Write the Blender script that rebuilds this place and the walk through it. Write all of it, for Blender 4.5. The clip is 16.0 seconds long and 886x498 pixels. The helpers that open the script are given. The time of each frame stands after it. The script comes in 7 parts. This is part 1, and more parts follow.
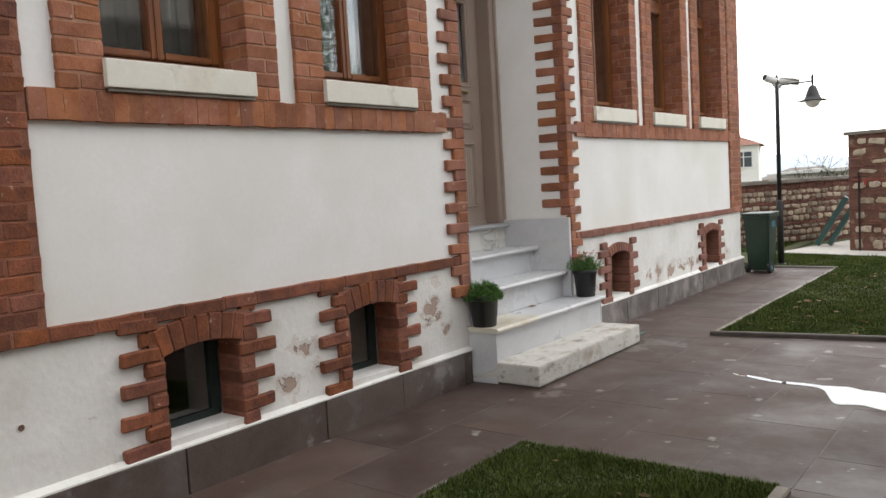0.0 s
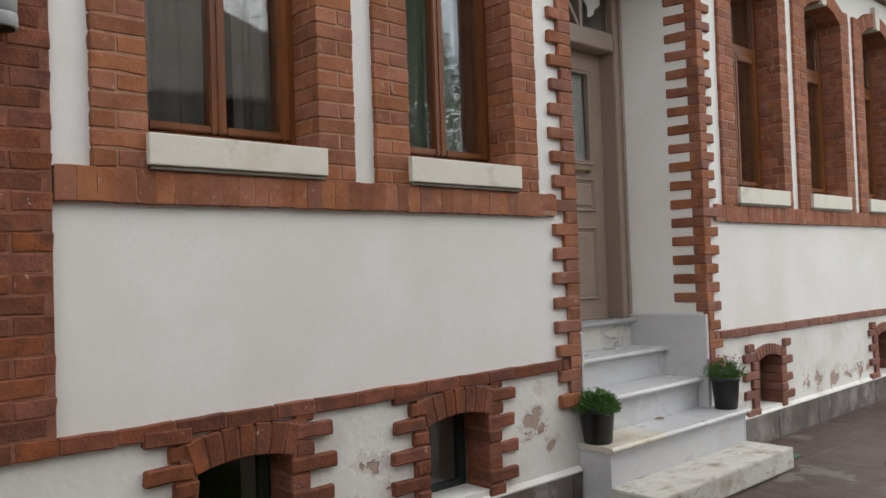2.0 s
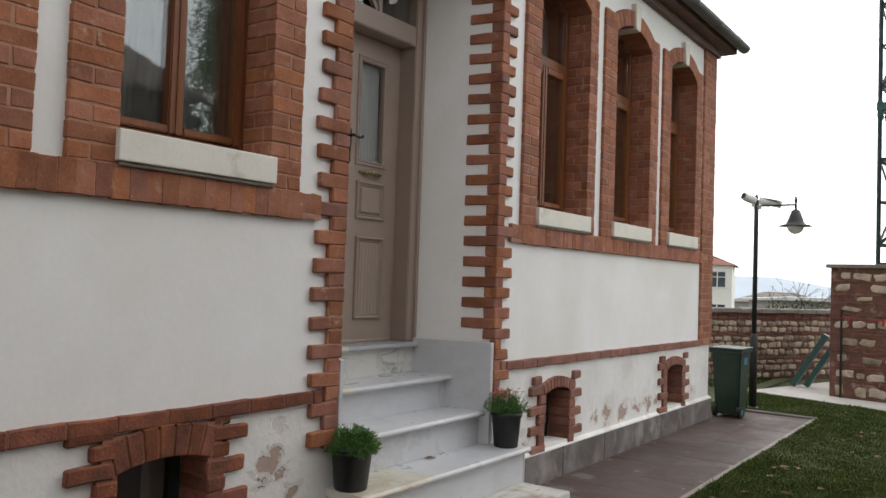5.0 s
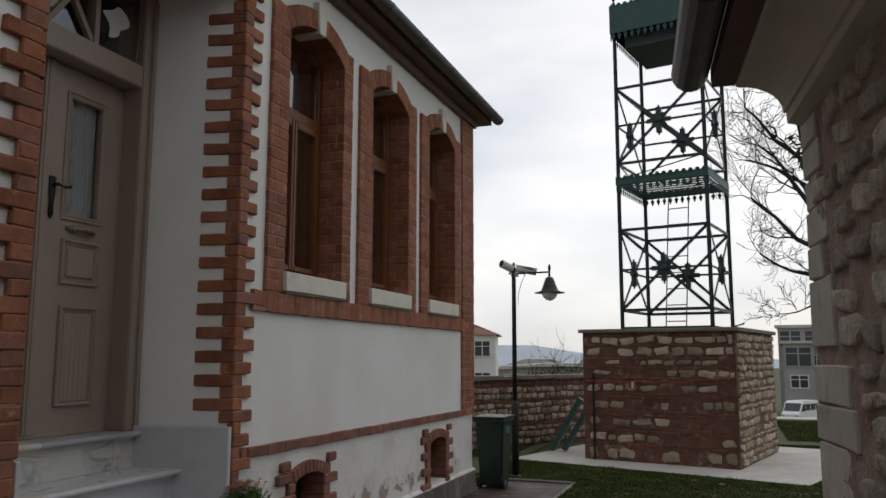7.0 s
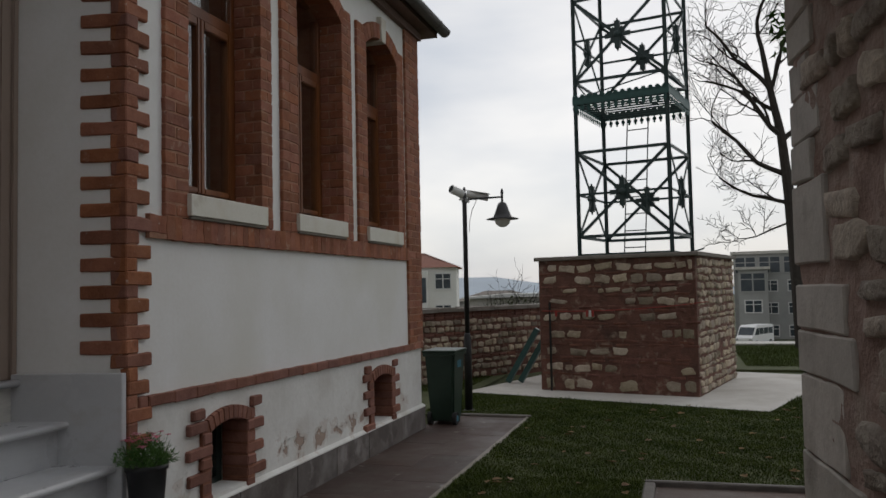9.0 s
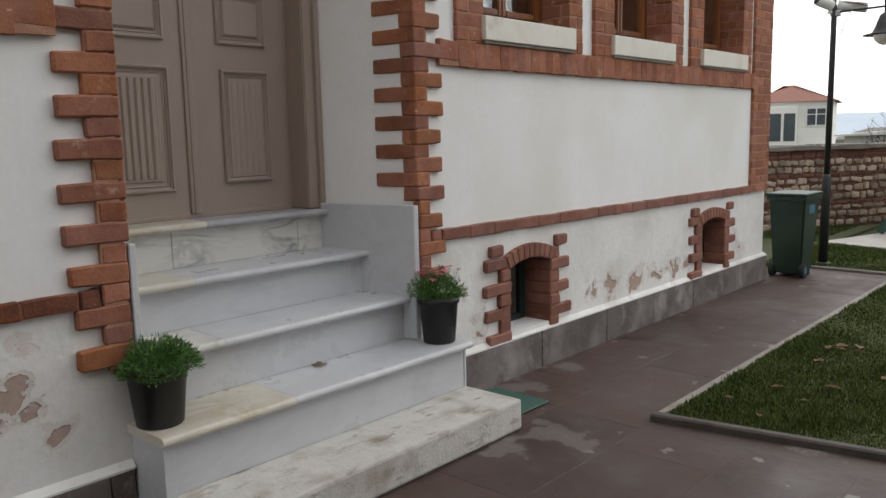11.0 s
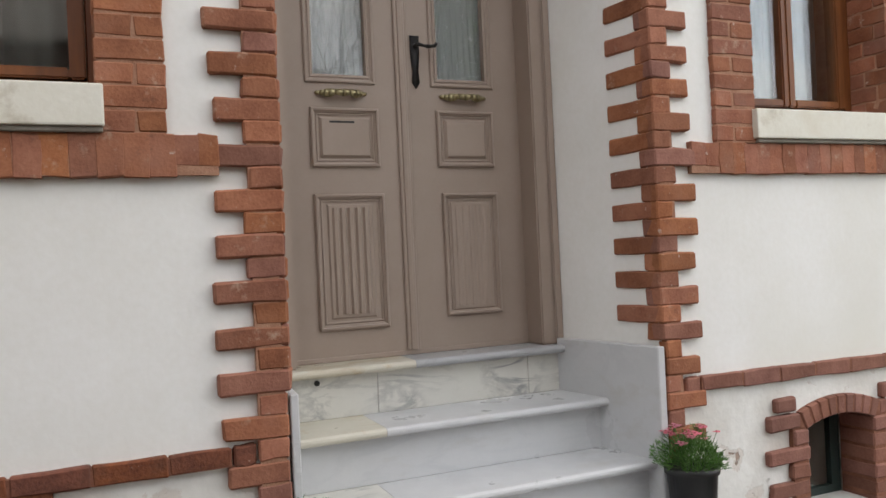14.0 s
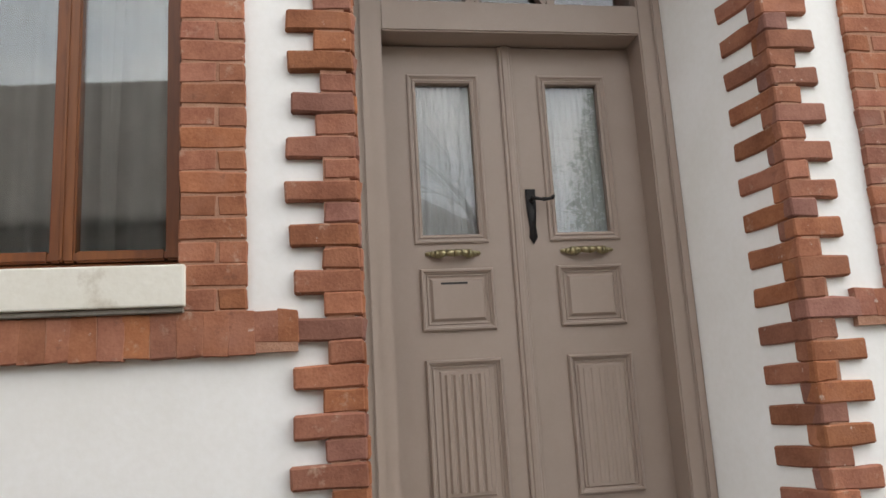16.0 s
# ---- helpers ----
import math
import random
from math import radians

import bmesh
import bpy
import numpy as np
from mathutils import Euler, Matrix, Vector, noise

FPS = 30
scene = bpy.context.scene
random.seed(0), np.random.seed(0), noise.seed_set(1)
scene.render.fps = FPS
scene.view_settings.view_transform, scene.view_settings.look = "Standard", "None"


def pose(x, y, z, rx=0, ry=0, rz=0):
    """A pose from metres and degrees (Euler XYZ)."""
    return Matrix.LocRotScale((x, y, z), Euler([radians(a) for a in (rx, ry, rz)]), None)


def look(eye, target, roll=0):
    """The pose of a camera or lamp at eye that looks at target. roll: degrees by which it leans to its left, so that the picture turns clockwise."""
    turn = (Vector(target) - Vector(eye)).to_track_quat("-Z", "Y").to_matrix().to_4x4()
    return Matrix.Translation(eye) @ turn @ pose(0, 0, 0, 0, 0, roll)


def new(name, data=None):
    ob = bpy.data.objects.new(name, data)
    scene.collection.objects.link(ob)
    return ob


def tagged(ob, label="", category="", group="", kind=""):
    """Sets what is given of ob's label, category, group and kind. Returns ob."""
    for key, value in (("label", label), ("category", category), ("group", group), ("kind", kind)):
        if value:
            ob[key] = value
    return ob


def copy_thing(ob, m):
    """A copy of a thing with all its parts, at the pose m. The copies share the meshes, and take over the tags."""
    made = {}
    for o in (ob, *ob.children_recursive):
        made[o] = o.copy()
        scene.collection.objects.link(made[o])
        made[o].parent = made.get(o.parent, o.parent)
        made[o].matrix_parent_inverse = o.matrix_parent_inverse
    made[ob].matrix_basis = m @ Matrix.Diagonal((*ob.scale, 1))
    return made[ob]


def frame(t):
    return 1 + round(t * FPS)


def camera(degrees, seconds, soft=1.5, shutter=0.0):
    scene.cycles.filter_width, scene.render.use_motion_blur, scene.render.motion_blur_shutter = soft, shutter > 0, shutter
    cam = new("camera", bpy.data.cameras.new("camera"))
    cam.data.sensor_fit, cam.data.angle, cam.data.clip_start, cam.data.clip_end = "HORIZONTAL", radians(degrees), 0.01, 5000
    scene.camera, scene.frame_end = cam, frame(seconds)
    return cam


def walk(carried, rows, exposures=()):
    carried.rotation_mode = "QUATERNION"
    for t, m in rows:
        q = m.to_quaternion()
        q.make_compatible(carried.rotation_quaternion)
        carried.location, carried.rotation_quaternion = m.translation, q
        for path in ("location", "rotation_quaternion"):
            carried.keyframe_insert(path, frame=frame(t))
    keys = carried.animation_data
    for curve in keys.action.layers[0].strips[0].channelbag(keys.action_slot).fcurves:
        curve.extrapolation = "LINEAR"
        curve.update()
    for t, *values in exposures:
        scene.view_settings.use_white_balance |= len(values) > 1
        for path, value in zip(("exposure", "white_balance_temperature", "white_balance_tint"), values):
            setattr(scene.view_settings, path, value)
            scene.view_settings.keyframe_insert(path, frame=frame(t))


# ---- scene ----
cam = camera(58.1, 16.0)
PATH = [
    (0, (3.041, -4.892, 1.283), (1.825, -3.312, 1.128), -3.3),
    (0.5, (2.972, -4.743, 1.299), (1.701, -3.206, 1.153), -3.6),
    (1, (2.866, -4.587, 1.326), (1.538, -3.091, 1.322), -3.8),
    (1.5, (2.821, -4.425, 1.325), (1.381, -3.037, 1.373), -3.2),
    (2, (2.821, -4.264, 1.349), (1.344, -2.917, 1.401), -1.9),
    (2.5, (2.747, -4.154, 1.371), (1.273, -2.805, 1.456), -0.4),
    (3, (2.663, -4.056, 1.364), (1.232, -2.668, 1.518), -0.7),
    (3.5, (2.656, -3.96, 1.353), (1.273, -2.522, 1.495), 0.1),
    (4, (2.669, -3.803, 1.345), (1.337, -2.319, 1.497), 0.7),
    (4.2, (2.668, -3.754, 1.374), (1.368, -2.239, 1.503), 1.0),
    (6.3, (2.594, -3.202, 1.354), (1.686, -1.427, 1.503), -0.0),
    (6.5, (2.587, -3.176, 1.332), (1.737, -1.375, 1.518), -0.6),
    (7, (2.546, -3.034, 1.359), (1.882, -1.167, 1.628), 0.1),
    (7.5, (2.525, -2.884, 1.332), (1.91, -0.988, 1.496), -0.9),
    (8, (2.557, -2.709, 1.339), (1.888, -0.83, 1.485), 0.1),
    (8.5, (2.557, -2.579, 1.336), (1.924, -0.685, 1.456), -0.5),
    (9, (2.508, -2.426, 1.339), (1.929, -0.514, 1.442), -1.2),
    (9.5, (2.514, -2.297, 1.307), (1.693, -0.474, 1.25), -1.8),
    (10, (2.583, -2.17, 1.318), (1.395, -0.572, 1.136), -1.5),
    (10.2, (2.552, -2.123, 1.3), (1.344, -0.544, 1.086), -2.3),
    (12.3, (2.528, -1.602, 1.305), (0.93, -0.464, 0.916), -2.2),
    (12.5, (2.528, -1.554, 1.306), (0.905, -0.455, 0.909), -3.5),
    (13, (2.431, -1.426, 1.314), (0.821, -0.295, 0.955), -3.1),
    (13.5, (2.385, -1.319, 1.36), (0.727, -0.219, 1.157), -3.4),
    (14, (2.392, -1.192, 1.367), (0.556, -0.399, 1.378), -2.7),
    (14.5, (2.393, -1.113, 1.393), (0.504, -0.46, 1.466), -4.7),
    (15, (2.291, -1.049, 1.406), (0.393, -0.436, 1.551), -4.4),
    (15.5, (2.254, -0.96, 1.409), (0.339, -0.462, 1.698), -6.5),
    (16, (2.274, -0.828, 1.443), (0.342, -0.495, 1.836), -3.4),
]
walk(cam, [(t, look(eye, target, roll)) for t, eye, target, roll in PATH],
     [(t, stops, 6600 if 6 < t < 12 else 6750, 11) for t, stops in ((0, -0.44), (2, -0.63), (4.2, -0.58), (6.3, -1.69), (7, -2.04), (7.5, -2.24), (8, -2.2), (8.5, -2.06), (9, -2.2), (9.5, -1.96), (10.2, -1.40), (12.3, -0.68), (14, -0.39), (16, -0.15))])

# ---- world and light ----
SUN_EL, SUN_AZ = radians(32), radians(14)
world = bpy.data.worlds.new("overcast_sky")
scene.world = world
world.use_nodes = True
wn, wl = world.node_tree.nodes, world.node_tree.links
wn.clear()
w_out = wn.new("ShaderNodeOutputWorld")
w_bg = wn.new("ShaderNodeBackground")
w_sky = wn.new("ShaderNodeTexSky")
w_sky.sky_type = "NISHITA"
w_sky.sun_disc = False
w_sky.sun_elevation, w_sky.sun_rotation = SUN_EL, SUN_AZ
w_bg.inputs["Strength"].default_value = 0.14
w_tc = wn.new("ShaderNodeTexCoord")
w_map = wn.new("ShaderNodeMapping")
w_map.inputs["Scale"].default_value = (1.0, 1.0, 3.2)
w_noise = wn.new("ShaderNodeTexNoise")
w_noise.inputs["Scale"].default_value = 2.2
w_noise.inputs["Detail"].default_value = 5
w_ramp = wn.new("ShaderNodeValToRGB")
w_ramp.color_ramp.elements[0].position, w_ramp.color_ramp.elements[1].position = 0.30, 0.62
w_ramp.color_ramp.elements[0].color = (6.2, 6.8, 7.6, 1)
w_ramp.color_ramp.elements[1].color = (10.4, 10.4, 10.3, 1)
w_mix = wn.new("ShaderNodeMix")
w_mix.data_type = "RGBA"
w_mix.inputs["Factor"].default_value = 0.85
wl.new(w_tc.outputs["Generated"], w_map.inputs["Vector"])
wl.new(w_map.outputs["Vector"], w_noise.inputs["Vector"])
wl.new(w_noise.outputs["Fac"], w_ramp.inputs["Fac"])
wl.new(w_sky.outputs["Color"], w_mix.inputs["A"])
wl.new(w_ramp.outputs["Color"], w_mix.inputs["B"])
w_dot = wn.new("ShaderNodeVectorMath")
w_dot.operation = "DOT_PRODUCT"
w_dot.inputs[1].default_value = (math.sin(SUN_AZ) * math.cos(SUN_EL), math.cos(SUN_AZ) * math.cos(SUN_EL), math.sin(SUN_EL))
wl.new(w_tc.outputs["Generated"], w_dot.inputs[0])
w_glow = wn.new("ShaderNodeMapRange")
w_glow.interpolation_type = "SMOOTHSTEP"
w_glow.inputs["From Min"].default_value, w_glow.inputs["From Max"].default_value = -0.3, 1.0
w_glow.inputs["To Min"].default_value, w_glow.inputs["To Max"].default_value = 1.7, 3.0
wl.new(w_dot.outputs["Value"], w_glow.inputs["Value"])
w_scale = wn.new("ShaderNodeVectorMath")
w_scale.operation = "SCALE"
wl.new(w_mix.outputs["Result"], w_scale.inputs[0])
wl.new(w_glow.outputs["Result"], w_scale.inputs["Scale"])
wl.new(w_scale.outputs["Vector"], w_bg.inputs["Color"])
wl.new(w_bg.outputs["Background"], w_out.inputs["Surface"])
sun = new("sun", bpy.data.lights.new("sun", "SUN"))
sun.data.energy, sun.data.angle, sun.data.color = 0.8, radians(30), (1.0, 0.96, 0.9)
sun.matrix_world = look((math.sin(SUN_AZ) * 30, math.cos(SUN_AZ) * 30, 30 * math.tan(SUN_EL)), (0, 0, 0))

# ---- materials ----
def surface(name, c1, c2, scale=6.0, fine=70.0, rough=0.8, bump=0.25, metallic=0.0, spread=0.0, island=0.0, rough_var=0.0, dist=0.01, stretch=(1, 1, 1), stain=None, stain_scale=1.3):
    """Two-scale noise colour between c1 and c2, fine relief, a shift of brightness per piece, large soft stains."""
    m = bpy.data.materials.new(name)
    m.use_nodes = True
    n, l = m.node_tree.nodes, m.node_tree.links
    bsdf = n["Principled BSDF"]
    geo = n.new("ShaderNodeNewGeometry")
    mp = n.new("ShaderNodeMapping")
    mp.inputs["Scale"].default_value = stretch
    l.new(geo.outputs["Position"], mp.inputs["Vector"])
    big = n.new("ShaderNodeTexNoise")
    big.inputs["Scale"].default_value, big.inputs["Detail"].default_value = scale, 6
    big.inputs["Roughness"].default_value = 0.65
    small = n.new("ShaderNodeTexNoise")
    small.inputs["Scale"].default_value, small.inputs["Detail"].default_value = fine, 4
    l.new(mp.outputs["Vector"], big.inputs["Vector"])
    l.new(mp.outputs["Vector"], small.inputs["Vector"])
    add = n.new("ShaderNodeMath")
    add.operation = "MULTIPLY_ADD"
    add.inputs[1].default_value = 0.35
    l.new(small.outputs["Fac"], add.inputs[0])
    l.new(big.outputs["Fac"], add.inputs[2])
    ramp = n.new("ShaderNodeMapRange")
    ramp.inputs["From Min"].default_value, ramp.inputs["From Max"].default_value = 0.45, 0.9
    l.new(add.outputs[0], ramp.inputs["Value"])
    mix = n.new("ShaderNodeMix")
    mix.data_type = "RGBA"
    mix.inputs["A"].default_value, mix.inputs["B"].default_value = (*c1, 1), (*c2, 1)
    l.new(ramp.outputs["Result"], mix.inputs["Factor"])
    colour = mix.outputs["Result"]
    if stain:
        st = n.new("ShaderNodeTexNoise")
        st.inputs["Scale"].default_value, st.inputs["Detail"].default_value = stain_scale, 7
        l.new(geo.outputs["Position"], st.inputs["Vector"])
        sr = n.new("ShaderNodeMapRange")
        sr.inputs["From Min"].default_value, sr.inputs["From Max"].default_value, sr.inputs["To Max"].default_value = 0.52, 0.74, 0.85
        l.new(st.outputs["Fac"], sr.inputs["Value"])
        sm = n.new("ShaderNodeMix")
        sm.data_type = "RGBA"
        l.new(sr.outputs["Result"], sm.inputs["Factor"])
        l.new(colour, sm.inputs["A"])
        sm.inputs["B"].default_value = (*stain, 1)
        colour = sm.outputs["Result"]
    if spread or island:
        src = n.new("ShaderNodeObjectInfo").outputs["Random"] if spread else geo.outputs["Random Per Island"]
        amount = spread or island
        hsv = n.new("ShaderNodeHueSaturation")
        mr = n.new("ShaderNodeMapRange")
        mr.inputs["To Min"].default_value, mr.inputs["To Max"].default_value = 1 - amount, 1 + amount
        l.new(src, mr.inputs["Value"])
        l.new(mr.outputs["Result"], hsv.inputs["Value"])
        wn1 = n.new("ShaderNodeTexWhiteNoise")
        wn1.noise_dimensions = "1D"
        l.new(src, wn1.inputs["W"])
        mh = n.new("ShaderNodeMapRange")
        mh.inputs["To Min"].default_value, mh.inputs["To Max"].default_value = 0.5 - 0.016 * amount, 0.5 + 0.022 * amount
        l.new(wn1.outputs["Value"], mh.inputs["Value"])
        l.new(mh.outputs["Result"], hsv.inputs["Hue"])
        ms = n.new("ShaderNodeMapRange")
        ms.inputs["To Min"].default_value, ms.inputs["To Max"].default_value = 1 - 0.3 * amount, 1 + 0.3 * amount
        l.new(wn1.outputs["Value"], ms.inputs["Value"])
        l.new(ms.outputs["Result"], hsv.inputs["Saturation"])
        l.new(colour, hsv.inputs["Color"])
        colour = hsv.outputs["Color"]
    l.new(colour, bsdf.inputs["Base Color"])
    bsdf.inputs["Roughness"].default_value = rough
    if rough_var:
        rv = n.new("ShaderNodeMapRange")
        rv.inputs["From Min"].default_value, rv.inputs["From Max"].default_value = 0.35, 0.65
        rv.inputs["To Min"].default_value, rv.inputs["To Max"].default_value = rough - rough_var, rough + rough_var
        l.new(big.outputs["Fac"], rv.inputs["Value"])
        l.new(rv.outputs["Result"], bsdf.inputs["Roughness"])
    bsdf.inputs["Metallic"].default_value = metallic
    if bump:
        bp = n.new("ShaderNodeBump")
        bp.inputs["Strength"].default_value, bp.inputs["Distance"].default_value = bump, dist
        l.new(add.outputs[0], bp.inputs["Height"])
        l.new(bp.outputs["Normal"], bsdf.inputs["Normal"])
    return m


def peel(m, spots, colour, pale):
    """Adds patches where the top coat has come off: ragged shapes round the spots (y, z, radius, weight) of the wall, a pale under-coat round a bare core, each lower than the coat above."""
    n, l = m.node_tree.nodes, m.node_tree.links
    bsdf = n["Principled BSDF"]
    geo = n.new("ShaderNodeNewGeometry")
    ns = n.new("ShaderNodeTexNoise")
    ns.inputs["Scale"].default_value, ns.inputs["Detail"].default_value = 8.0, 6
    ns.inputs["Roughness"].default_value, ns.inputs["Distortion"].default_value = 0.58, 0.4
    l.new(geo.outputs["Position"], ns.inputs["Vector"])
    total = None
    for y, z, r, weight in spots:
        d = n.new("ShaderNodeVectorMath")
        d.operation = "DISTANCE"
        sc = n.new("ShaderNodeVectorMath")
        sc.operation = "MULTIPLY"
        sc.inputs[1].default_value = (0, 1, 1.5)
        l.new(geo.outputs["Position"], sc.inputs[0])
        l.new(sc.outputs["Vector"], d.inputs[0])
        d.inputs[1].default_value = (0, y, z * 1.5)
        mr = n.new("ShaderNodeMapRange")
        mr.inputs["From Min"].default_value, mr.inputs["From Max"].default_value = 0, r
        mr.inputs["To Min"].default_value, mr.inputs["To Max"].default_value = 0.36 * weight, 0
        l.new(d.outputs["Value"], mr.inputs["Value"])
        if total is None:
            total = mr.outputs["Result"]
        else:
            mx = n.new("ShaderNodeMath")
            mx.operation = "MAXIMUM"
            l.new(total, mx.inputs[0])
            l.new(mr.outputs["Result"], mx.inputs[1])
            total = mx.outputs[0]
    ad = n.new("ShaderNodeMath")
    l.new(ns.outputs["Fac"], ad.inputs[0])
    l.new(total, ad.inputs[1])
    tone = n.new("ShaderNodeTexNoise")
    tone.inputs["Scale"].default_value, tone.inputs["Detail"].default_value = 26, 5
    l.new(geo.outputs["Position"], tone.inputs["Vector"])
    depth = None
    for lo, hi, tint, most, sink in ((0.655, 0.70, pale, 0.55, 0.10), (0.765, 0.785, colour, 1.0, 1.0)):
        mask = n.new("ShaderNodeMapRange")
        mask.inputs["From Min"].default_value, mask.inputs["From Max"].default_value = lo, hi
        l.new(ad.outputs[0], mask.inputs["Value"])
        under = n.new("ShaderNodeMix")
        under.data_type = "RGBA"
        under.inputs["A"].default_value = (*[c * 0.8 for c in tint], 1)
        under.inputs["B"].default_value = (*[c * 1.25 for c in tint], 1)
        l.new(tone.outputs["Fac"], under.inputs["Factor"])
        part_of = n.new("ShaderNodeMath")
        part_of.operation = "MULTIPLY"
        part_of.inputs[1].default_value = most
        l.new(mask.outputs["Result"], part_of.inputs[0])
        mix = n.new("ShaderNodeMix")
        mix.data_type = "RGBA"
        l.new(part_of.outputs[0], mix.inputs["Factor"])
        l.new(bsdf.inputs["Base Color"].links[0].from_socket, mix.inputs["A"])
        l.new(under.outputs["Result"], mix.inputs["B"])
        l.new(mix.outputs["Result"], bsdf.inputs["Base Color"])
        down = n.new("ShaderNodeMath")
        down.operation = "MULTIPLY_ADD"
        down.inputs[1].default_value = -sink
        l.new(mask.outputs["Result"], down.inputs[0])
        if depth is None:
            down.inputs[2].default_value = 1.0
        else:
            l.new(depth, down.inputs[2])
        depth = down.outputs[0]
    bp = n.new("ShaderNodeBump")
    bp.inputs["Strength"].default_value, bp.inputs["Distance"].default_value = 1.0, 0.011
    l.new(depth, bp.inputs["Height"])
    l.new(bsdf.inputs["Normal"].links[0].from_socket, bp.inputs["Normal"])
    l.new(bp.outputs["Normal"], bsdf.inputs["Normal"])
    return m


def smears(m, colour, scale, lo, hi, most=0.7, stretch=(1, 1, 1)):
    """Blotches of another colour left on a surface, drawn out along an axis by the stretch."""
    n, l = m.node_tree.nodes, m.node_tree.links
    bsdf = n["Principled BSDF"]
    geo = n.new("ShaderNodeNewGeometry")
    ns = n.new("ShaderNodeTexNoise")
    ns.inputs["Scale"].default_value, ns.inputs["Detail"].default_value, ns.inputs["Roughness"].default_value = scale, 7, 0.68
    mp = n.new("ShaderNodeMapping")
    mp.inputs["Scale"].default_value = stretch
    l.new(geo.outputs["Position"], mp.inputs["Vector"])
    l.new(mp.outputs["Vector"], ns.inputs["Vector"])
    mr = n.new("ShaderNodeMapRange")
    mr.inputs["From Min"].default_value, mr.inputs["From Max"].default_value, mr.inputs["To Max"].default_value = lo, hi, most
    l.new(ns.outputs["Fac"], mr.inputs["Value"])
    mix = n.new("ShaderNodeMix")
    mix.data_type = "RGBA"
    l.new(mr.outputs["Result"], mix.inputs["Factor"])
    l.new(bsdf.inputs["Base Color"].links[0].from_socket, mix.inputs["A"])
    mix.inputs["B"].default_value = (*colour, 1)
    l.new(mix.outputs["Result"], bsdf.inputs["Base Color"])


def splash(m, spots, colour, most=0.42):
    """Pale dried splashes on the ground round the spots (x, y, radius)."""
    n, l = m.node_tree.nodes, m.node_tree.links
    bsdf = n["Principled BSDF"]
    geo = n.new("ShaderNodeNewGeometry")
    ns = n.new("ShaderNodeTexNoise")
    ns.inputs["Scale"].default_value, ns.inputs["Detail"].default_value = 6.5, 6
    l.new(geo.outputs["Position"], ns.inputs["Vector"])
    for x, y, r in spots:
        d = n.new("ShaderNodeVectorMath")
        d.operation = "DISTANCE"
        l.new(geo.outputs["Position"], d.inputs[0])
        d.inputs[1].default_value = (x, y, 0)
        mr = n.new("ShaderNodeMapRange")
        mr.inputs["From Max"].default_value, mr.inputs["To Min"].default_value, mr.inputs["To Max"].default_value = r, 0.34, 0
        l.new(d.outputs["Value"], mr.inputs["Value"])
        ad = n.new("ShaderNodeMath")
        l.new(ns.outputs["Fac"], ad.inputs[0])
        l.new(mr.outputs["Result"], ad.inputs[1])
        mk = n.new("ShaderNodeMapRange")
        mk.inputs["From Min"].default_value, mk.inputs["From Max"].default_value, mk.inputs["To Max"].default_value = 0.66, 0.71, most
        l.new(ad.outputs[0], mk.inputs["Value"])
        mix = n.new("ShaderNodeMix")
        mix.data_type = "RGBA"
        l.new(mk.outputs["Result"], mix.inputs["Factor"])
        l.new(bsdf.inputs["Base Color"].links[0].from_socket, mix.inputs["A"])
        mix.inputs["B"].default_value = (*colour, 1)
        l.new(mix.outputs["Result"], bsdf.inputs["Base Color"])


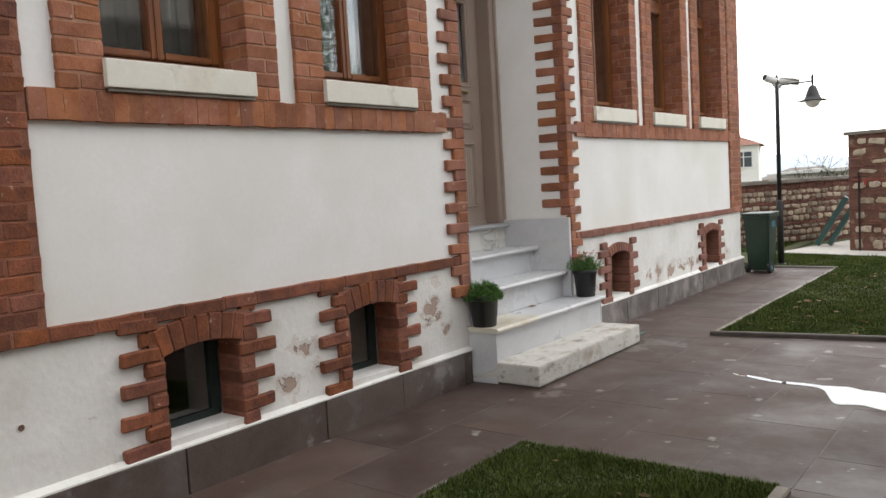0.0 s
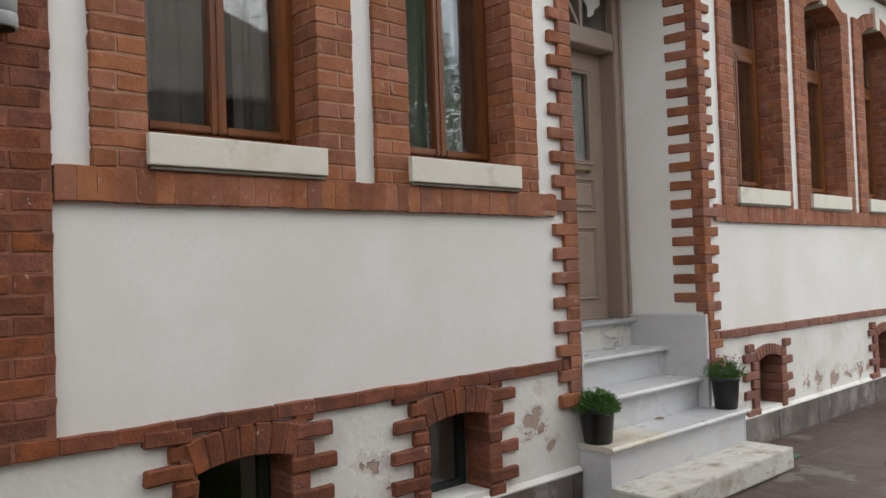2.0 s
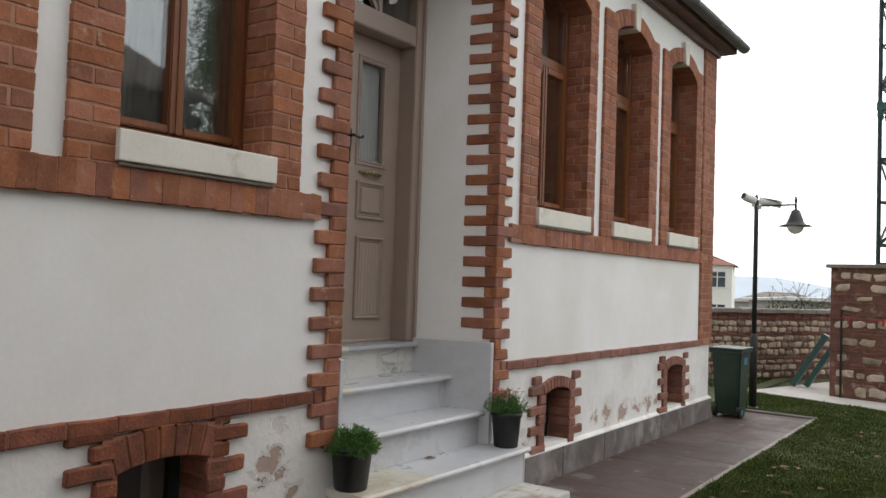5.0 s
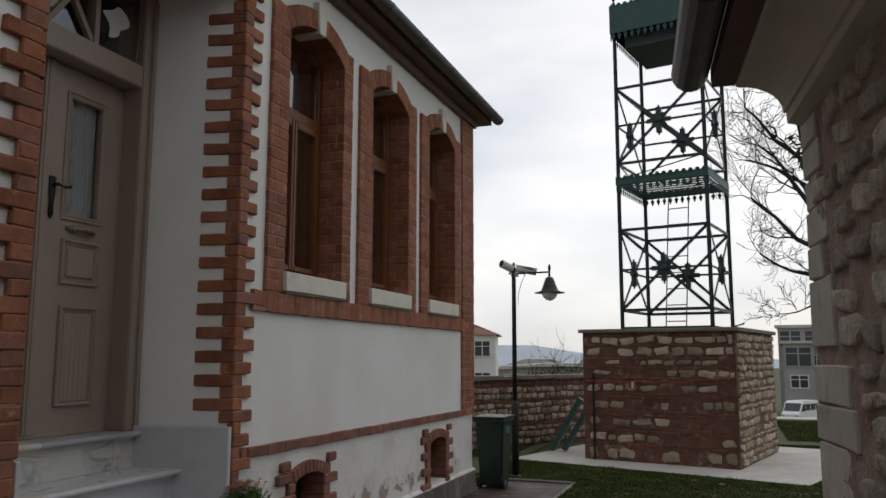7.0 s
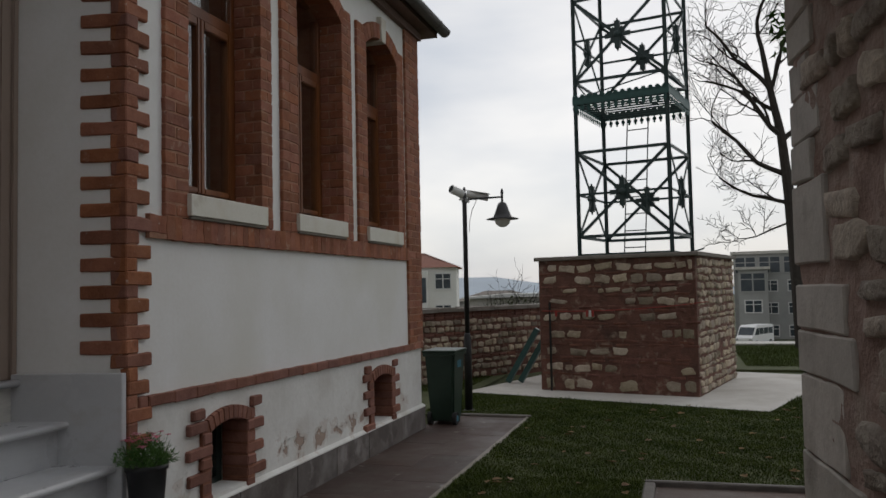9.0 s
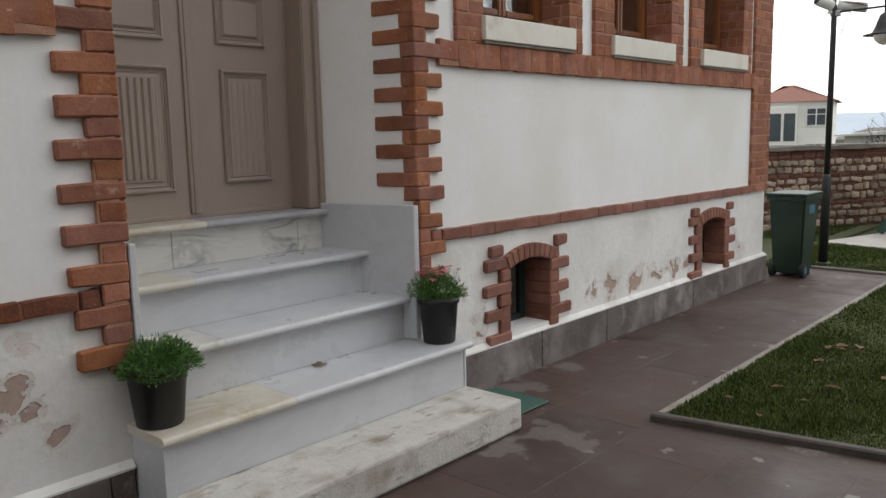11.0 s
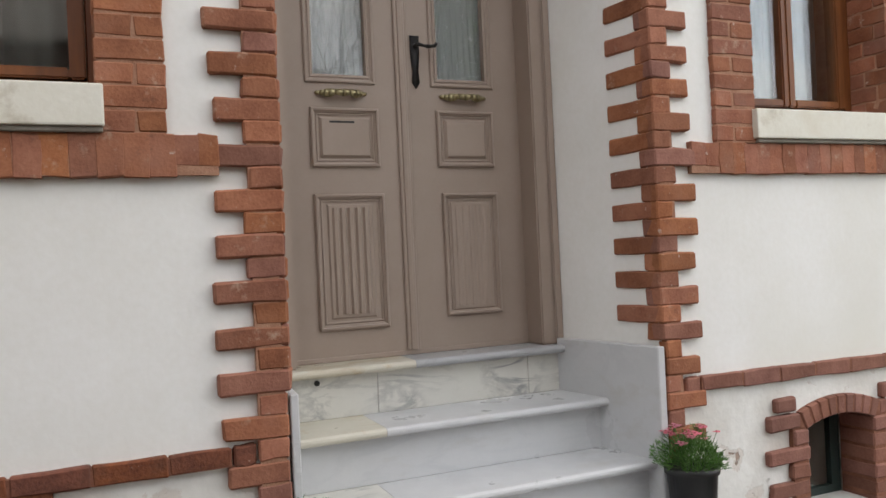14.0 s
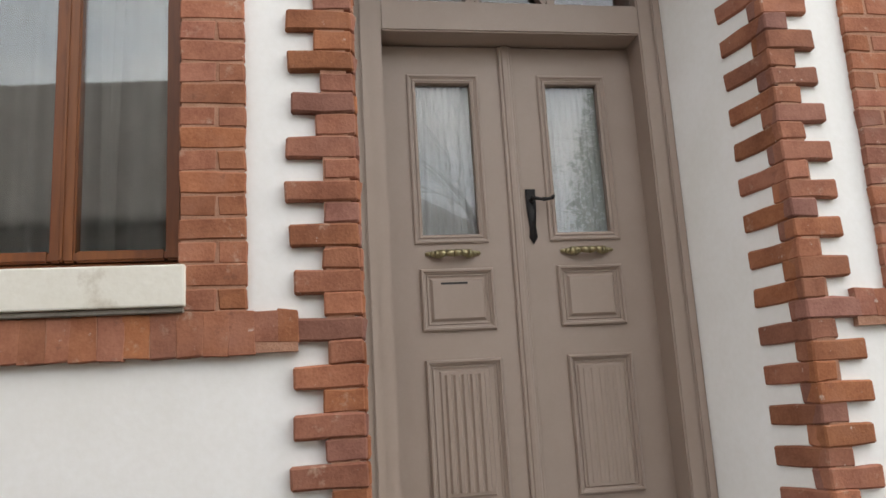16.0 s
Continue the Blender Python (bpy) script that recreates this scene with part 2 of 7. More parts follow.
def marble(name, base, vein, rough=0.35, scale=2.2, amount=0.6):
    m = surface(name, base, tuple(c * 0.93 for c in base), 3, 90, rough, 0.04, rough_var=0.12, dist=0.003)
    n, l = m.node_tree.nodes, m.node_tree.links
    bsdf = n["Principled BSDF"]
    geo = n.new("ShaderNodeNewGeometry")
    warp = n.new("ShaderNodeMapping")
    warp.inputs["Rotation"].default_value = (0.7, 0.3, 0.5)
    warp.inputs["Scale"].default_value = (1.0, 0.55, 1.6)
    l.new(geo.outputs["Position"], warp.inputs["Vector"])
    wv = n.new("ShaderNodeTexNoise")
    wv.inputs["Scale"].default_value, wv.inputs["Detail"].default_value = scale * 1.6, 8
    wv.inputs["Roughness"].default_value, wv.inputs["Distortion"].default_value = 0.6, 0.7
    l.new(warp.outputs["Vector"], wv.inputs["Vector"])
    dist_ = n.new("ShaderNodeMath")
    dist_.operation = "SUBTRACT"
    dist_.inputs[1].default_value = 0.5
    l.new(wv.outputs["Fac"], dist_.inputs[0])
    ridge = n.new("ShaderNodeMath")
    ridge.operation = "ABSOLUTE"
    l.new(dist_.outputs[0], ridge.inputs[0])
    where = n.new("ShaderNodeTexNoise")
    where.inputs["Scale"].default_value = scale * 0.9
    l.new(geo.outputs["Position"], where.inputs["Vector"])
    most = n.new("ShaderNodeMapRange")
    most.inputs["From Min"].default_value, most.inputs["From Max"].default_value, most.inputs["To Max"].default_value = 0.40, 0.68, amount
    l.new(where.outputs["Fac"], most.inputs["Value"])
    mr = n.new("ShaderNodeMapRange")
    mr.inputs["From Min"].default_value, mr.inputs["From Max"].default_value = 0.0, 0.075
    mr.inputs["To Min"].default_value = 0.0
    l.new(most.outputs["Result"], mr.inputs["To Min"])
    mr.inputs["To Max"].default_value = 0.0
    l.new(ridge.outputs[0], mr.inputs["Value"])
    mix = n.new("ShaderNodeMix")
    mix.data_type = "RGBA"
    old = bsdf.inputs["Base Color"].links[0].from_socket
    l.new(mr.outputs["Result"], mix.inputs["Factor"])
    l.new(old, mix.inputs["A"])
    mix.inputs["B"].default_value = (*vein, 1)
    l.new(mix.outputs["Result"], bsdf.inputs["Base Color"])
    return m


def glass(name, tint=(1, 1, 1), rough=0.0):
    m = bpy.data.materials.new(name)
    m.use_nodes = True
    b = m.node_tree.nodes["Principled BSDF"]
    b.inputs["Base Color"].default_value = (*tint, 1)
    b.inputs["Transmission Weight"].default_value = 1.0
    b.inputs["Roughness"].default_value = rough
    b.inputs["IOR"].default_value = 1.55
    return m


M_PLASTER = surface("white_plaster", (0.75, 0.738, 0.70), (0.83, 0.825, 0.81), 1.6, 45, 0.88, 0.22, dist=0.006, stain=(0.71, 0.695, 0.63), stain_scale=0.9)
M_BASE = peel(surface("worn_white_plaster", (0.66, 0.645, 0.605), (0.80, 0.79, 0.76), 3.0, 35, 0.9, 0.5, dist=0.011, stain=(0.57, 0.53, 0.48), stain_scale=2.6),
              [(-2.15, 0.50, 0.15, 1.0), (-2.06, 0.40, 0.16, 0.75), (-2.24, 0.35, 0.16, 0.9), (-2.20, 0.28, 0.14, 0.7), (-1.10, 0.54, 0.12, 1.5), (-1.065, 0.585, 0.08, 1.5), (-1.15, 0.48, 0.12, 0.95), (-1.03, 0.70, 0.14, 0.7), (-0.98, 0.38, 0.15, 0.75), (-1.02, 0.49, 0.10, 0.95), (-0.87, 0.31, 0.10, 0.7),
               (1.13, 0.40, 0.16, 0.75), (1.16, 0.30, 0.14, 0.85), (0.98, 0.50, 0.2, 0.6), (2.22, 0.33, 0.20, 0.95), (2.46, 0.34, 0.20, 0.95), (2.77, 0.34, 0.24, 1.0), (3.05, 0.33, 0.2, 0.85), (3.33, 0.335, 0.22, 0.95), (3.54, 0.33, 0.2, 0.85), (1.95, 0.30, 0.16, 0.8), (4.50, 0.36, 0.22, 0.75), (4.36, 0.50, 0.14, 0.65)], (0.40, 0.30, 0.245), (0.57, 0.495, 0.44))
M_BRICK = surface("red_brick", (0.192, 0.062, 0.030), (0.362, 0.145, 0.077), 8, 110, 0.9, 0.6, spread=0.22, dist=0.007, stain=(0.30, 0.125, 0.075), stain_scale=9)
M_BRICK_R = surface("weathered_red_brick", (0.20, 0.064, 0.034), (0.345, 0.135, 0.076), 8, 110, 0.9, 0.65, spread=0.21, dist=0.007, stain=(0.29, 0.14, 0.095), stain_scale=9)
M_BRICK_DULL = surface("dull_red_brick", (0.17, 0.066, 0.046), (0.29, 0.132, 0.096), 8, 110, 0.9, 0.7, spread=0.18, dist=0.006)
M_BRICK_OLD = surface("stained_old_brick", (0.105, 0.031, 0.017), (0.27, 0.088, 0.041), 10, 90, 0.9, 0.9, spread=0.26, dist=0.009, stain=(0.085, 0.034, 0.022), stain_scale=11)
smears(M_BRICK_OLD, (0.52, 0.42, 0.34), 17, 0.655, 0.70, 0.7)
for m_ in (M_BRICK, M_BRICK_R):
    smears(m_, (0.50, 0.36, 0.27), 13, 0.60, 0.72, 0.6)
    smears(m_, (0.07, 0.035, 0.025), 10, 0.63, 0.75, 0.6)
    smears(m_, (0.60, 0.52, 0.45), 24, 0.655, 0.70, 0.55)
M_MORTAR = surface("brick_mortar", (0.27, 0.125, 0.075), (0.42, 0.235, 0.155), 14, 150, 0.95, 0.5)
M_MORTAR_OLD = surface("dark_brick_mortar", (0.15, 0.056, 0.033), (0.29, 0.125, 0.075), 14, 150, 0.95, 0.6)
M_SILL = surface("cream_sill_stone", (0.66, 0.63, 0.54), (0.76, 0.74, 0.67), 5, 60, 0.75, 0.15, stain=(0.58, 0.52, 0.40), stain_scale=5)
smears(M_SILL, (0.34, 0.27, 0.18), 6, 0.60, 0.76, 0.6)
M_MARBLE = marble("white_marble", (0.56, 0.565, 0.575), (0.44, 0.45, 0.47), scale=3.0, amount=0.5)
M_MARBLE_Y = marble("yellowed_marble", (0.60, 0.57, 0.48), (0.42, 0.33, 0.20), scale=3.0, amount=0.8)
M_MARBLE_G = marble("grey_veined_marble", (0.64, 0.625, 0.575), (0.26, 0.26, 0.26), scale=4.6, amount=0.95)
smears(M_MARBLE, (0.43, 0.405, 0.365), 4, 0.57, 0.72, 0.45, (1, 0.6, 1.6))
smears(M_MARBLE_Y, (0.44, 0.32, 0.18), 11, 0.60, 0.68, 0.5)
M_MARBLE_GREY = marble("bluish_grey_marble", (0.40, 0.405, 0.415), (0.27, 0.27, 0.28), scale=4.0, amount=0.9)
M_CONCRETE_STEP = surface("worn_cement_step", (0.47, 0.455, 0.415), (0.60, 0.585, 0.54), 7, 70, 0.85, 0.6, stain=(0.27, 0.22, 0.165), stain_scale=6)
smears(M_CONCRETE_STEP, (0.20, 0.145, 0.095), 8, 0.57, 0.63, 0.45, (1.6, 0.55, 1.8))
smears(M_CONCRETE_STEP, (0.12, 0.10, 0.075), 11, 0.60, 0.66, 0.6, (1.6, 0.55, 1.8))
M_PLINTH_DARK = surface("dark_brown_plinth_stone", (0.060, 0.040, 0.034), (0.110, 0.082, 0.070), 3, 80, 0.6, 0.3, spread=0.15, stain=(0.15, 0.135, 0.125), stain_scale=3.6)
smears(M_PLINTH_DARK, (0.30, 0.285, 0.275), 3.1, 0.585, 0.66, 0.6)
M_PLINTH = surface("grey_plinth_stone", (0.10, 0.082, 0.074), (0.17, 0.148, 0.137), 4, 80, 0.75, 0.3, spread=0.18, stain=(0.30, 0.28, 0.265), stain_scale=3.5)
smears(M_PLINTH, (0.30, 0.28, 0.265), 3.8, 0.59, 0.65, 0.5)
smears(M_PLINTH, (0.075, 0.06, 0.053), 3.0, 0.52, 0.60, 0.7)
M_PAVE = surface("damp_brown_paving", (0.046, 0.025, 0.019), (0.084, 0.051, 0.040), 1.7, 38, 0.58, 0.22, spread=0.16, rough_var=0.17, dist=0.006, stain=(0.092, 0.073, 0.063), stain_scale=2.1)
smears(M_PAVE, (0.13, 0.115, 0.105), 1.4, 0.57, 0.70, 0.4)
smears(M_PAVE, (0.028, 0.018, 0.014), 1.6, 0.55, 0.70, 0.5)
splash(M_PAVE, [(0.64, 0.88, 0.28), (0.60, 0.60, 0.16), (0.62, -0.72, 0.20), (0.14, 1.30, 0.22), (0.10, 1.75, 0.18)], (0.22, 0.20, 0.185))
M_JOINT = surface("paving_joint", (0.048, 0.031, 0.025), (0.085, 0.058, 0.047), 2.2, 40, 0.55, 0.3)
smears(M_JOINT, (0.24, 0.215, 0.195), 2.3, 0.56, 0.62, 0.8)
M_KERB = surface("dark_kerb_stone", (0.10, 0.09, 0.08), (0.19, 0.17, 0.15), 8, 90, 0.7, 0.3, spread=0.2)
M_KERB_DARK = surface("wet_dark_kerb_stone", (0.045, 0.037, 0.03), (0.10, 0.083, 0.07), 8, 90, 0.65, 0.4)
M_KERB_PALE = surface("pale_kerb_stone", (0.20, 0.18, 0.15), (0.32, 0.29, 0.25), 8, 90, 0.8, 0.3, spread=0.15)
M_SOIL = surface("lawn_soil", (0.045, 0.052, 0.018), (0.085, 0.10, 0.034), 5, 50, 0.95, 0.5)
M_GRASS = surface("winter_grass", (0.029, 0.050, 0.009), (0.092, 0.118, 0.024), 4.2, 40, 0.65, 0.0, island=0.35)
M_GRASS.node_tree.nodes["Principled BSDF"].inputs["Specular IOR Level"].default_value = 0.12
M_LEAF_DRY = surface("dry_leaf", (0.16, 0.095, 0.045), (0.34, 0.23, 0.12), 30, 150, 0.8, 0.1, spread=0.3)
M_RUBBLE = surface("pale_rubble_stone", (0.32, 0.265, 0.215), (0.58, 0.51, 0.42), 14, 60, 0.92, 1.0, spread=0.28, dist=0.02, stain=(0.22, 0.17, 0.14), stain_scale=8)
M_ASHLAR = surface("pale_cut_stone", (0.44, 0.405, 0.36), (0.58, 0.54, 0.485), 7, 70, 0.85, 0.6, spread=0.16, stain=(0.28, 0.25, 0.21), stain_scale=5)
M_PINK_MORTAR = surface("pink_rubble_mortar", (0.25, 0.165, 0.135), (0.40, 0.285, 0.24), 9, 60, 0.95, 1.0, dist=0.02, stain=(0.44, 0.37, 0.31), stain_scale=6)
M_TOWER_STONE = surface("cream_rubble_stone", (0.30, 0.24, 0.175), (0.52, 0.44, 0.34), 9, 60, 0.9, 0.9, spread=0.42, dist=0.015, stain=(0.20, 0.13, 0.095), stain_scale=7)
M_TOWER_MORTAR = surface("brown_brick_rubble", (0.10, 0.045, 0.033), (0.21, 0.10, 0.073), 8, 60, 0.95, 0.9, dist=0.02, stain=(0.07, 0.04, 0.033), stain_scale=3.5)
smears(M_TOWER_MORTAR, (0.36, 0.28, 0.215), 6, 0.55, 0.66, 0.7)
M_TOWER_BRICK = surface("brown_thin_brick", (0.12, 0.048, 0.035), (0.22, 0.098, 0.07), 12, 80, 0.9, 0.5, spread=0.25)
M_CONCRETE = surface("pale_concrete", (0.50, 0.47, 0.43), (0.62, 0.60, 0.56), 3, 60, 0.85, 0.2, stain=(0.42, 0.39, 0.34))
M_COPING = surface("dark_coping_stone", (0.16, 0.14, 0.12), (0.27, 0.24, 0.21), 6, 70, 0.85, 0.3)
M_TOWER = surface("dark_green_iron_paint", (0.018, 0.036, 0.036), (0.032, 0.058, 0.056), 12, 90, 0.5, 0.1)
M_TOWER_GREEN = surface("green_sheet_metal", (0.022, 0.075, 0.068), (0.035, 0.105, 0.095), 8, 90, 0.5, 0.1)
M_BLACK_METAL = surface("black_post_paint", (0.012, 0.012, 0.013), (0.03, 0.03, 0.032), 14, 120, 0.45, 0.1)
M_GREY_METAL = surface("grey_painted_metal", (0.27, 0.285, 0.285), (0.36, 0.375, 0.375), 10, 100, 0.45, 0.08)
M_WHITE_METAL = surface("white_painted_metal", (0.60, 0.60, 0.58), (0.72, 0.72, 0.70), 10, 100, 0.4, 0.05)
M_WOOD = surface("varnished_brown_wood", (0.090, 0.025, 0.007), (0.23, 0.074, 0.019), 5, 60, 0.48, 0.12, stretch=(1, 1, 0.12))
M_WOOD_LIGHT = surface("lighter_varnished_wood", (0.105, 0.031, 0.008), (0.25, 0.085, 0.022), 5, 60, 0.48, 0.12, stretch=(1, 1, 0.12))
M_DOOR = surface("taupe_door_paint", (0.305, 0.235, 0.192), (0.335, 0.262, 0.217), 4, 90, 0.5, 0.05, dist=0.002)
M_BRASS = surface("tarnished_brass", (0.25, 0.21, 0.11), (0.42, 0.37, 0.22), 40, 150, 0.38, 0.3, metallic=0.9, dist=0.003)
M_IRON = surface("black_iron", (0.012, 0.012, 0.013), (0.03, 0.028, 0.027), 40, 150, 0.5, 0.3, metallic=0.4)
M_POT = surface("black_plastic", (0.007, 0.007, 0.008), (0.014, 0.014, 0.014), 20, 150, 0.45, 0.05)
M_FOLIAGE = surface("fine_green_foliage", (0.045, 0.12, 0.022), (0.115, 0.235, 0.05), 20, 90, 0.6, 0.0, island=0.4)
M_FLOWER = surface("dusty_pink_petal", (0.36, 0.07, 0.11), (0.52, 0.17, 0.22), 40, 150, 0.6, 0.0, spread=0.3)
M_BIN = surface("dark_green_plastic", (0.009, 0.026, 0.016), (0.016, 0.040, 0.025), 6, 90, 0.45, 0.1)
M_BLUE_TAPE = surface("teal_sticker", (0.03, 0.14, 0.20), (0.05, 0.2, 0.26), 10, 90, 0.5, 0.0)
M_GREEN_PLATE = surface("green_painted_plate", (0.025, 0.085, 0.068), (0.05, 0.13, 0.105), 6, 90, 0.5, 0.2, stain=(0.09, 0.075, 0.065), stain_scale=8)
M_GUTTER = surface("dark_grey_gutter", (0.055, 0.052, 0.05), (0.09, 0.085, 0.08), 6, 90, 0.5, 0.1)
M_EAVE = surface("brown_eave_board", (0.10, 0.055, 0.04), (0.16, 0.09, 0.065), 6, 90, 0.7, 0.2)
M_CORNICE = surface("grey_beige_cornice", (0.52, 0.465, 0.385), (0.62, 0.56, 0.47), 3, 60, 0.85, 0.2)
M_TILE = surface("red_roof_tile", (0.20, 0.075, 0.05), (0.32, 0.14, 0.09), 6, 60, 0.85, 0.4, spread=0.2)
M_TILE_OLD = surface("weathered_grey_tile", (0.13, 0.11, 0.095), (0.25, 0.215, 0.19), 6, 60, 0.9, 0.4, stain=(0.17, 0.13, 0.105), stain_scale=2)
# One dark grey for the whole room: indoor dimness is put into this colour.
M_ROOM = surface("room_dimness_grey", (0.16, 0.15, 0.135), (0.22, 0.21, 0.19), 2, 40, 0.9, 0.05)
M_DARK_SASH = surface("dark_green_sash", (0.012, 0.024, 0.022), (0.022, 0.04, 0.036), 9, 90, 0.5, 0.1)
M_CURTAIN = surface("sheer_grey_curtain", (0.42, 0.41, 0.38), (0.55, 0.54, 0.50), 6, 300, 0.95, 0.1)
M_LACE = surface("white_lace", (0.74, 0.75, 0.75), (0.85, 0.86, 0.86), 30, 250, 0.9, 0.4, stretch=(1, 1, 0.15))
M_GLASS = glass("window_glass", (0.98, 1.0, 0.99))
M_BULB = glass("frosted_lamp_glass", (0.97, 0.97, 0.96), 0.4)
M_BULB.node_tree.nodes["Principled BSDF"].inputs["Transmission Weight"].default_value = 0.25
M_WATER = glass("puddle_water", (0.9, 0.9, 0.9))
M_BARK = surface("dark_bark", (0.028, 0.022, 0.019), (0.06, 0.05, 0.042), 12, 60, 0.9, 0.6)
M_DECOR = surface("white_paper_decoration", (0.62, 0.62, 0.60), (0.72, 0.72, 0.70), 5, 60, 0.8, 0.0)
M_HOUSE = surface("pale_house_render", (0.74, 0.73, 0.69), (0.84, 0.83, 0.79), 0.4, 10, 0.9, 0.1)
M_HOUSE_GREY = surface("grey_house_render", (0.30, 0.30, 0.29), (0.40, 0.40, 0.385), 0.4, 10, 0.9, 0.1)
M_DARK_GLASS = surface("dark_far_glazing", (0.03, 0.04, 0.05), (0.07, 0.085, 0.10), 0.5, 8, 0.15, 0.0)
M_PVC = surface("white_window_frame", (0.66, 0.66, 0.64), (0.74, 0.74, 0.72), 3, 30, 0.6, 0.0)
# Pale blue-grey carries the haze of distance in the hills' own colour.
M_HILL = surface("hazed_far_hill", (0.40, 0.46, 0.52), (0.48, 0.54, 0.60), 0.01, 0.2, 1.0, 0.0)
M_ROAD = surface("road_asphalt", (0.09, 0.09, 0.088), (0.14, 0.138, 0.132), 1.5, 40, 0.85, 0.2)
M_VAN = surface("white_van_paint", (0.78, 0.78, 0.78), (0.84, 0.84, 0.84), 2, 30, 0.35, 0.0)
M_RUBBER = surface("black_rubber", (0.012, 0.012, 0.012), (0.025, 0.025, 0.025), 10, 60, 0.8, 0.1)
M_YELLOW = surface("yellow_sheet", (0.42, 0.28, 0.06), (0.5, 0.34, 0.09), 2, 30, 0.6, 0.0)
M_RED_RAG = surface("red_cloth", (0.35, 0.03, 0.03), (0.45, 0.06, 0.05), 20, 90, 0.9, 0.0)
M_WHITE_RAG = surface("white_cloth", (0.6, 0.6, 0.58), (0.7, 0.7, 0.68), 20, 90, 0.9, 0.0)
for glass_mat in (M_WATER,):
    glass_mat.node_tree.nodes["Principled BSDF"].inputs["IOR"].default_value = 1.33

# ---- building blocks ----
def box(bm, x0, x1, y0, y1, z0, z1, m=None):
    vs = [bm.verts.new(p) for p in ((x0, y0, z0), (x1, y0, z0), (x1, y1, z0), (x0, y1, z0), (x0, y0, z1), (x1, y0, z1), (x1, y1, z1), (x0, y1, z1))]
    fs = [bm.faces.new([vs[i] for i in q]) for q in ((3, 2, 1, 0), (4, 5, 6, 7), (0, 1, 5, 4), (1, 2, 6, 5), (2, 3, 7, 6), (3, 0, 4, 7))]
    if m is not None:
        bmesh.ops.transform(bm, matrix=m, verts=vs)
    return fs


def rbox(x0, x1, y0, y1, z0, z1, bev=0.004, seg=1):
    bm = bmesh.new()
    box(bm, x0, x1, y0, y1, z0, z1)
    if bev:
        bmesh.ops.bevel(bm, geom=bm.edges[:], offset=bev, segments=seg, affect="EDGES", profile=0.6)
    return bm


def prism(bm, pts, axis, a0, a1):
    """Extrudes a polygon of 2D points along an axis: x -> (y, z), y -> (x, z), z -> (x, y)."""
    put = {"x": lambda p, a: (a, p[0], p[1]), "y": lambda p, a: (p[0], a, p[1]), "z": lambda p, a: (p[0], p[1], a)}[axis]
    lo, hi = [bm.verts.new(put(p, a0)) for p in pts], [bm.verts.new(put(p, a1)) for p in pts]
    bm.faces.new(lo), bm.faces.new(hi)
    for i in range(len(pts)):
        j = (i + 1) % len(pts)
        bm.faces.new((lo[i], lo[j], hi[j], hi[i]))
    bmesh.ops.recalc_face_normals(bm, faces=bm.faces[:])
    return bm


def rod(bm, p, q, r0, r1=None, n=8):
    """A round bar from p to q."""
    p, q = Vector(p), Vector(q)
    r1 = r0 if r1 is None else r1
    d = (q - p).normalized()
    a = d.orthogonal().normalized()
    b = d.cross(a)
    ring = [a * math.cos(6.2831853 * k / n) + b * math.sin(6.2831853 * k / n) for k in range(n)]
    lo, hi = [bm.verts.new(p + v * r0) for v in ring], [bm.verts.new(q + v * r1) for v in ring]
    bm.faces.new(lo[::-1]), bm.faces.new(hi)
    for k in range(n):
        bm.faces.new((lo[k], lo[(k + 1) % n], hi[(k + 1) % n], hi[k]))
    return bm


def flat_bar(bm, p, q, w, d):
    """A bar of section w x d from p to q."""
    p, q = Vector(p), Vector(q)
    v = q - p
    m = Matrix.Translation(p) @ v.to_track_quat("Z", "Y").to_matrix().to_4x4()
    box(bm, -w / 2, w / 2, -d / 2, d / 2, 0, v.length, m)
    return bm


def turned(profile, n=24):
    """A body of revolution about z from (radius, height) pairs."""
    bm = bmesh.new()
    rings = [[bm.verts.new((r * math.cos(2 * math.pi * k / n), r * math.sin(2 * math.pi * k / n), z)) for k in range(n)] for r, z in profile]
    for a, b in zip(rings, rings[1:]):
        for k in range(n):
            bm.faces.new((a[k], a[(k + 1) % n], b[(k + 1) % n], b[k]))
    bm.faces.new(rings[0][::-1]), bm.faces.new(rings[-1])
    bmesh.ops.recalc_face_normals(bm, faces=bm.faces[:])
    return bm


def mesh_of(name, bm, material, smooth=False):
    me = bpy.data.meshes.new(name)
    bm.to_mesh(me)
    bm.free()
    me.materials.append(material)
    if smooth:
        me.polygons.foreach_set("use_smooth", [True] * len(me.polygons))
    return me


def part(name, bm, material, parent=None, label="", smooth=False):
    """Links a bmesh as one mesh object under a thing or a part; its points are in the parent's own space."""
    ob = new(name, mesh_of(name, bm, material, smooth))
    ob.parent = parent
    return tagged(ob, label)


def thing(name, at, label, category, group="", turn=0.0):
    ob = new(name)
    ob.empty_display_size = 0.1
    ob.matrix_world = pose(*at, 0, 0, turn)
    return tagged(ob, label, category, group)


def setting(name, bm, material, label, category, smooth=False):
    return tagged(part(name, bm, material, None, "", smooth), label, category, "", "structure")


BLOCKS = {}
rng = random.Random(7)


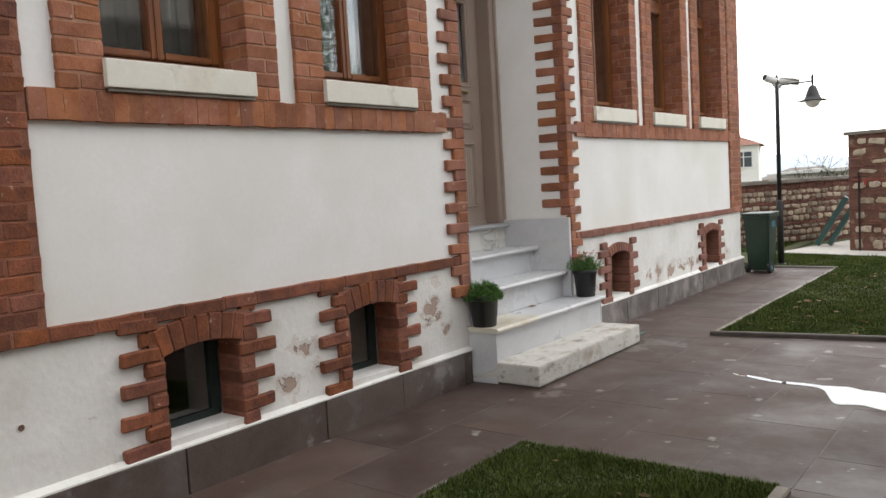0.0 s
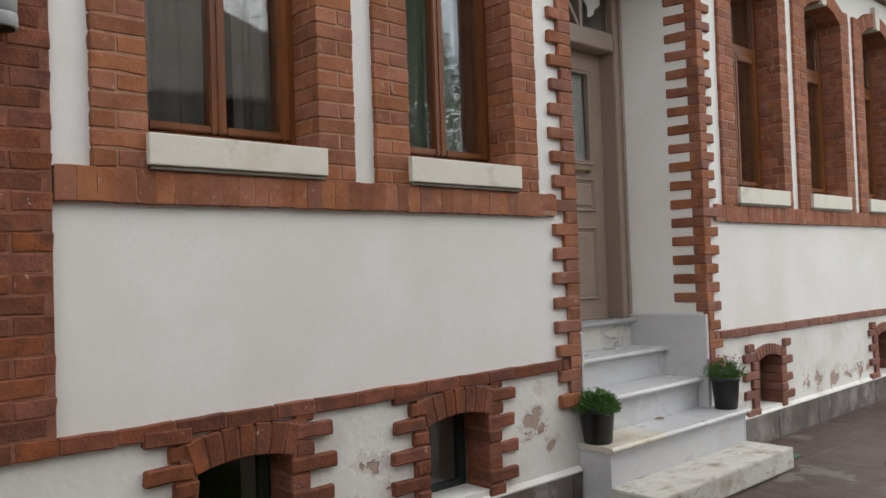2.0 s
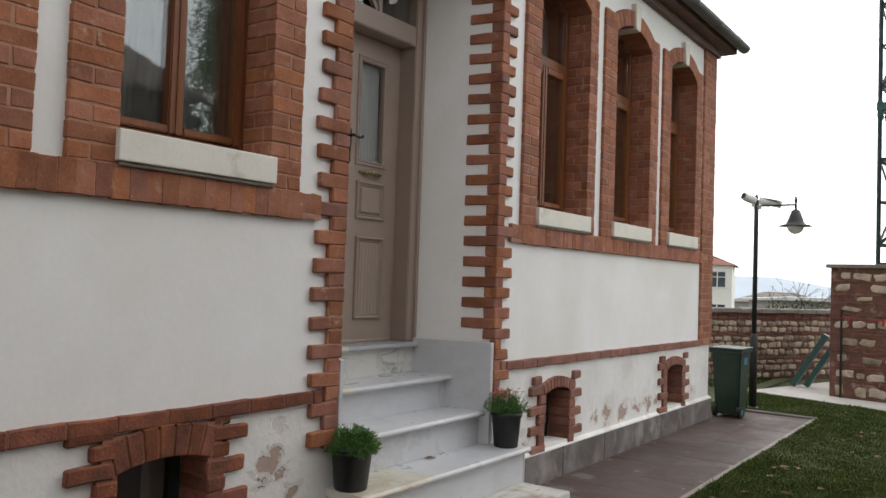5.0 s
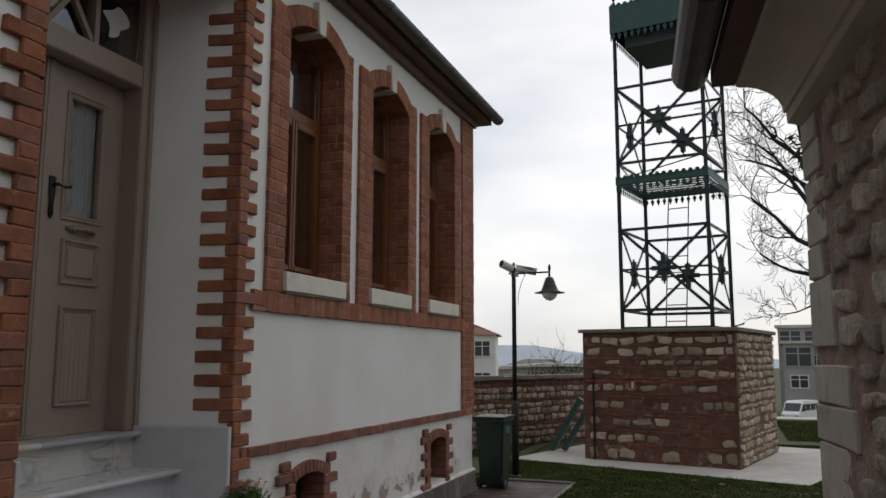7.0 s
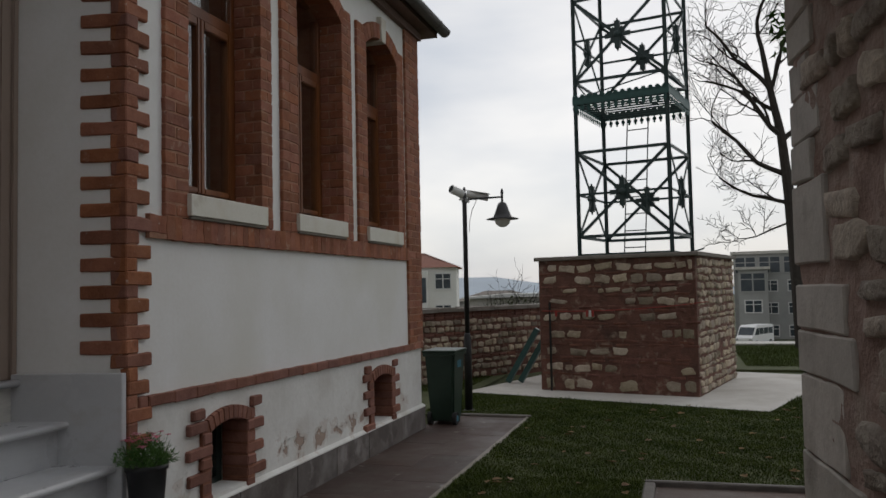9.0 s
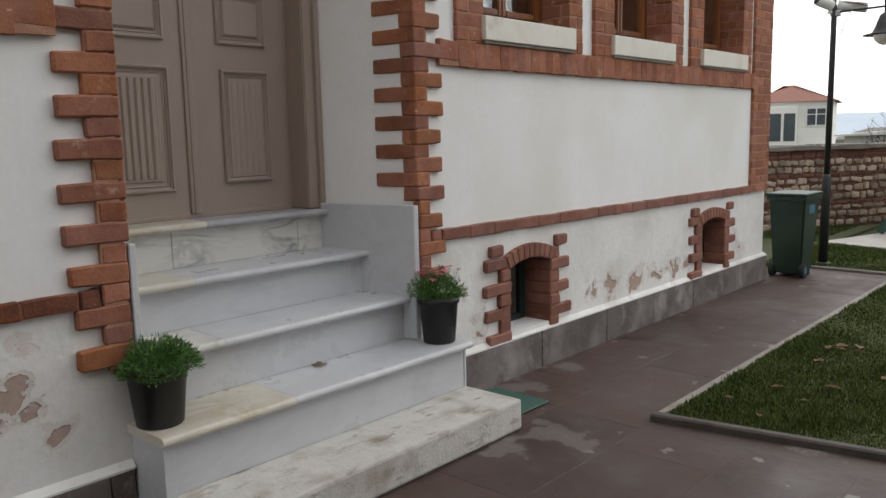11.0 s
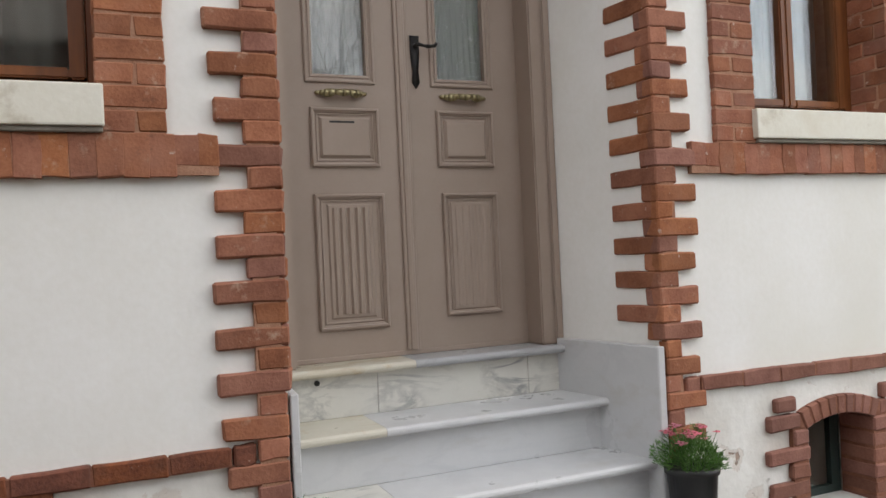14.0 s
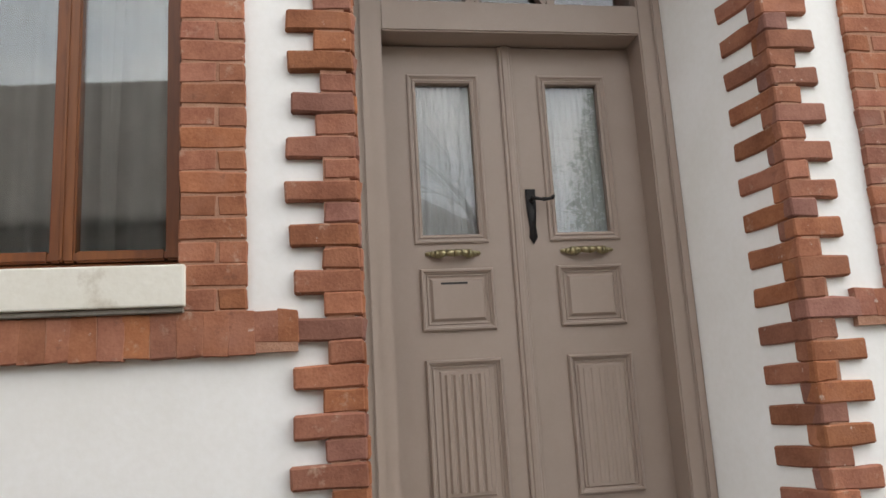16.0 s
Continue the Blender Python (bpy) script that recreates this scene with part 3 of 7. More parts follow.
def block_mesh(dx, dy, dz, material, bev=0.006):
    """Hand-made block about its centre, crooked and with worn edges; alike blocks share one of four meshes."""
    key = (round(dx, 3), round(dy, 3), round(dz, 3), material.name, rng.randrange(4))
    if key not in BLOCKS:
        bm = bmesh.new()
        box(bm, -dx / 2, dx / 2, -dy / 2, dy / 2, -dz / 2, dz / 2)
        long_axis = max(range(3), key=lambda k: (dx, dy, dz)[k])
        along = [e for e in bm.edges if abs(e.verts[0].co[long_axis] - e.verts[1].co[long_axis]) > 1e-4]
        bmesh.ops.subdivide_edges(bm, edges=along, cuts=1 if max(dx, dy, dz) < 0.4 else 3)
        wob = min(0.0036, 0.06 * min(dx, dy, dz) + 0.0012)
        for v in bm.verts:
            v.co += Vector((rng.uniform(-0.25, 0.25), rng.uniform(-1, 1), rng.uniform(-1, 1))) * wob
        sharp = [e for e in bm.edges if e.calc_face_angle(0) > 0.8]
        bmesh.ops.bevel(bm, geom=sharp, offset=min(bev, dx / 4, dy / 4, dz / 4), segments=1, affect="EDGES", profile=0.6)
        for v in bm.verts:
            v.co += Vector((rng.uniform(-1, 1), rng.uniform(-1, 1), rng.uniform(-1, 1))) * 0.0009
        BLOCKS[key] = mesh_of("brick", bm, material)
    return BLOCKS[key]


def block(parent, x0, x1, y0, y1, z0, z1, material, name="brick", bev=0.006, tilt=0.0):
    ob = new(name, block_mesh(x1 - x0, y1 - y0, z1 - z0, material, bev))
    ob.parent = parent
    ob.matrix_local = pose((x0 + x1) / 2 + rng.uniform(-0.001, 0.0015), (y0 + y1) / 2, (z0 + z1) / 2, tilt + rng.uniform(-0.5, 0.5), rng.uniform(-0.3, 0.3), rng.uniform(-0.3, 0.3))
    return ob

# ---- ground ----
def fall(x, y):
    """Height of the land: level round the house, falling away beyond the lawn."""
    d = max(0.0, y - 16.5, x - 16.0, -x - 14.0)
    return -0.035 - 6.2 * (1 - math.exp(-d / 40.0))


gb = bmesh.new()
gx = [-900, -500, -250, -120, -60, -30, -18, -14, -8, -4, 0, 4, 8, 12, 16, 20, 30, 60, 120, 250, 500, 900]
gy = [-400, -150, -60, -20, -8, 0, 6, 10, 14, 16.5, 18, 20, 24, 30, 40, 55, 75, 100, 140, 220, 400, 900]
gv = [[gb.verts.new((x, y, fall(x, y))) for y in gy] for x in gx]
for i in range(len(gx) - 1):
    for j in range(len(gy) - 1):
        gb.faces.new((gv[i][j], gv[i + 1][j], gv[i + 1][j + 1], gv[i][j + 1]))
setting("ground", gb, M_SOIL, "dark earth that reaches the horizon", "ground")

# lawns: soil sheets with raised kerbs; blades come last
LAWN_NEAR = (0.95, 2.16, -6.5, -1.60)


def lawn(name, boxes, label, skew=None):
    bm = bmesh.new()
    for x0, x1, y0, y1 in boxes:
        box(bm, x0, x1, y0, y1, -0.03, 0.006)
    if skew:
        prism(bm, skew, "z", -0.03, 0.006)
    return setting(name, bm, M_SOIL, label, "lawn")


lawn("lawn_soil_1", [LAWN_NEAR], "dark soil under the lawn beside the front path")
lawn("lawn_soil_2", [(0.93, 7.5, 3.22, 7.2), (-1.0, 0.93, 5.86, 7.6), (4.3, 7.5, 7.2, 16.0), (-6.0, 4.3, 10.9, 16.0), (0.93, 2.20, 3.10, 3.22), (-1.6, -0.2, 7.6, 10.9)], "dark soil under the lawn round the tower", [(0.93, 1.32), (2.20, 1.54), (2.20, 3.10), (0.93, 3.10)])


def kerb(at, to, w, h, material, label):
    bm = bmesh.new()
    a, b = Vector((*at, 0)), Vector((*to, 0))
    d = (b - a).normalized()
    n_ = Vector((-d.y, d.x, 0)) * w / 2
    prism(bm, [(a - n_)[:2], (b - n_)[:2], (b + n_)[:2], (a + n_)[:2]], "z", -0.03, h)
    bmesh.ops.bevel(bm, geom=bm.edges[:], offset=0.008, segments=1, affect="EDGES")
    return setting("kerb", bm, material, label, "kerb")


kerb((0.90, 1.30), (0.90, 5.84), 0.05, 0.012, M_KERB_PALE, "low pale stone kerb along the side lawn")
kerb((0.89, 1.29), (2.22, 1.52), 0.05, 0.034, M_KERB_DARK, "dark stone kerb at the front of the side lawn")
kerb((2.235, 1.53), (2.235, 3.14), 0.07, 0.030, M_KERB, "grey stone kerb beside a paved bay")
kerb((2.20, 3.17), (4.6, 3.24), 0.05, 0.035, M_KERB, "dark stone kerb behind a paved bay")
kerb((0.0, 5.84), (0.93, 5.82), 0.05, 0.025, M_KERB, "dark kerb closing the house path")
kerb((2.19, -6.5), (2.19, -1.66), 0.06, 0.022, M_KERB_PALE, "pale stone kerb along the front lawn")

ab = bmesh.new()
prism(ab, [(-0.30, 7.66), (3.30, 6.53), (4.51, 10.05), (0.81, 11.3)], "z", -0.03, 0.012)
setting("apron", ab, M_CONCRETE, "pale concrete apron round the stone pedestal", "pavement")
rb = bmesh.new()
box(rb, -30, 40, 86, 98, -5.9, -5.35)
setting("road", rb, M_ROAD, "far grey asphalt street below the garden", "road")
sb = bmesh.new()
box(sb, -8, 30, 16.02, 16.75, -0.2, 0.05)
setting("low_wall", sb, M_CONCRETE, "low pale concrete edging behind the lawn", "wall")

# ---- the house ----
Y_END, Y_FAR = 5.03, -9.0
DOOR_L, DOOR_R = -0.690, 0.710
Z_SPRING, Z_TOP, Z_SILL = 3.42, 3.91, 1.873
WINDOWS = [(-3.118, -2.392, -3.315, -2.206), (-1.895, -1.182, -2.091, -0.998), (1.190, 1.945, 0.988, 2.082), (2.440, 3.185, 2.218, 3.368), (3.690, 4.415, 3.492, 4.590)]
SILLS = [(-3.128, -2.368), (-1.910, -1.162), (1.172, 1.978), (2.402, 3.205), (3.645, 4.462)]
LOW = [(-2.960, -2.566, 0.255, 0.628, 0.657), (-1.832, -1.442, 0.255, 0.628, 0.657), (1.390, 1.756, 0.245, 0.600, 0.636), (3.755, 4.165, 0.245, 0.600, 0.636)]


def pierced(bm, x0, x1, y0, y1, z0, z1, holes):
    """A wall slab along y with rectangular holes (ya, yb, za, zb), welded out of cells."""
    ys = sorted({y0, y1, *[min(max(h, y0), y1) for q in holes for h in q[:2]]})
    zs = sorted({z0, z1, *[min(max(h, z0), z1) for q in holes for h in q[2:]]})
    for a, b in zip(ys, ys[1:]):
        for c, d in zip(zs, zs[1:]):
            if not any(q[0] < (a + b) / 2 < q[1] and q[2] < (c + d) / 2 < q[3] for q in holes):
                box(bm, x0, x1, a, b, c, d)
    bmesh.ops.remove_doubles(bm, verts=bm.verts, dist=1e-4)


def arch(c, half, rise, spring, extra=0.0, n=10):
    r = (half * half + rise * rise) / (2 * rise)
    zc, top = spring + rise - r, math.asin(half / r)
    return [(c + (r + extra) * math.sin(-top + 2 * top * k / n), zc + (r + extra) * math.cos(-top + 2 * top * k / n)) for k in range(n + 1)]


upper_holes = [(oa + 0.012, ob_ - 0.012, 1.70, 3.76) for _, _, oa, ob_ in WINDOWS] + [(DOOR_L, DOOR_R, 0.0, 3.50)]
wb = bmesh.new()
pierced(wb, -0.45, 0.0, Y_FAR, Y_END, 0.80, Z_TOP, upper_holes)
for a, b, oa, ob_ in WINDOWS:
    c = (a + b) / 2
    curve = arch(c, (b - a) / 2, 0.13, Z_SPRING, 0.135)
    prism(wb, [(oa + 0.012, 3.76), (oa + 0.012, 3.55), *curve, (ob_ - 0.012, 3.55), (ob_ - 0.012, 3.76)], "x", -0.45, 0.0)
wall_front = setting("wall_front", wb, M_PLASTER, "white plastered front wall with tall window openings", "wall")
lb = bmesh.new()
pierced(lb, -0.45, 0.0, Y_FAR, Y_END, 0.0, 0.80, [(a - 0.02, b + 0.02, za - 0.02, zt + 0.02) for a, b, za, _, zt in LOW] + [(DOOR_L, DOOR_R, 0.0, 0.80)])
wall_base = setting("wall_base", lb, M_BASE, "worn white plaster at the foot of the wall, peeling", "wall")
bm = turned([(0.019, -0.004), (0.018, 0.002), (0.014, 0.003), (0.011, -0.004)], 9)
bmesh.ops.transform(bm, matrix=pose(0.001, -3.567, 0.483, 0, 90), verts=bm.verts)
part("chipped_rim", bm, M_BASE, wall_base, "chipped plaster round a small hole")
part("hole", rod(bmesh.new(), (-0.02, -3.566, 0.481), (0.0035, -3.566, 0.481), 0.011, 0.0125, 9), M_EAVE, wall_base, "small dark hole in the plaster")
fk = random.Random(17)
for yc, zc_, ry_, rz_, num in ((-1.10, 0.545, 0.085, 0.075, 15), (-1.02, 0.50, 0.03, 0.09, 6), (-2.16, 0.46, 0.10, 0.10, 9), (1.14, 0.36, 0.05, 0.10, 6), (2.40, 0.365, 0.24, 0.03, 9), (2.85, 0.375, 0.20, 0.03, 9), (3.35, 0.37, 0.16, 0.03, 7)):
    for k in range(num):
        t = fk.uniform(0, 6.283)
        bm, size = bmesh.new(), fk.uniform(0.008, 0.021)
        wide = fk.uniform(0.35, 0.8)
        rows_ = [[bm.verts.new((0.0015 + curl, u * size * wide * (1 - 0.3 * j * abs(u)), -size * 0.5 + size * 0.5 * j)) for u in (-0.6, 0.1, 0.5)] for j, curl in ((0, 0.0), (1, 0.0015), (2, fk.uniform(0.004, 0.010)))]
        for lo_r, hi_r in zip(rows_, rows_[1:]):
            for i in range(2):
                bm.faces.new((lo_r[i], lo_r[i + 1], hi_r[i + 1], hi_r[i]))
        bmesh.ops.solidify(bm, geom=bm.faces[:], thickness=0.0012)
        ob = part("plaster_flake", bm, M_PLASTER, wall_base)
        ob.matrix_local = pose(0.0, yc + ry_ * math.cos(t), zc_ + rz_ * math.sin(t), math.degrees(t) - 90 + fk.uniform(-50, 50))
hb = bmesh.new()
box(hb, -7.5, -0.45, Y_END - 0.4, Y_END, 0, Z_TOP)
box(hb, -7.5, -0.45, Y_FAR, Y_FAR + 0.4, 0, Z_TOP)
box(hb, -7.9, -7.5, Y_FAR, Y_END, 0, Z_TOP)
setting("wall_back", hb, M_PLASTER, "white plastered side and back walls of the house", "wall")
# Closed room behind the panes, darkened through its colour.
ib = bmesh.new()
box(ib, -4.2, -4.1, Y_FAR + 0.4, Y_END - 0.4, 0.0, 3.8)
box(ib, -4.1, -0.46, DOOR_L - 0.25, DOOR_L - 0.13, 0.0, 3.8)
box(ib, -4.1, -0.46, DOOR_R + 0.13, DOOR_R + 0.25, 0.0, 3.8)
setting("wall_inner", ib, M_ROOM, "inner walls behind the windows, the room's dimness put into their grey", "wall")
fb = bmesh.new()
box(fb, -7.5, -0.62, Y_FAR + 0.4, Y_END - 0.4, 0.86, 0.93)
setting("floor", fb, M_ROOM, "floor inside the house, dimness put into its grey", "floor")
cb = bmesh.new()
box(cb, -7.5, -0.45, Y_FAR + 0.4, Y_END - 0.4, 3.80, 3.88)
setting("ceiling", cb, M_ROOM, "ceiling inside the house, dimness put into its grey", "ceiling")
# eave, gutter and roof
eb = bmesh.new()
box(eb, -8.1, 0.17, Y_FAR - 0.3, Y_END + 0.22, 3.912, 3.945)
box(eb, 0.142, 0.17, Y_FAR - 0.3, Y_END + 0.22, 3.945, 4.02)
box(eb, 0.0, 0.05, Y_FAR, Y_END + 0.05, 3.84, 3.91)
setting("eave", eb, M_EAVE, "brown boarded eave under the roof edge", "eave")
rf = bmesh.new()
prism(rf, [(0.20, 4.01), (0.20, 4.035), (-3.95, 6.06), (-8.1, 4.035), (-8.1, 4.01), (-3.95, 6.02)], "y", Y_FAR - 0.3, Y_END + 0.26)
setting("roof", rf, M_TILE, "red tiled pitched roof of the house", "roof")
gut = thing("gutter", (0.235, 0, 3.985), "dark grey half-round gutter along the eave", "gutter")
gbm = bmesh.new()
gp = [(0.062 * math.cos(t), 0.062 * math.sin(t)) for t in [math.pi + math.pi * k / 8 for k in range(9)]] + [(0.055 * math.cos(t), 0.055 * math.sin(t)) for t in [2 * math.pi - math.pi * k / 8 for k in range(9)]]
prism(gbm, gp, "y", Y_FAR - 0.3, Y_END + 0.27)
part("trough", gbm, M_GUTTER, gut)
gcap = bmesh.new()
prism(gcap, gp[:9], "y", Y_END + 0.27, Y_END + 0.275)
part("end_cap", gcap, M_GUTTER, gut)
for y in [Y_END - 0.05 - 0.7 * k for k in range(9)]:
    bm = bmesh.new()
    prism(bm, [(0.066 * math.cos(t), 0.066 * math.sin(t)) for t in [math.pi + math.pi * k / 8 for k in range(9)]] + [(0.0625 * math.cos(t), 0.0625 * math.sin(t)) for t in [2 * math.pi - math.pi * k / 8 for k in range(9)]], "y", y, y + 0.03)
    part("bracket", bm, M_GUTTER, gut)

# plinth: stone slabs under a pale sloping ledge
lg = bmesh.new()
for y0, y1 in ((Y_FAR, -0.722), (0.815, Y_END + 0.03)):
    prism(lg, [(0.0, 0.236), (0.0, 0.208), (0.029, 0.208), (0.029, 0.216)], "y", y0, y1)
for a, b, za, *_ in LOW:
    box(lg, -0.20, 0.012, a - 0.018, b + 0.018, za - 0.04, za + 0.002)
setting("ledge", lg, M_BASE, "pale sloping cement ledge above the plinth", "trim")
plinth = new("plinth")
tagged(plinth, "grey stone slab plinth along the foot of the wall", "plinth", "", "structure")
for y0, y1 in ((-6.0, -0.724), (0.818, Y_END + 0.03)):
    y = y0
    while y < y1 - 0.05:
        ln = min(rng.choice((0.62, 0.7, 0.85)), y1 - y)
        block(plinth, -0.02, 0.028, y + 0.002, y + ln - 0.002, -0.02, 0.208, M_PLINTH_DARK if y1 < 0 else M_PLINTH, "slab", 0.003)
        y += ln

# ---- windows ----
def make_window(half, height):
    """Wooden casement window about the foot of its opening, the outside towards +x."""
    w = thing("window_1", (0, 0, 0), "varnished brown wooden casement window in a brick opening", "window")
    w["kind"] = "structure"
    fr = bmesh.new()
    for y0, y1, z0, z1 in ((-half - 0.04, -half + 0.028, 0, height), (half - 0.028, half + 0.04, 0, height), (-half + 0.028, half - 0.028, 0.0, 0.055), (-half + 0.028, half - 0.028, 1.09, 1.16), (-half + 0.028, half - 0.028, height - 0.06, height)):
        box(fr, -0.075, 0.0, y0, y1, z0, z1)
    bmesh.ops.bevel(fr, geom=fr.edges[:], offset=0.004, segments=1, affect="EDGES")
    part("window_frame", fr, M_WOOD, w)
    dr = bmesh.new()
    prism(dr, [(0.0, 0.012), (0.028, 0.006), (0.028, -0.004), (0.0, -0.004)], "y", -half + 0.01, half - 0.01)
    part("drip_rail", dr, M_WOOD, w)
    for s in (-1, 1):
        y0, y1 = sorted((s * 0.002, s * (half - 0.030)))
        sash = bmesh.new()
        wa, wb_ = (0.045, 0.034) if s < 0 else (0.034, 0.045)
        for a, b, z0, z1 in ((y0, y0 + wa, 0.058, 1.088), (y1 - wb_, y1, 0.058, 1.088), (y0 + wa, y1 - wb_, 0.058, 0.092), (y0 + wa, y1 - wb_, 1.035, 1.088)):
            box(sash, -0.055, 0.012, a, b, z0, z1)
        bmesh.ops.bevel(sash, geom=sash.edges[:], offset=0.006, segments=2, affect="EDGES")
        so = part("sash", sash, M_WOOD if s < 0 else M_WOOD_LIGHT, w)
        pb = bmesh.new()
        box(pb, -0.014, -0.010, y0 + wa - 0.007, y1 - wb_ + 0.007, 0.086, 1.04)
        part("pane", pb, M_GLASS, so).visible_shadow = False
        pb = bmesh.new()
        box(pb, -0.032, -0.028, y0 + wa - 0.007, y1 - wb_ + 0.007, 0.086, 1.04)
        part("inner_pane", pb, M_GLASS, so).visible_shadow = False
    pb = bmesh.new()
    box(pb, -0.030, -0.026, -half + 0.03, half - 0.03, 1.15, height - 0.05)
    p = part("pane", pb, M_GLASS, w)
    p.visible_shadow = False
    mb = bmesh.new()
    box(mb, -0.05, 0.017, -0.009, 0.009, 0.06, 1.088)
    bmesh.ops.bevel(mb, geom=mb.edges[:], offset=0.006, segments=2, affect="EDGES")
    part("meeting_stile", mb, M_WOOD_LIGHT, w)
    return w


first = make_window(0.366, 1.70)
for k, (a, b, _, _) in enumerate(WINDOWS):
    m = pose(-0.165, (a + b) / 2, Z_SILL - 0.006)
    w = first if k == 0 else copy_thing(first, m)
    if k == 0:
        first.matrix_basis = m
    else:
        w.name = f"window_{k + 1}"


def drape(width, height, folds, depth, seed):
    """A hanging cloth with folds, about the middle of its top edge, in the y-z plane."""
    r, bm = random.Random(seed), bmesh.new()
    cols, rows = 60, 8
    ph = [r.uniform(0, 6.28) for _ in range(3)]
    grid = []
    for j in range(rows + 1):
        v = j / rows
        row = []
        for i in range(cols + 1):
            u = i / cols
            x = depth * (math.sin(u * folds * 6.28 + ph[0] + 0.5 * math.sin(v * 2)) + 0.45 * math.sin(u * folds * 14.1 + ph[1])) * (0.6 + 0.4 * v)
            row.append(bm.verts.new((x, (u - 0.5) * width * (1 - 0.06 * math.sin(v * 3 + ph[2])), -v * height)))
        grid.append(row)
    for j in range(rows):
        for i in range(cols):
            bm.faces.new((grid[j][i], grid[j][i + 1], grid[j + 1][i + 1], grid[j + 1][i]))
    bmesh.ops.solidify(bm, geom=bm.faces[:], thickness=0.002)
    return bm


for k, (a, b, _, _) in enumerate(WINDOWS):
    c, hw = (a + b) / 2, (b - a) / 2
    wide = (0.50, 0.52, 0.46, 0.42, 0.5)[k]
    ob = part("curtain", drape(wide, 1.72, 4, 0.022, k), M_CURTAIN, None, "", True)
    ob.matrix_world = pose(-0.335, c - hw + wide / 2 - 0.04, Z_SILL + 1.74)
    tagged(ob, "sheer grey curtain hanging behind the window glass", "curtain", "window curtains")
    wide2 = (0.24, 0.34, 0.38, 0.36, 0.36)[k]
    ob = part("curtain", drape(wide2, 1.72, 2, 0.02, k + 20), M_CURTAIN, None, "", True)
    ob.matrix_world = pose(-0.345, c + hw - wide2 / 2 + 0.04, Z_SILL + 1.74)
    tagged(ob, "sheer grey curtain drawn to the side behind glass", "curtain", "window curtains")

for a, b in SILLS:
    st = thing("window_sill", (0, (a + b) / 2, 0), "cream stone window sill, worn and stained", "window sill", "window sills")
    hw = (b - a) / 2
    part("slab", rbox(-0.14, 0.050, -hw, hw, 1.757, Z_SILL, 0.006, 2), M_SILL, st)
    part("lower_lip", rbox(-0.10, 0.038, -hw + 0.012, hw - 0.004, 1.741, 1.7565, 0.003), M_KERB_PALE, st)

# cellar windows behind their brick frames
for a, b, za, zs, zt in LOW:
    cw = thing("cellar_window", (-0.155, (a + b) / 2, za), "small dark green cellar window in a brick frame", "window", "cellar windows")
    hw, hh = (b - a) / 2, zt - za
    bm = bmesh.new()
    for y0, y1, z0, z1 in ((-hw, -hw + 0.03, 0.002, hh), (hw - 0.03, hw, 0.002, hh), (-hw + 0.03, hw - 0.03, 0.002, 0.035), (-hw + 0.03, hw - 0.03, hh - 0.03, hh), (hw - 0.052, hw - 0.03, 0.035, hh - 0.03)):
        box(bm, -0.03, 0.0, y0, y1, z0, z1)
    part("frame", bm, M_DARK_SASH, cw)
    bm = bmesh.new()
    box(bm, -0.018, -0.014, -hw + 0.02, hw - 0.02, 0.02, hh - 0.02)
    part("pane", bm, M_GLASS, cw).visible_shadow = False

# ---- front door ----
door = thing("door_1", (-0.650, -0.02, 0.978), "taupe painted wooden double door with glazed upper panels, closed", "door")
door["kind"] = "structure"
fr = bmesh.new()
for x0, x1, y0, y1, z0, z1 in ((-0.07, 0.125, -0.625, -0.515, -0.0155, 2.47), (-0.07, 0.125, 0.525, 0.625, -0.0155, 2.47), (-0.07, 0.125, -0.515, 0.525, 1.892, 2.02), (-0.07, 0.09, -0.515, 0.525, 2.42, 2.47),
                               (0.125, 0.138, -0.60, -0.565, -0.0155, 2.03), (0.125, 0.138, 0.585, 0.622, -0.0155, 2.44)):
    box(fr, x0, x1, y0, y1, z0, z1)
bmesh.ops.bevel(fr, geom=fr.edges[:], offset=0.006, segments=2, affect="EDGES")
part("door_frame", fr, M_DOOR, door)
tr = bmesh.new()
for y in (-0.16, 0.17):
    box(tr, 0.055, 0.118, y - 0.016, y + 0.016, 2.021, 2.439)
for s in (-1, 1):
    flat_bar(tr, (0.095, 0.005 - s * 0.145, 2.03), (0.095, 0.005 + s * 0.145, 2.43), 0.03, 0.028)
part("glazing_bars", tr, M_DOOR, door)
pb = bmesh.new()
box(pb, 0.072, 0.076, -0.513, 0.523, 2.022, 2.418)
part("transom_pane", pb, M_GLASS, door).visible_shadow = False
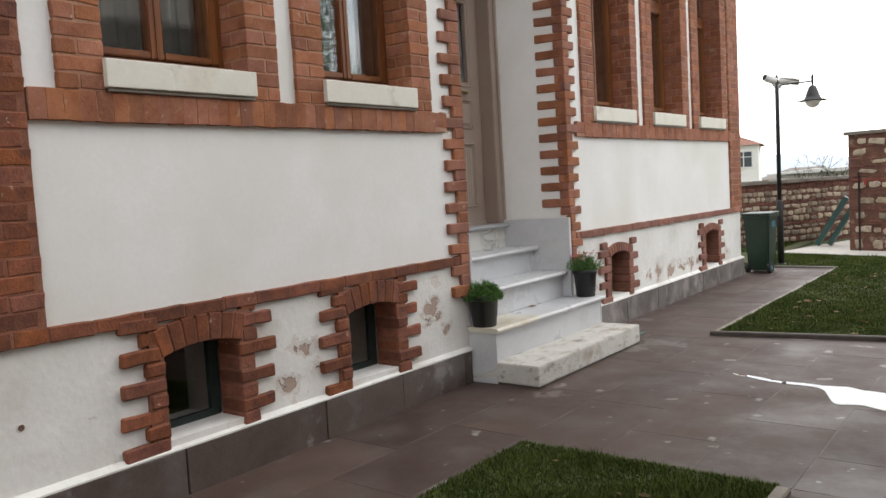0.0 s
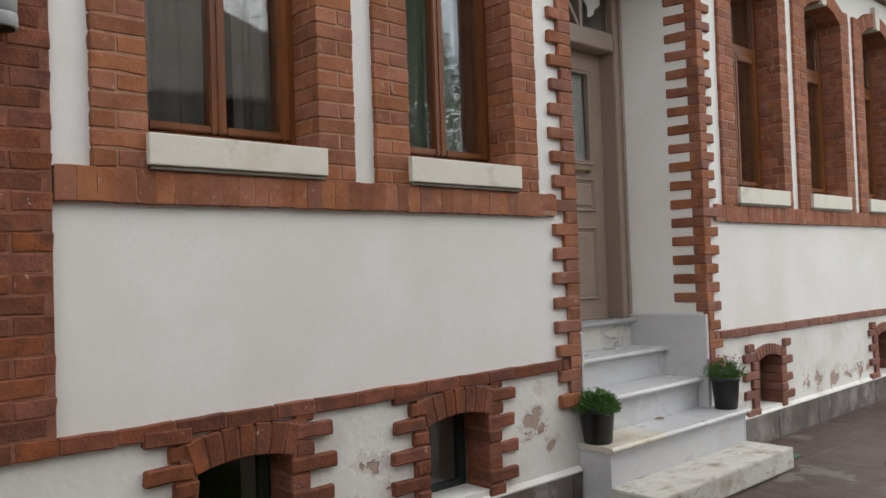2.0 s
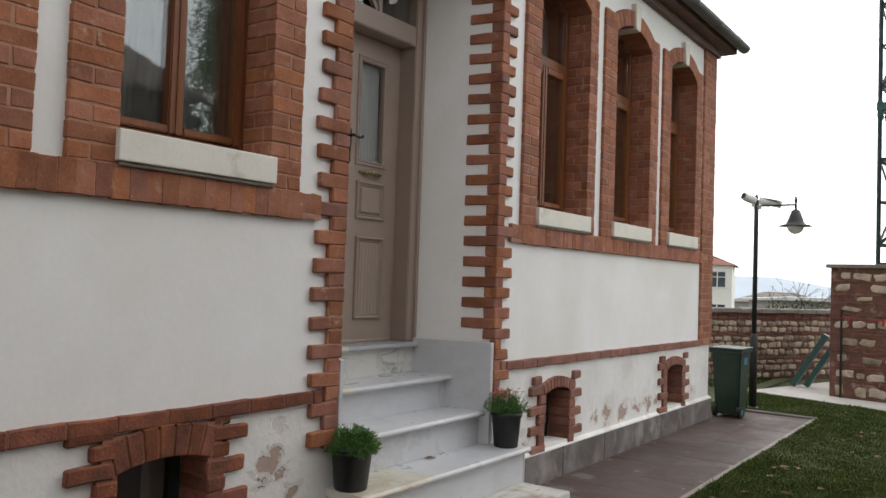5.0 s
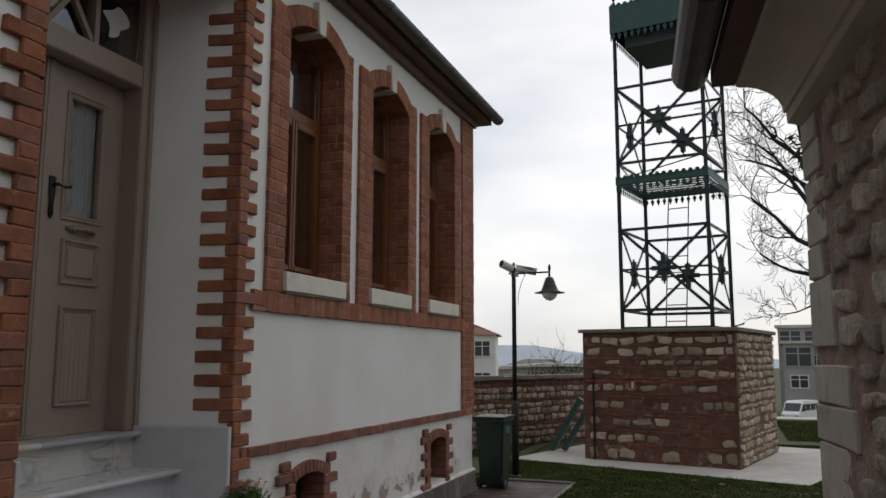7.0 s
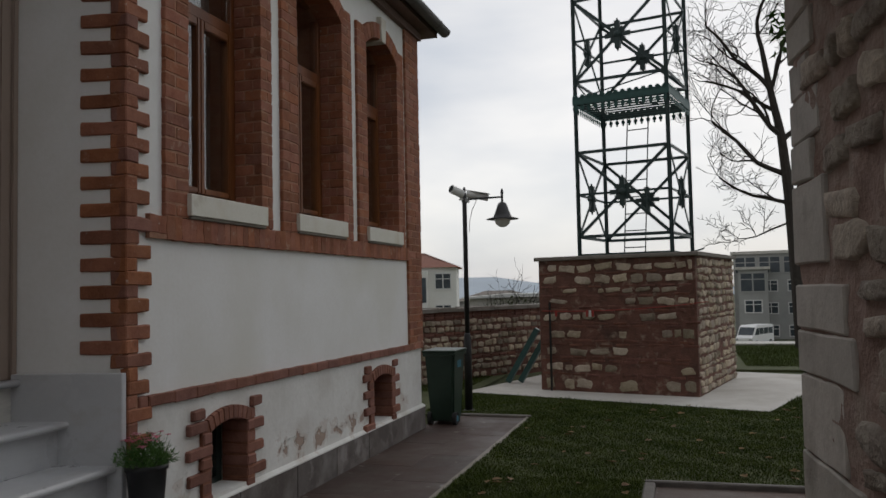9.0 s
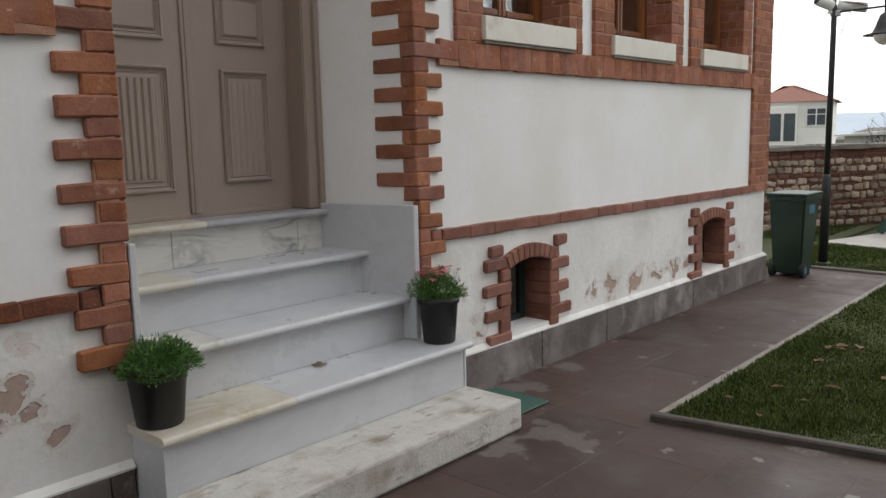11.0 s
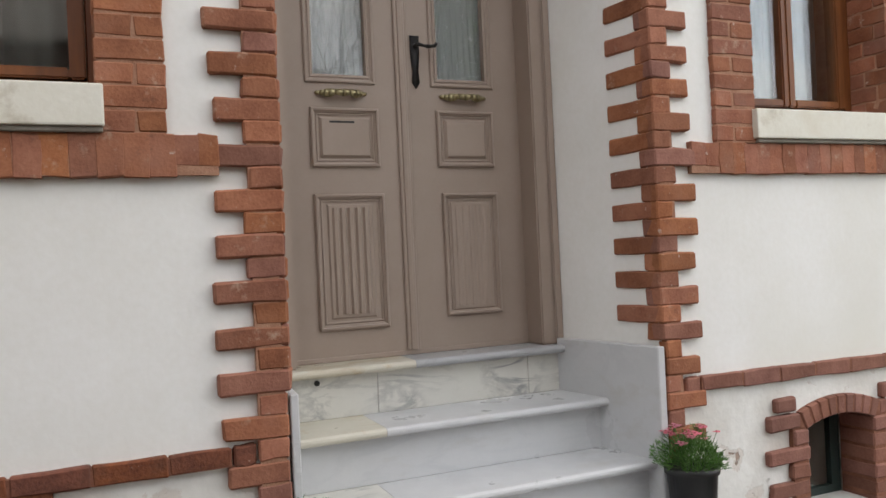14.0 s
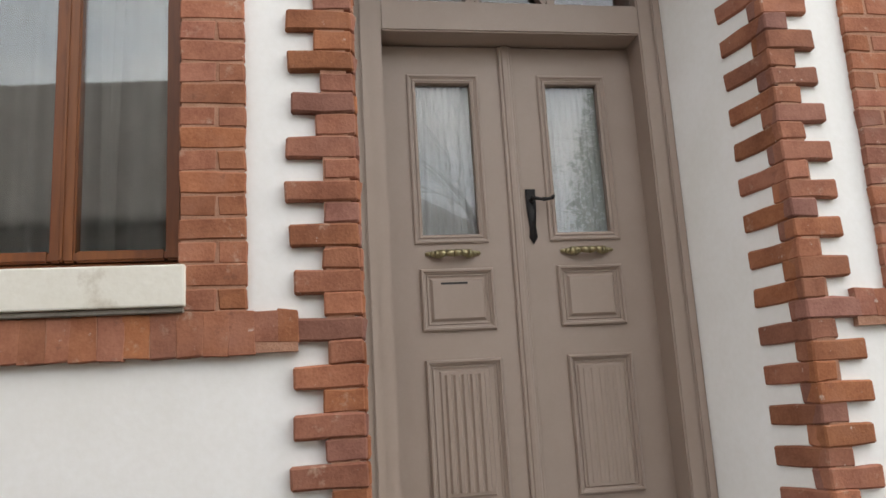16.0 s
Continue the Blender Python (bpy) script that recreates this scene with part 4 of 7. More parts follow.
for sgn in (-1, 1):
    y0, y1 = sorted((sgn * 0.004, sgn * 0.545))
    pc = (-0.268, 0.262)[sgn > 0]
    a, b = pc - 0.116, pc + 0.116
    lf = bmesh.new()
    for ya, yb, z0, z1 in ((y0, a, 0.004, 1.885), (b, y1, 0.004, 1.885), (a, b, 0.004, 1.108), (a, b, 1.737, 1.885)):
        box(lf, -0.045, 0.0, ya, yb, z0, z1)
    leaf = part("leaf", lf, M_DOOR, door)

    def ring(z0, z1, ya, yb, w, x0, x1, nm):
        bm = bmesh.new()
        loops = []
        for off, x in ((0.0, x0 - 0.002), (0.0, x1 * 0.6), (0.22 * w, x1), (0.5 * w, x1), (0.62 * w, x1 * 0.55), (0.9 * w, x1 * 0.35), (w, x0 - 0.002)):
            loops.append([bm.verts.new((x, y, z)) for y, z in ((ya + off, z0 + off), (yb - off, z0 + off), (yb - off, z1 - off), (ya + off, z1 - off))])
        for u, v in zip(loops, loops[1:]):
            for k in range(4):
                bm.faces.new((u[k], u[(k + 1) % 4], v[(k + 1) % 4], v[k]))
        bmesh.ops.recalc_face_normals(bm, faces=bm.faces[:])
        return part(nm, bm, M_DOOR, leaf)

    ring(1.080, 1.765, a - 0.028, b + 0.028, 0.020, 0.0, 0.010, "moulding")
    ring(1.100, 1.745, a - 0.008, b + 0.008, 0.016, -0.03, 0.006, "moulding")
    pb = bmesh.new()
    box(pb, -0.026, -0.021, a, b, 1.108, 1.737)
    part("pane", pb, M_GLASS, leaf).visible_shadow = False
    lc = part("lace_curtain", drape(0.25, 0.66, 9, 0.006, 40 + sgn), M_LACE, leaf, "white gathered lace behind the glass", True)
    lc.matrix_local = pose(-0.06, pc, 1.758)
    mc, mh = (-0.2575, 0.140) if sgn < 0 else (0.266, 0.130)
    lc_, lh, l0, l1 = (-0.251, 0.144, 0.107, 0.642) if sgn < 0 else (0.275, 0.127, 0.130, 0.639)
    ring(0.748, 0.982, mc - mh, mc + mh, 0.022, 0.0, 0.016, "moulding")
    ring(0.770, 0.960, mc - mh + 0.022, mc + mh - 0.022, 0.010, 0.0, 0.005, "moulding")
    fl = bmesh.new()
    prism(fl, [(mc - mh + 0.036, 0.785), (mc + mh - 0.036, 0.785), (mc + mh - 0.036, 0.946), (mc - mh + 0.036, 0.946)], "x", 0.0, 0.012)
    bmesh.ops.bevel(fl, geom=[e for e in fl.edges if abs(e.verts[0].co.x - e.verts[1].co.x) < 1e-5 and e.verts[0].co.x > 0.005], offset=0.009, segments=1, affect="EDGES")
    part("raised_panel", fl, M_DOOR, leaf)
    ring(l0, l1, lc_ - lh, lc_ + lh, 0.022, 0.0, 0.017, "moulding")
    ring(l0 + 0.024, l1 - 0.024, lc_ - lh + 0.024, lc_ + lh - 0.024, 0.010, 0.0, 0.005, "moulding")
    bm = bmesh.new()
    prism(bm, [(lc_ - 0.094, 0.150), (lc_ + 0.094, 0.150), (lc_ + 0.094, 0.602), (lc_ - 0.094, 0.602)], "x", 0.0, 0.007)
    bmesh.ops.bevel(bm, geom=[e for e in bm.edges if all(v.co.x > 0.005 for v in e.verts)], offset=0.006, segments=1, affect="EDGES")
    part("raised_panel", bm, M_DOOR, leaf)
    for k in range(5):
        bm = bmesh.new()
        yy, tall = lc_ + (k - 2) * 0.0315, 0.0165 if sgn < 0 else 0.0100
        prism(bm, [(yy - 0.0145, 0.005), (yy - 0.006, tall), (yy + 0.006, tall), (yy + 0.0145, 0.005)][::-1], "z", 0.168, 0.586)
        for v in bm.verts:
            v.co.x, v.co.y = v.co.y, v.co.x
        bmesh.ops.recalc_face_normals(bm, faces=bm.faces[:])
        part("flute", bm, M_DOOR, leaf)
    # brass pull on two bosses
    pl = bmesh.new()
    zc = 1.040
    sp = [(-0.105, 0.004, 0.006), (-0.085, 0.008, 0.010), (-0.072, 0.016, 0.013), (-0.055, 0.020, 0.017), (-0.03, 0.030, 0.012), (0, 0.034, 0.014), (0.03, 0.030, 0.012), (0.055, 0.020, 0.017), (0.072, 0.016, 0.013), (0.085, 0.008, 0.010), (0.105, 0.004, 0.006)]
    for (ya, xa, ra), (yb, xb, rb_) in zip(sp, sp[1:]):
        rod(pl, (xa, pc + ya, zc - 0.004 * (ra > 0.012)), (xb, pc + yb, zc - 0.004 * (rb_ > 0.012)), ra, rb_, 10)
    for s in (-1, 1):
        rod(pl, (0.0, pc + s * 0.06, zc), (0.03, pc + s * 0.06, zc), 0.016, 0.012, 12)
    part("pull_handle", pl, M_BRASS, leaf, "tarnished brass pull handle", True)
    if sgn < 0:
        sl = rbox(0.008, 0.0125, pc - 0.055, pc + 0.05, 0.920, 0.931, 0.002)
        part("letter_slot", sl, M_IRON, leaf, "black letter slot")
    else:
        hp = bmesh.new()
        prism(hp, [(0.034, 1.288), (0.074, 1.288), (0.072, 1.20), (0.066, 1.14), (0.070, 1.095), (0.054, 1.070), (0.038, 1.095), (0.042, 1.14), (0.036, 1.20)], "x", 0.0, 0.008)
        rod(hp, (0.0, 0.054, 1.245), (0.045, 0.054, 1.245), 0.009, 0.009, 10)
        for p, q in (((0.045, 0.05, 1.245), (0.048, 0.09, 1.236)), ((0.048, 0.09, 1.236), (0.046, 0.125, 1.240)), ((0.046, 0.125, 1.240), (0.042, 0.138, 1.252))):
            rod(hp, p, q, 0.008, 0.006, 10)
        part("lever_handle", hp, M_IRON, leaf, "black iron lever handle on a long plate", True)
asb = bmesh.new()
prism(asb, [(-0.002, -0.036), (0.010, -0.036), (0.013, -0.031), (0.013, -0.024), (0.019, -0.020), (0.021, -0.008), (0.019, 0.004), (0.013, 0.008), (0.013, 0.015), (0.010, 0.020), (-0.002, 0.020)], "z", 0.006, 1.884)
part("astragal", asb, M_DOOR, door)
# plain white cut-outs stuck on the fanlight
for yc_, wd in ((0.32, 0.16), (-0.10, 0.13)):
    bm = bmesh.new()
    pts = [(wd * (0.5 + 0.22 * math.sin(3 * t + yc_)) * math.cos(t), 0.115 * (0.75 + 0.25 * math.sin(2 * t)) * math.sin(t)) for t in [2 * math.pi * k / 26 for k in range(26)]]
    prism(bm, pts, "x", 0.0, 0.002)
    ob = part("window_sticker", bm, M_DECOR)
    ob.matrix_world = pose(-0.5725, yc_, 3.19)
    tagged(ob, "white cut-out decoration stuck on the fanlight glass", "decoration", "fanlight stickers")

# small wall fitting on the brick pier
lamp = thing("wall_fitting", (0.0, -3.60, 2.150), "light grey cylindrical metal fitting fixed to the brick pier", "wall fitting")
bm = turned([(0.036, 0.035), (0.046, 0.04), (0.047, 0.10), (0.047, 0.42), (0.03, 0.45)], 28)
bmesh.ops.translate(bm, verts=bm.verts, vec=(0.075, 0, 0))
part("body", bm, M_GREY_METAL, lamp, "", True)
bm = turned([(0.045, 0.0), (0.0485, 0.004), (0.0485, 0.040), (0.047, 0.046)], 28)
bmesh.ops.translate(bm, verts=bm.verts, vec=(0.075, 0, 0))
part("collar", bm, M_GREY_METAL, lamp, "", True)
bm = turned([(0.040, -0.002), (0.040, 0.004)], 28)
bmesh.ops.translate(bm, verts=bm.verts, vec=(0.075, 0, -0.001))
part("dark_mouth", bm, M_RUBBER, lamp)
part("bracket", rbox(0.015, 0.04, -0.03, 0.03, 0.1, 0.3, 0.003), M_GREY_METAL, lamp)

# ---- entrance steps ----
steps = thing("entrance_steps", (0, 0, 0), "white marble steps up to the front door, chipped and yellowed", "steps")
steps["kind"] = "structure"


def nosing(y0, y1, x_back, x_front, z, material, name="tread", th=0.032):
    bm = bmesh.new()
    r = th / 2
    prof = [(x_back, z - th), (x_front - r, z - th)] + [(x_front - r + r * math.sin(t), z - r - r * math.cos(t)) for t in [math.pi * k / 6 for k in range(1, 6)]] + [(x_front - r, z), (x_back, z)]
    prism(bm, prof, "y", y0, y1)
    return part(name, bm, material, steps)


CL, CR = -0.655, 0.655
part("mossy_bed", rbox(0.0, 0.505, -0.708, 0.800, -0.03, 0.013, 0.003), M_KERB_DARK, steps, "dark mossy bed joint")
bm = rbox(0.0, 0.515, -0.715, 0.808, 0.012, 0.145, 0.012, 2)
for v in bm.verts:
    v.co += Vector((0.004 * noise.noise(v.co * 5), 0.006 * noise.noise(v.co * 7 + Vector((3, 0, 0))), 0.003 * noise.noise(v.co * 6)))
part("bottom_step", bm, M_CONCRETE_STEP, steps, "worn pale cement bottom step")
part("riser", rbox(0.180, 0.205, -0.690, 0.780, 0.146, 0.3308, 0.002), M_MARBLE, steps)
part("side_panel", rbox(0.0, 0.207, -0.716, -0.692, 0.0, 0.3308, 0.003), M_MARBLE, steps)
part("side_panel", rbox(0.003, 0.207, 0.782, 0.798, 0.146, 0.3308, 0.003), M_MARBLE, steps)
part("corner_slip", rbox(0.207, 0.215, -0.720, -0.680, 0.146, 0.3305, 0.002), M_MARBLE, steps)
nosing(-0.730, -0.20, -0.10, 0.242, 0.363, M_MARBLE_Y)
nosing(-0.1985, 0.812, -0.10, 0.242, 0.363, M_MARBLE)
part("riser", rbox(-0.075, -0.050, CL, CR, 0.363, 0.5378, 0.002), M_MARBLE, steps)
nosing(CL, -0.33, -0.34, 0.0, 0.570, M_MARBLE_G)
nosing(-0.3285, CR, -0.34, 0.0, 0.570, M_MARBLE)
part("riser", rbox(-0.310, -0.285, CL, CR, 0.570, 0.7378, 0.002), M_MARBLE, steps)
nosing(CL, -0.30, -0.58, -0.233, 0.770, M_MARBLE_Y)
nosing(-0.2985, 0.648, -0.58, -0.233, 0.770, M_MARBLE)
for y0, y1 in ((CL, -0.235), (-0.2335, 0.42), (0.4215, 0.608)):
    part("riser", rbox(-0.540, -0.515, y0, y1, 0.770, 0.9298, 0.002), M_MARBLE_G, steps)
nosing(CL, -0.09, -0.76, -0.468, 0.962, M_MARBLE_Y)
nosing(-0.0885, 0.600, -0.76, -0.468, 0.962, M_MARBLE_GREY)
part("threshold", rbox(-0.72, -0.646, -0.60, 0.585, 0.962, 0.982, 0.003), M_DOOR, steps, "taupe painted threshold")
for pts in ([(0.020, 0.667), (0.020, 0.700), (-0.52, 0.600), (-0.52, 0.567)], [(0.020, -0.686), (0.020, -0.660), (-0.52, -0.620), (-0.52, -0.646)]):
    bm = prism(bmesh.new(), pts, "z", 0.364, 0.988 if pts[0][1] > 0 else 0.968)
    bmesh.ops.bevel(bm, geom=bm.edges[:], offset=0.004, segments=1, affect="EDGES")
    part("cheek", bm, M_MARBLE, steps, "upright marble side slab")
core = bmesh.new()
box(core, -0.7, -0.08, -0.645, 0.645, 0.0, 0.52)
box(core, -0.08, 0.175, -0.68, 0.775, 0.0, 0.325)
box(core, -0.7, -0.545, -0.645, 0.60, 0.52, 0.925)
box(core, -0.545, -0.315, -0.645, 0.645, 0.52, 0.735)
part("core", core, M_CONCRETE_STEP, steps)
part("drain_hole", rod(bmesh.new(), (-0.519, -0.470, 0.908), (-0.512, -0.470, 0.908), 0.011, 0.011, 12), M_RUBBER, steps, "small dark drain hole")
# reveal plaster of the doorway
dv = bmesh.new()
prism(dv, [(-0.004, 0.706), (-0.52, 0.602), (-0.72, 0.602), (-0.72, 0.83), (-0.452, 0.83), (-0.452, 0.7095), (-0.004, 0.7095)], "z", 0.90, 3.50)
prism(dv, [(-0.004, -0.686), (-0.52, -0.642), (-0.72, -0.642), (-0.72, -0.82), (-0.452, -0.82), (-0.452, -0.6895), (-0.004, -0.6895)], "z", 0.90, 3.50)
setting("door_reveal", dv, M_PLASTER, "white plastered splayed sides of the door recess", "wall")
ds = bmesh.new()
box(ds, -0.72, -0.003, DOOR_L, DOOR_R, 3.44, 3.499)
setting("door_soffit", ds, M_BRICK_DULL, "reddish brown soffit above the door recess", "soffit")

# ---- potted plants ----
def pot(at, label, fluffy, seed, rb=0.068, rt=0.088, hh=0.195):
    r = random.Random(seed)
    t = thing("potted_plant", at, label, "potted plant", "pots on the steps")
    body = turned([(rb - 0.004, 0.0), (rb, 0.004), (rt - 0.003, hh - 0.028), (rt + 0.004, hh - 0.026), (rt + 0.006, hh), (rt - 0.002, hh), (rt - 0.006, hh - 0.02)], 32)
    part("pot", body, M_POT, t, "black plastic flower pot", True)
    part("soil", turned([(rt - 0.012, hh - 0.04), (rt - 0.007, hh - 0.024)], 24), M_SOIL, t)
    bm = bmesh.new()
    n = 8500 if fluffy else 3200
    for k in range(n):
        a, e = r.uniform(0, 6.283), math.acos(r.uniform(0.0, 1)) if fluffy else math.acos(r.uniform(0.25, 1))
        rad = (0.128 if fluffy else 0.125) * (0.45 + 0.55 * r.random() ** 0.5) * (1 + 0.18 * math.sin(3 * a + seed) + 0.12 * math.sin(7 * a))
        d = Vector((math.sin(e) * math.cos(a), math.sin(e) * math.sin(a), math.cos(e) * (0.78 if fluffy else 1.05)))
        c = Vector((0, 0, hh - 0.03)) + d * rad
        ln, w = r.uniform(0.012, 0.026), r.uniform(0.0012, 0.0024)
        dr = (d + Vector((r.uniform(-1, 1), r.uniform(-1, 1), r.uniform(-0.5, 1))) * 0.75).normalized()
        sd = dr.cross(Vector((r.uniform(-1, 1), r.uniform(-1, 1), r.uniform(-1, 1)))).normalized() * w
        vs = [bm.verts.new(p) for p in (c - sd * 0.6, c + dr * ln * 0.5 - sd, c + dr * ln, c + dr * ln * 0.5 + sd)]
        bm.faces.new(vs)
    part("foliage", bm, M_FOLIAGE, t)
    stems = bmesh.new()
    for k in range(26):
        a, q = r.uniform(0, 6.283), r.uniform(0.2, 1)
        rod(stems, (0.02 * math.cos(a), 0.02 * math.sin(a), hh - 0.03), (0.085 * q * math.cos(a), 0.085 * q * math.sin(a), hh + r.uniform(0.03, 0.09)), 0.0022, 0.001, 5)
    part("stems", stems, M_FOLIAGE, t)
    return t, r


pot((0.088, -0.655, 0.364), "feathery green plant in a black pot on the marble step", True, 3, 0.078, 0.100, 0.205)
fl, fr_ = pot((0.115, 0.717, 0.364), "small pink-flowered plant in a black pot on the marble step", False, 8, 0.074, 0.092, 0.210)
for k in range(17):
    a, q = fr_.uniform(0, 6.283), fr_.uniform(0.02, 0.115)
    z = 0.185 + fr_.uniform(0.11, 0.18)
    bm = bmesh.new()
    rod(bm, (q * 0.5 * math.cos(a), q * 0.5 * math.sin(a), 0.2), (q * math.cos(a), q * math.sin(a), z), 0.0012, 0.001, 5)
    flw = part("flower", bm, M_FOLIAGE, fl, "small drooping pink flower")
    hd = bmesh.new()
    big = k < 8
    for j in range(9 if big else 5):
        an = 6.283 * j / (9 if big else 5)
        d = Vector((math.cos(an), math.sin(an), 0.15 * math.sin(j * 2.1)))
        s = Vector((-math.sin(an), math.cos(an), 0)) * 0.0085
        ln = 0.028 if big else 0.016
        c = Vector((q * math.cos(a), q * math.sin(a), z))
        hd.faces.new([hd.verts.new(p) for p in (c, c + d * ln * 0.6 - s, c + d * ln, c + d * ln * 0.6 + s)])
    bmesh.ops.create_icosphere(hd, subdivisions=1, radius=0.0045, matrix=Matrix.Translation((q * math.cos(a), q * math.sin(a), z + 0.001)))
    part("petals", hd, M_FLOWER, flw)


def dry_leaf(at, size, turn, tilt):
    bm = bmesh.new()
    pts = [(size * (0.5 * math.cos(t)) * (1 + 0.2 * math.sin(5 * t)), size * 0.3 * math.sin(t) * (1 + 0.25 * math.cos(4 * t))) for t in [6.283 * k / 14 for k in range(14)]]
    ring = [bm.verts.new((x, y, 0.25 * size * (x / size) ** 2 + 0.5 * abs(y))) for x, y in pts]
    c = bm.verts.new((0, 0, 0.002))
    for k in range(14):
        bm.faces.new((c, ring[k], ring[(k + 1) % 14]))
    bmesh.ops.solidify(bm, geom=bm.faces[:], thickness=0.0012)
    ob = part("dry_leaf", bm, M_LEAF_DRY)
    ob.matrix_world = pose(*at, tilt, 0, turn)
    return tagged(ob, "curled brown dead leaf lying flat", "leaf", "fallen leaves")


dry_leaf((-0.01, 0.11, 0.3645), 0.062, 50, 8)
lr = random.Random(11)
for k in range(90):
    x, y = lr.uniform(1.0, 4.6), lr.uniform(3.4, 6.9)
    if k < 24:
        x, y = lr.uniform(1.0, 2.1), lr.uniform(1.4, 3.1)
    dry_leaf((x, y, 0.022), lr.uniform(0.04, 0.085), lr.uniform(0, 360), lr.uniform(-20, 20))
for k in range(7):
    dry_leaf((lr.uniform(1.0, 2.1), lr.uniform(-3.0, -1.75), 0.035), lr.uniform(0.025, 0.045), lr.uniform(0, 360), 10)

bm = rbox(0.06, 0.40, 0.955, 1.19, 0.004, 0.012, 0.002)
tagged(part("access_plate", bm, M_GREEN_PLATE), "green painted metal access plate set in the paving", "access plate")

# ---- wheeled bin ----
bn = thing("wheeled_bin", (0.140, 5.37, 0), "dark green plastic wheeled rubbish bin with a flat lid", "rubbish bin")
bm = bmesh.new()
lo, hi = [(-0.12, -0.13), (0.12, -0.13), (0.12, 0.15), (-0.12, 0.15)], [(-0.155, -0.19), (0.155, -0.19), (0.155, 0.21), (-0.155, 0.21)]
va, vb = [bm.verts.new((*p, 0.03)) for p in lo], [bm.verts.new((*p, 0.70)) for p in hi]
bm.faces.new(va[::-1]), bm.faces.new(vb)
for k in range(4):
    bm.faces.new((va[k], va[(k + 1) % 4], vb[(k + 1) % 4], vb[k]))
bmesh.ops.bevel(bm, geom=bm.edges[:], offset=0.02, segments=2, affect="EDGES")
part("body", bm, M_BIN, bn)
part("rim", rbox(-0.17, 0.17, -0.205, 0.225, 0.68, 0.715, 0.01, 2), M_BIN, bn)
bm = rbox(-0.175, 0.175, -0.215, 0.23, 0.716, 0.742, 0.012, 2)
part("lid", bm, M_BIN, bn)
bm = bmesh.new()
rod(bm, (-0.14, 0.245, 0.72), (0.14, 0.245, 0.72), 0.014, 0.014, 10)
part("handle_bar", bm, M_BIN, bn)
part("sticker", rbox(0.148, 0.1515, -0.06, 0.08, 0.56, 0.66, 0.001), M_BLUE_TAPE, bn, "teal strip on the side")
for s in (-1, 1):
    bm = bmesh.new()
    rod(bm, (s * 0.110, -0.10, 0.062), (s * 0.150, -0.10, 0.062), 0.062, 0.062, 20)
    wh = part("wheel", bm, M_RUBBER, bn)
    bm = bmesh.new()
    rod(bm, (s * 0.149, -0.10, 0.062), (s * 0.155, -0.10, 0.062), 0.03, 0.028, 16)
    part("hub", bm, M_BLUE_TAPE, wh)
    part("foot", rbox(s * 0.10 - 0.02, s * 0.10 + 0.02, 0.08, 0.12, 0.0, 0.065, 0.004), M_BIN, bn)

# ---- lamp post with security camera ----
lp = thing("lamp_post", (0.175, 6.143, 0), "black metal garden lamp post with a bell-shaped shade", "lamp post")
part("base_plate", turned([(0.07, -0.02), (0.07, 0.012), (0.055, 0.02)], 20), M_BLACK_METAL, lp)
part("lower_post", turned([(0.042, 0.0), (0.042, 0.80), (0.034, 0.835), (0.03, 0.86)], 20), M_BLACK_METAL, lp, "", True)
part("post", turned([(0.0275, 0.84), (0.025, 2.40), (0.02, 2.42)], 20), M_BLACK_METAL, lp, "", True)
part("finial", turned([(0.012, 2.42), (0.02, 2.44), (0.018, 2.46), (0.006, 2.485)], 14), M_BLACK_METAL, lp, "", True)
bm = bmesh.new()
rod(bm, (0.0, 0, 2.345), (0.43, 0, 2.352), 0.011, 0.011, 10)
part("arm", bm, M_BLACK_METAL, lp)
bm = turned([(0.010, 2.24), (0.014, 2.30), (0.012, 2.36), (0.018, 2.40), (0.012, 2.43), (0.005, 2.445)], 14)
bmesh.ops.translate(bm, verts=bm.verts, vec=(0.43, 0, 0))
part("hanger", bm, M_BLACK_METAL, lp, "", True)
bm = turned([(0.022, 2.265), (0.045, 2.25), (0.085, 2.14), (0.105, 2.098), (0.175, 2.080), (0.178, 2.074), (0.10, 2.084), (0.09, 2.11), (0.03, 2.24)], 28)
bmesh.ops.translate(bm, verts=bm.verts, vec=(0.43, 0, 0.03))
part("shade", bm, M_BLACK_METAL, lp, "black bell-shaped lamp shade", True)
bm = turned([(0.004, 1.985), (0.04, 1.995), (0.075, 2.025), (0.093, 2.068), (0.093, 2.076)], 24)
bmesh.ops.translate(bm, verts=bm.verts, vec=(0.43, 0, 0.03))
part("globe", bm, M_BULB, lp, "frosted glass lamp globe", True)
bm = bmesh.new()
pts = [(0.06, 0, 2.36), (0.14, 0, 2.33), (0.09, 0, 2.23), (0.055, 0, 2.10), (0.05, 0, 1.98)]
for p, q in zip(pts, pts[1:]):
    rod(bm, p, q, 0.004, 0.004, 6)
part("cable", bm, M_GREY_METAL, lp)
cc = thing("security_camera", (0.175, 6.143, 2.36), "white bullet security camera clamped to the lamp post", "security camera", "security cameras")
bm = bmesh.new()
rod(bm, (-0.02, -0.02, 0.045), (-0.11, -0.14, 0.095), 0.047, 0.047, 18)
part("body", bm, M_WHITE_METAL, cc)
bm = bmesh.new()
rod(bm, (-0.111, -0.142, 0.0955), (-0.114, -0.146, 0.097), 0.036, 0.036, 18)
part("lens", bm, M_RUBBER, cc)
bm = bmesh.new()
rod(bm, (-0.03, 0.0, 0.02), (-0.03, 0.0, -0.02), 0.02, 0.035, 12)
part("mount", bm, M_WHITE_METAL, cc)
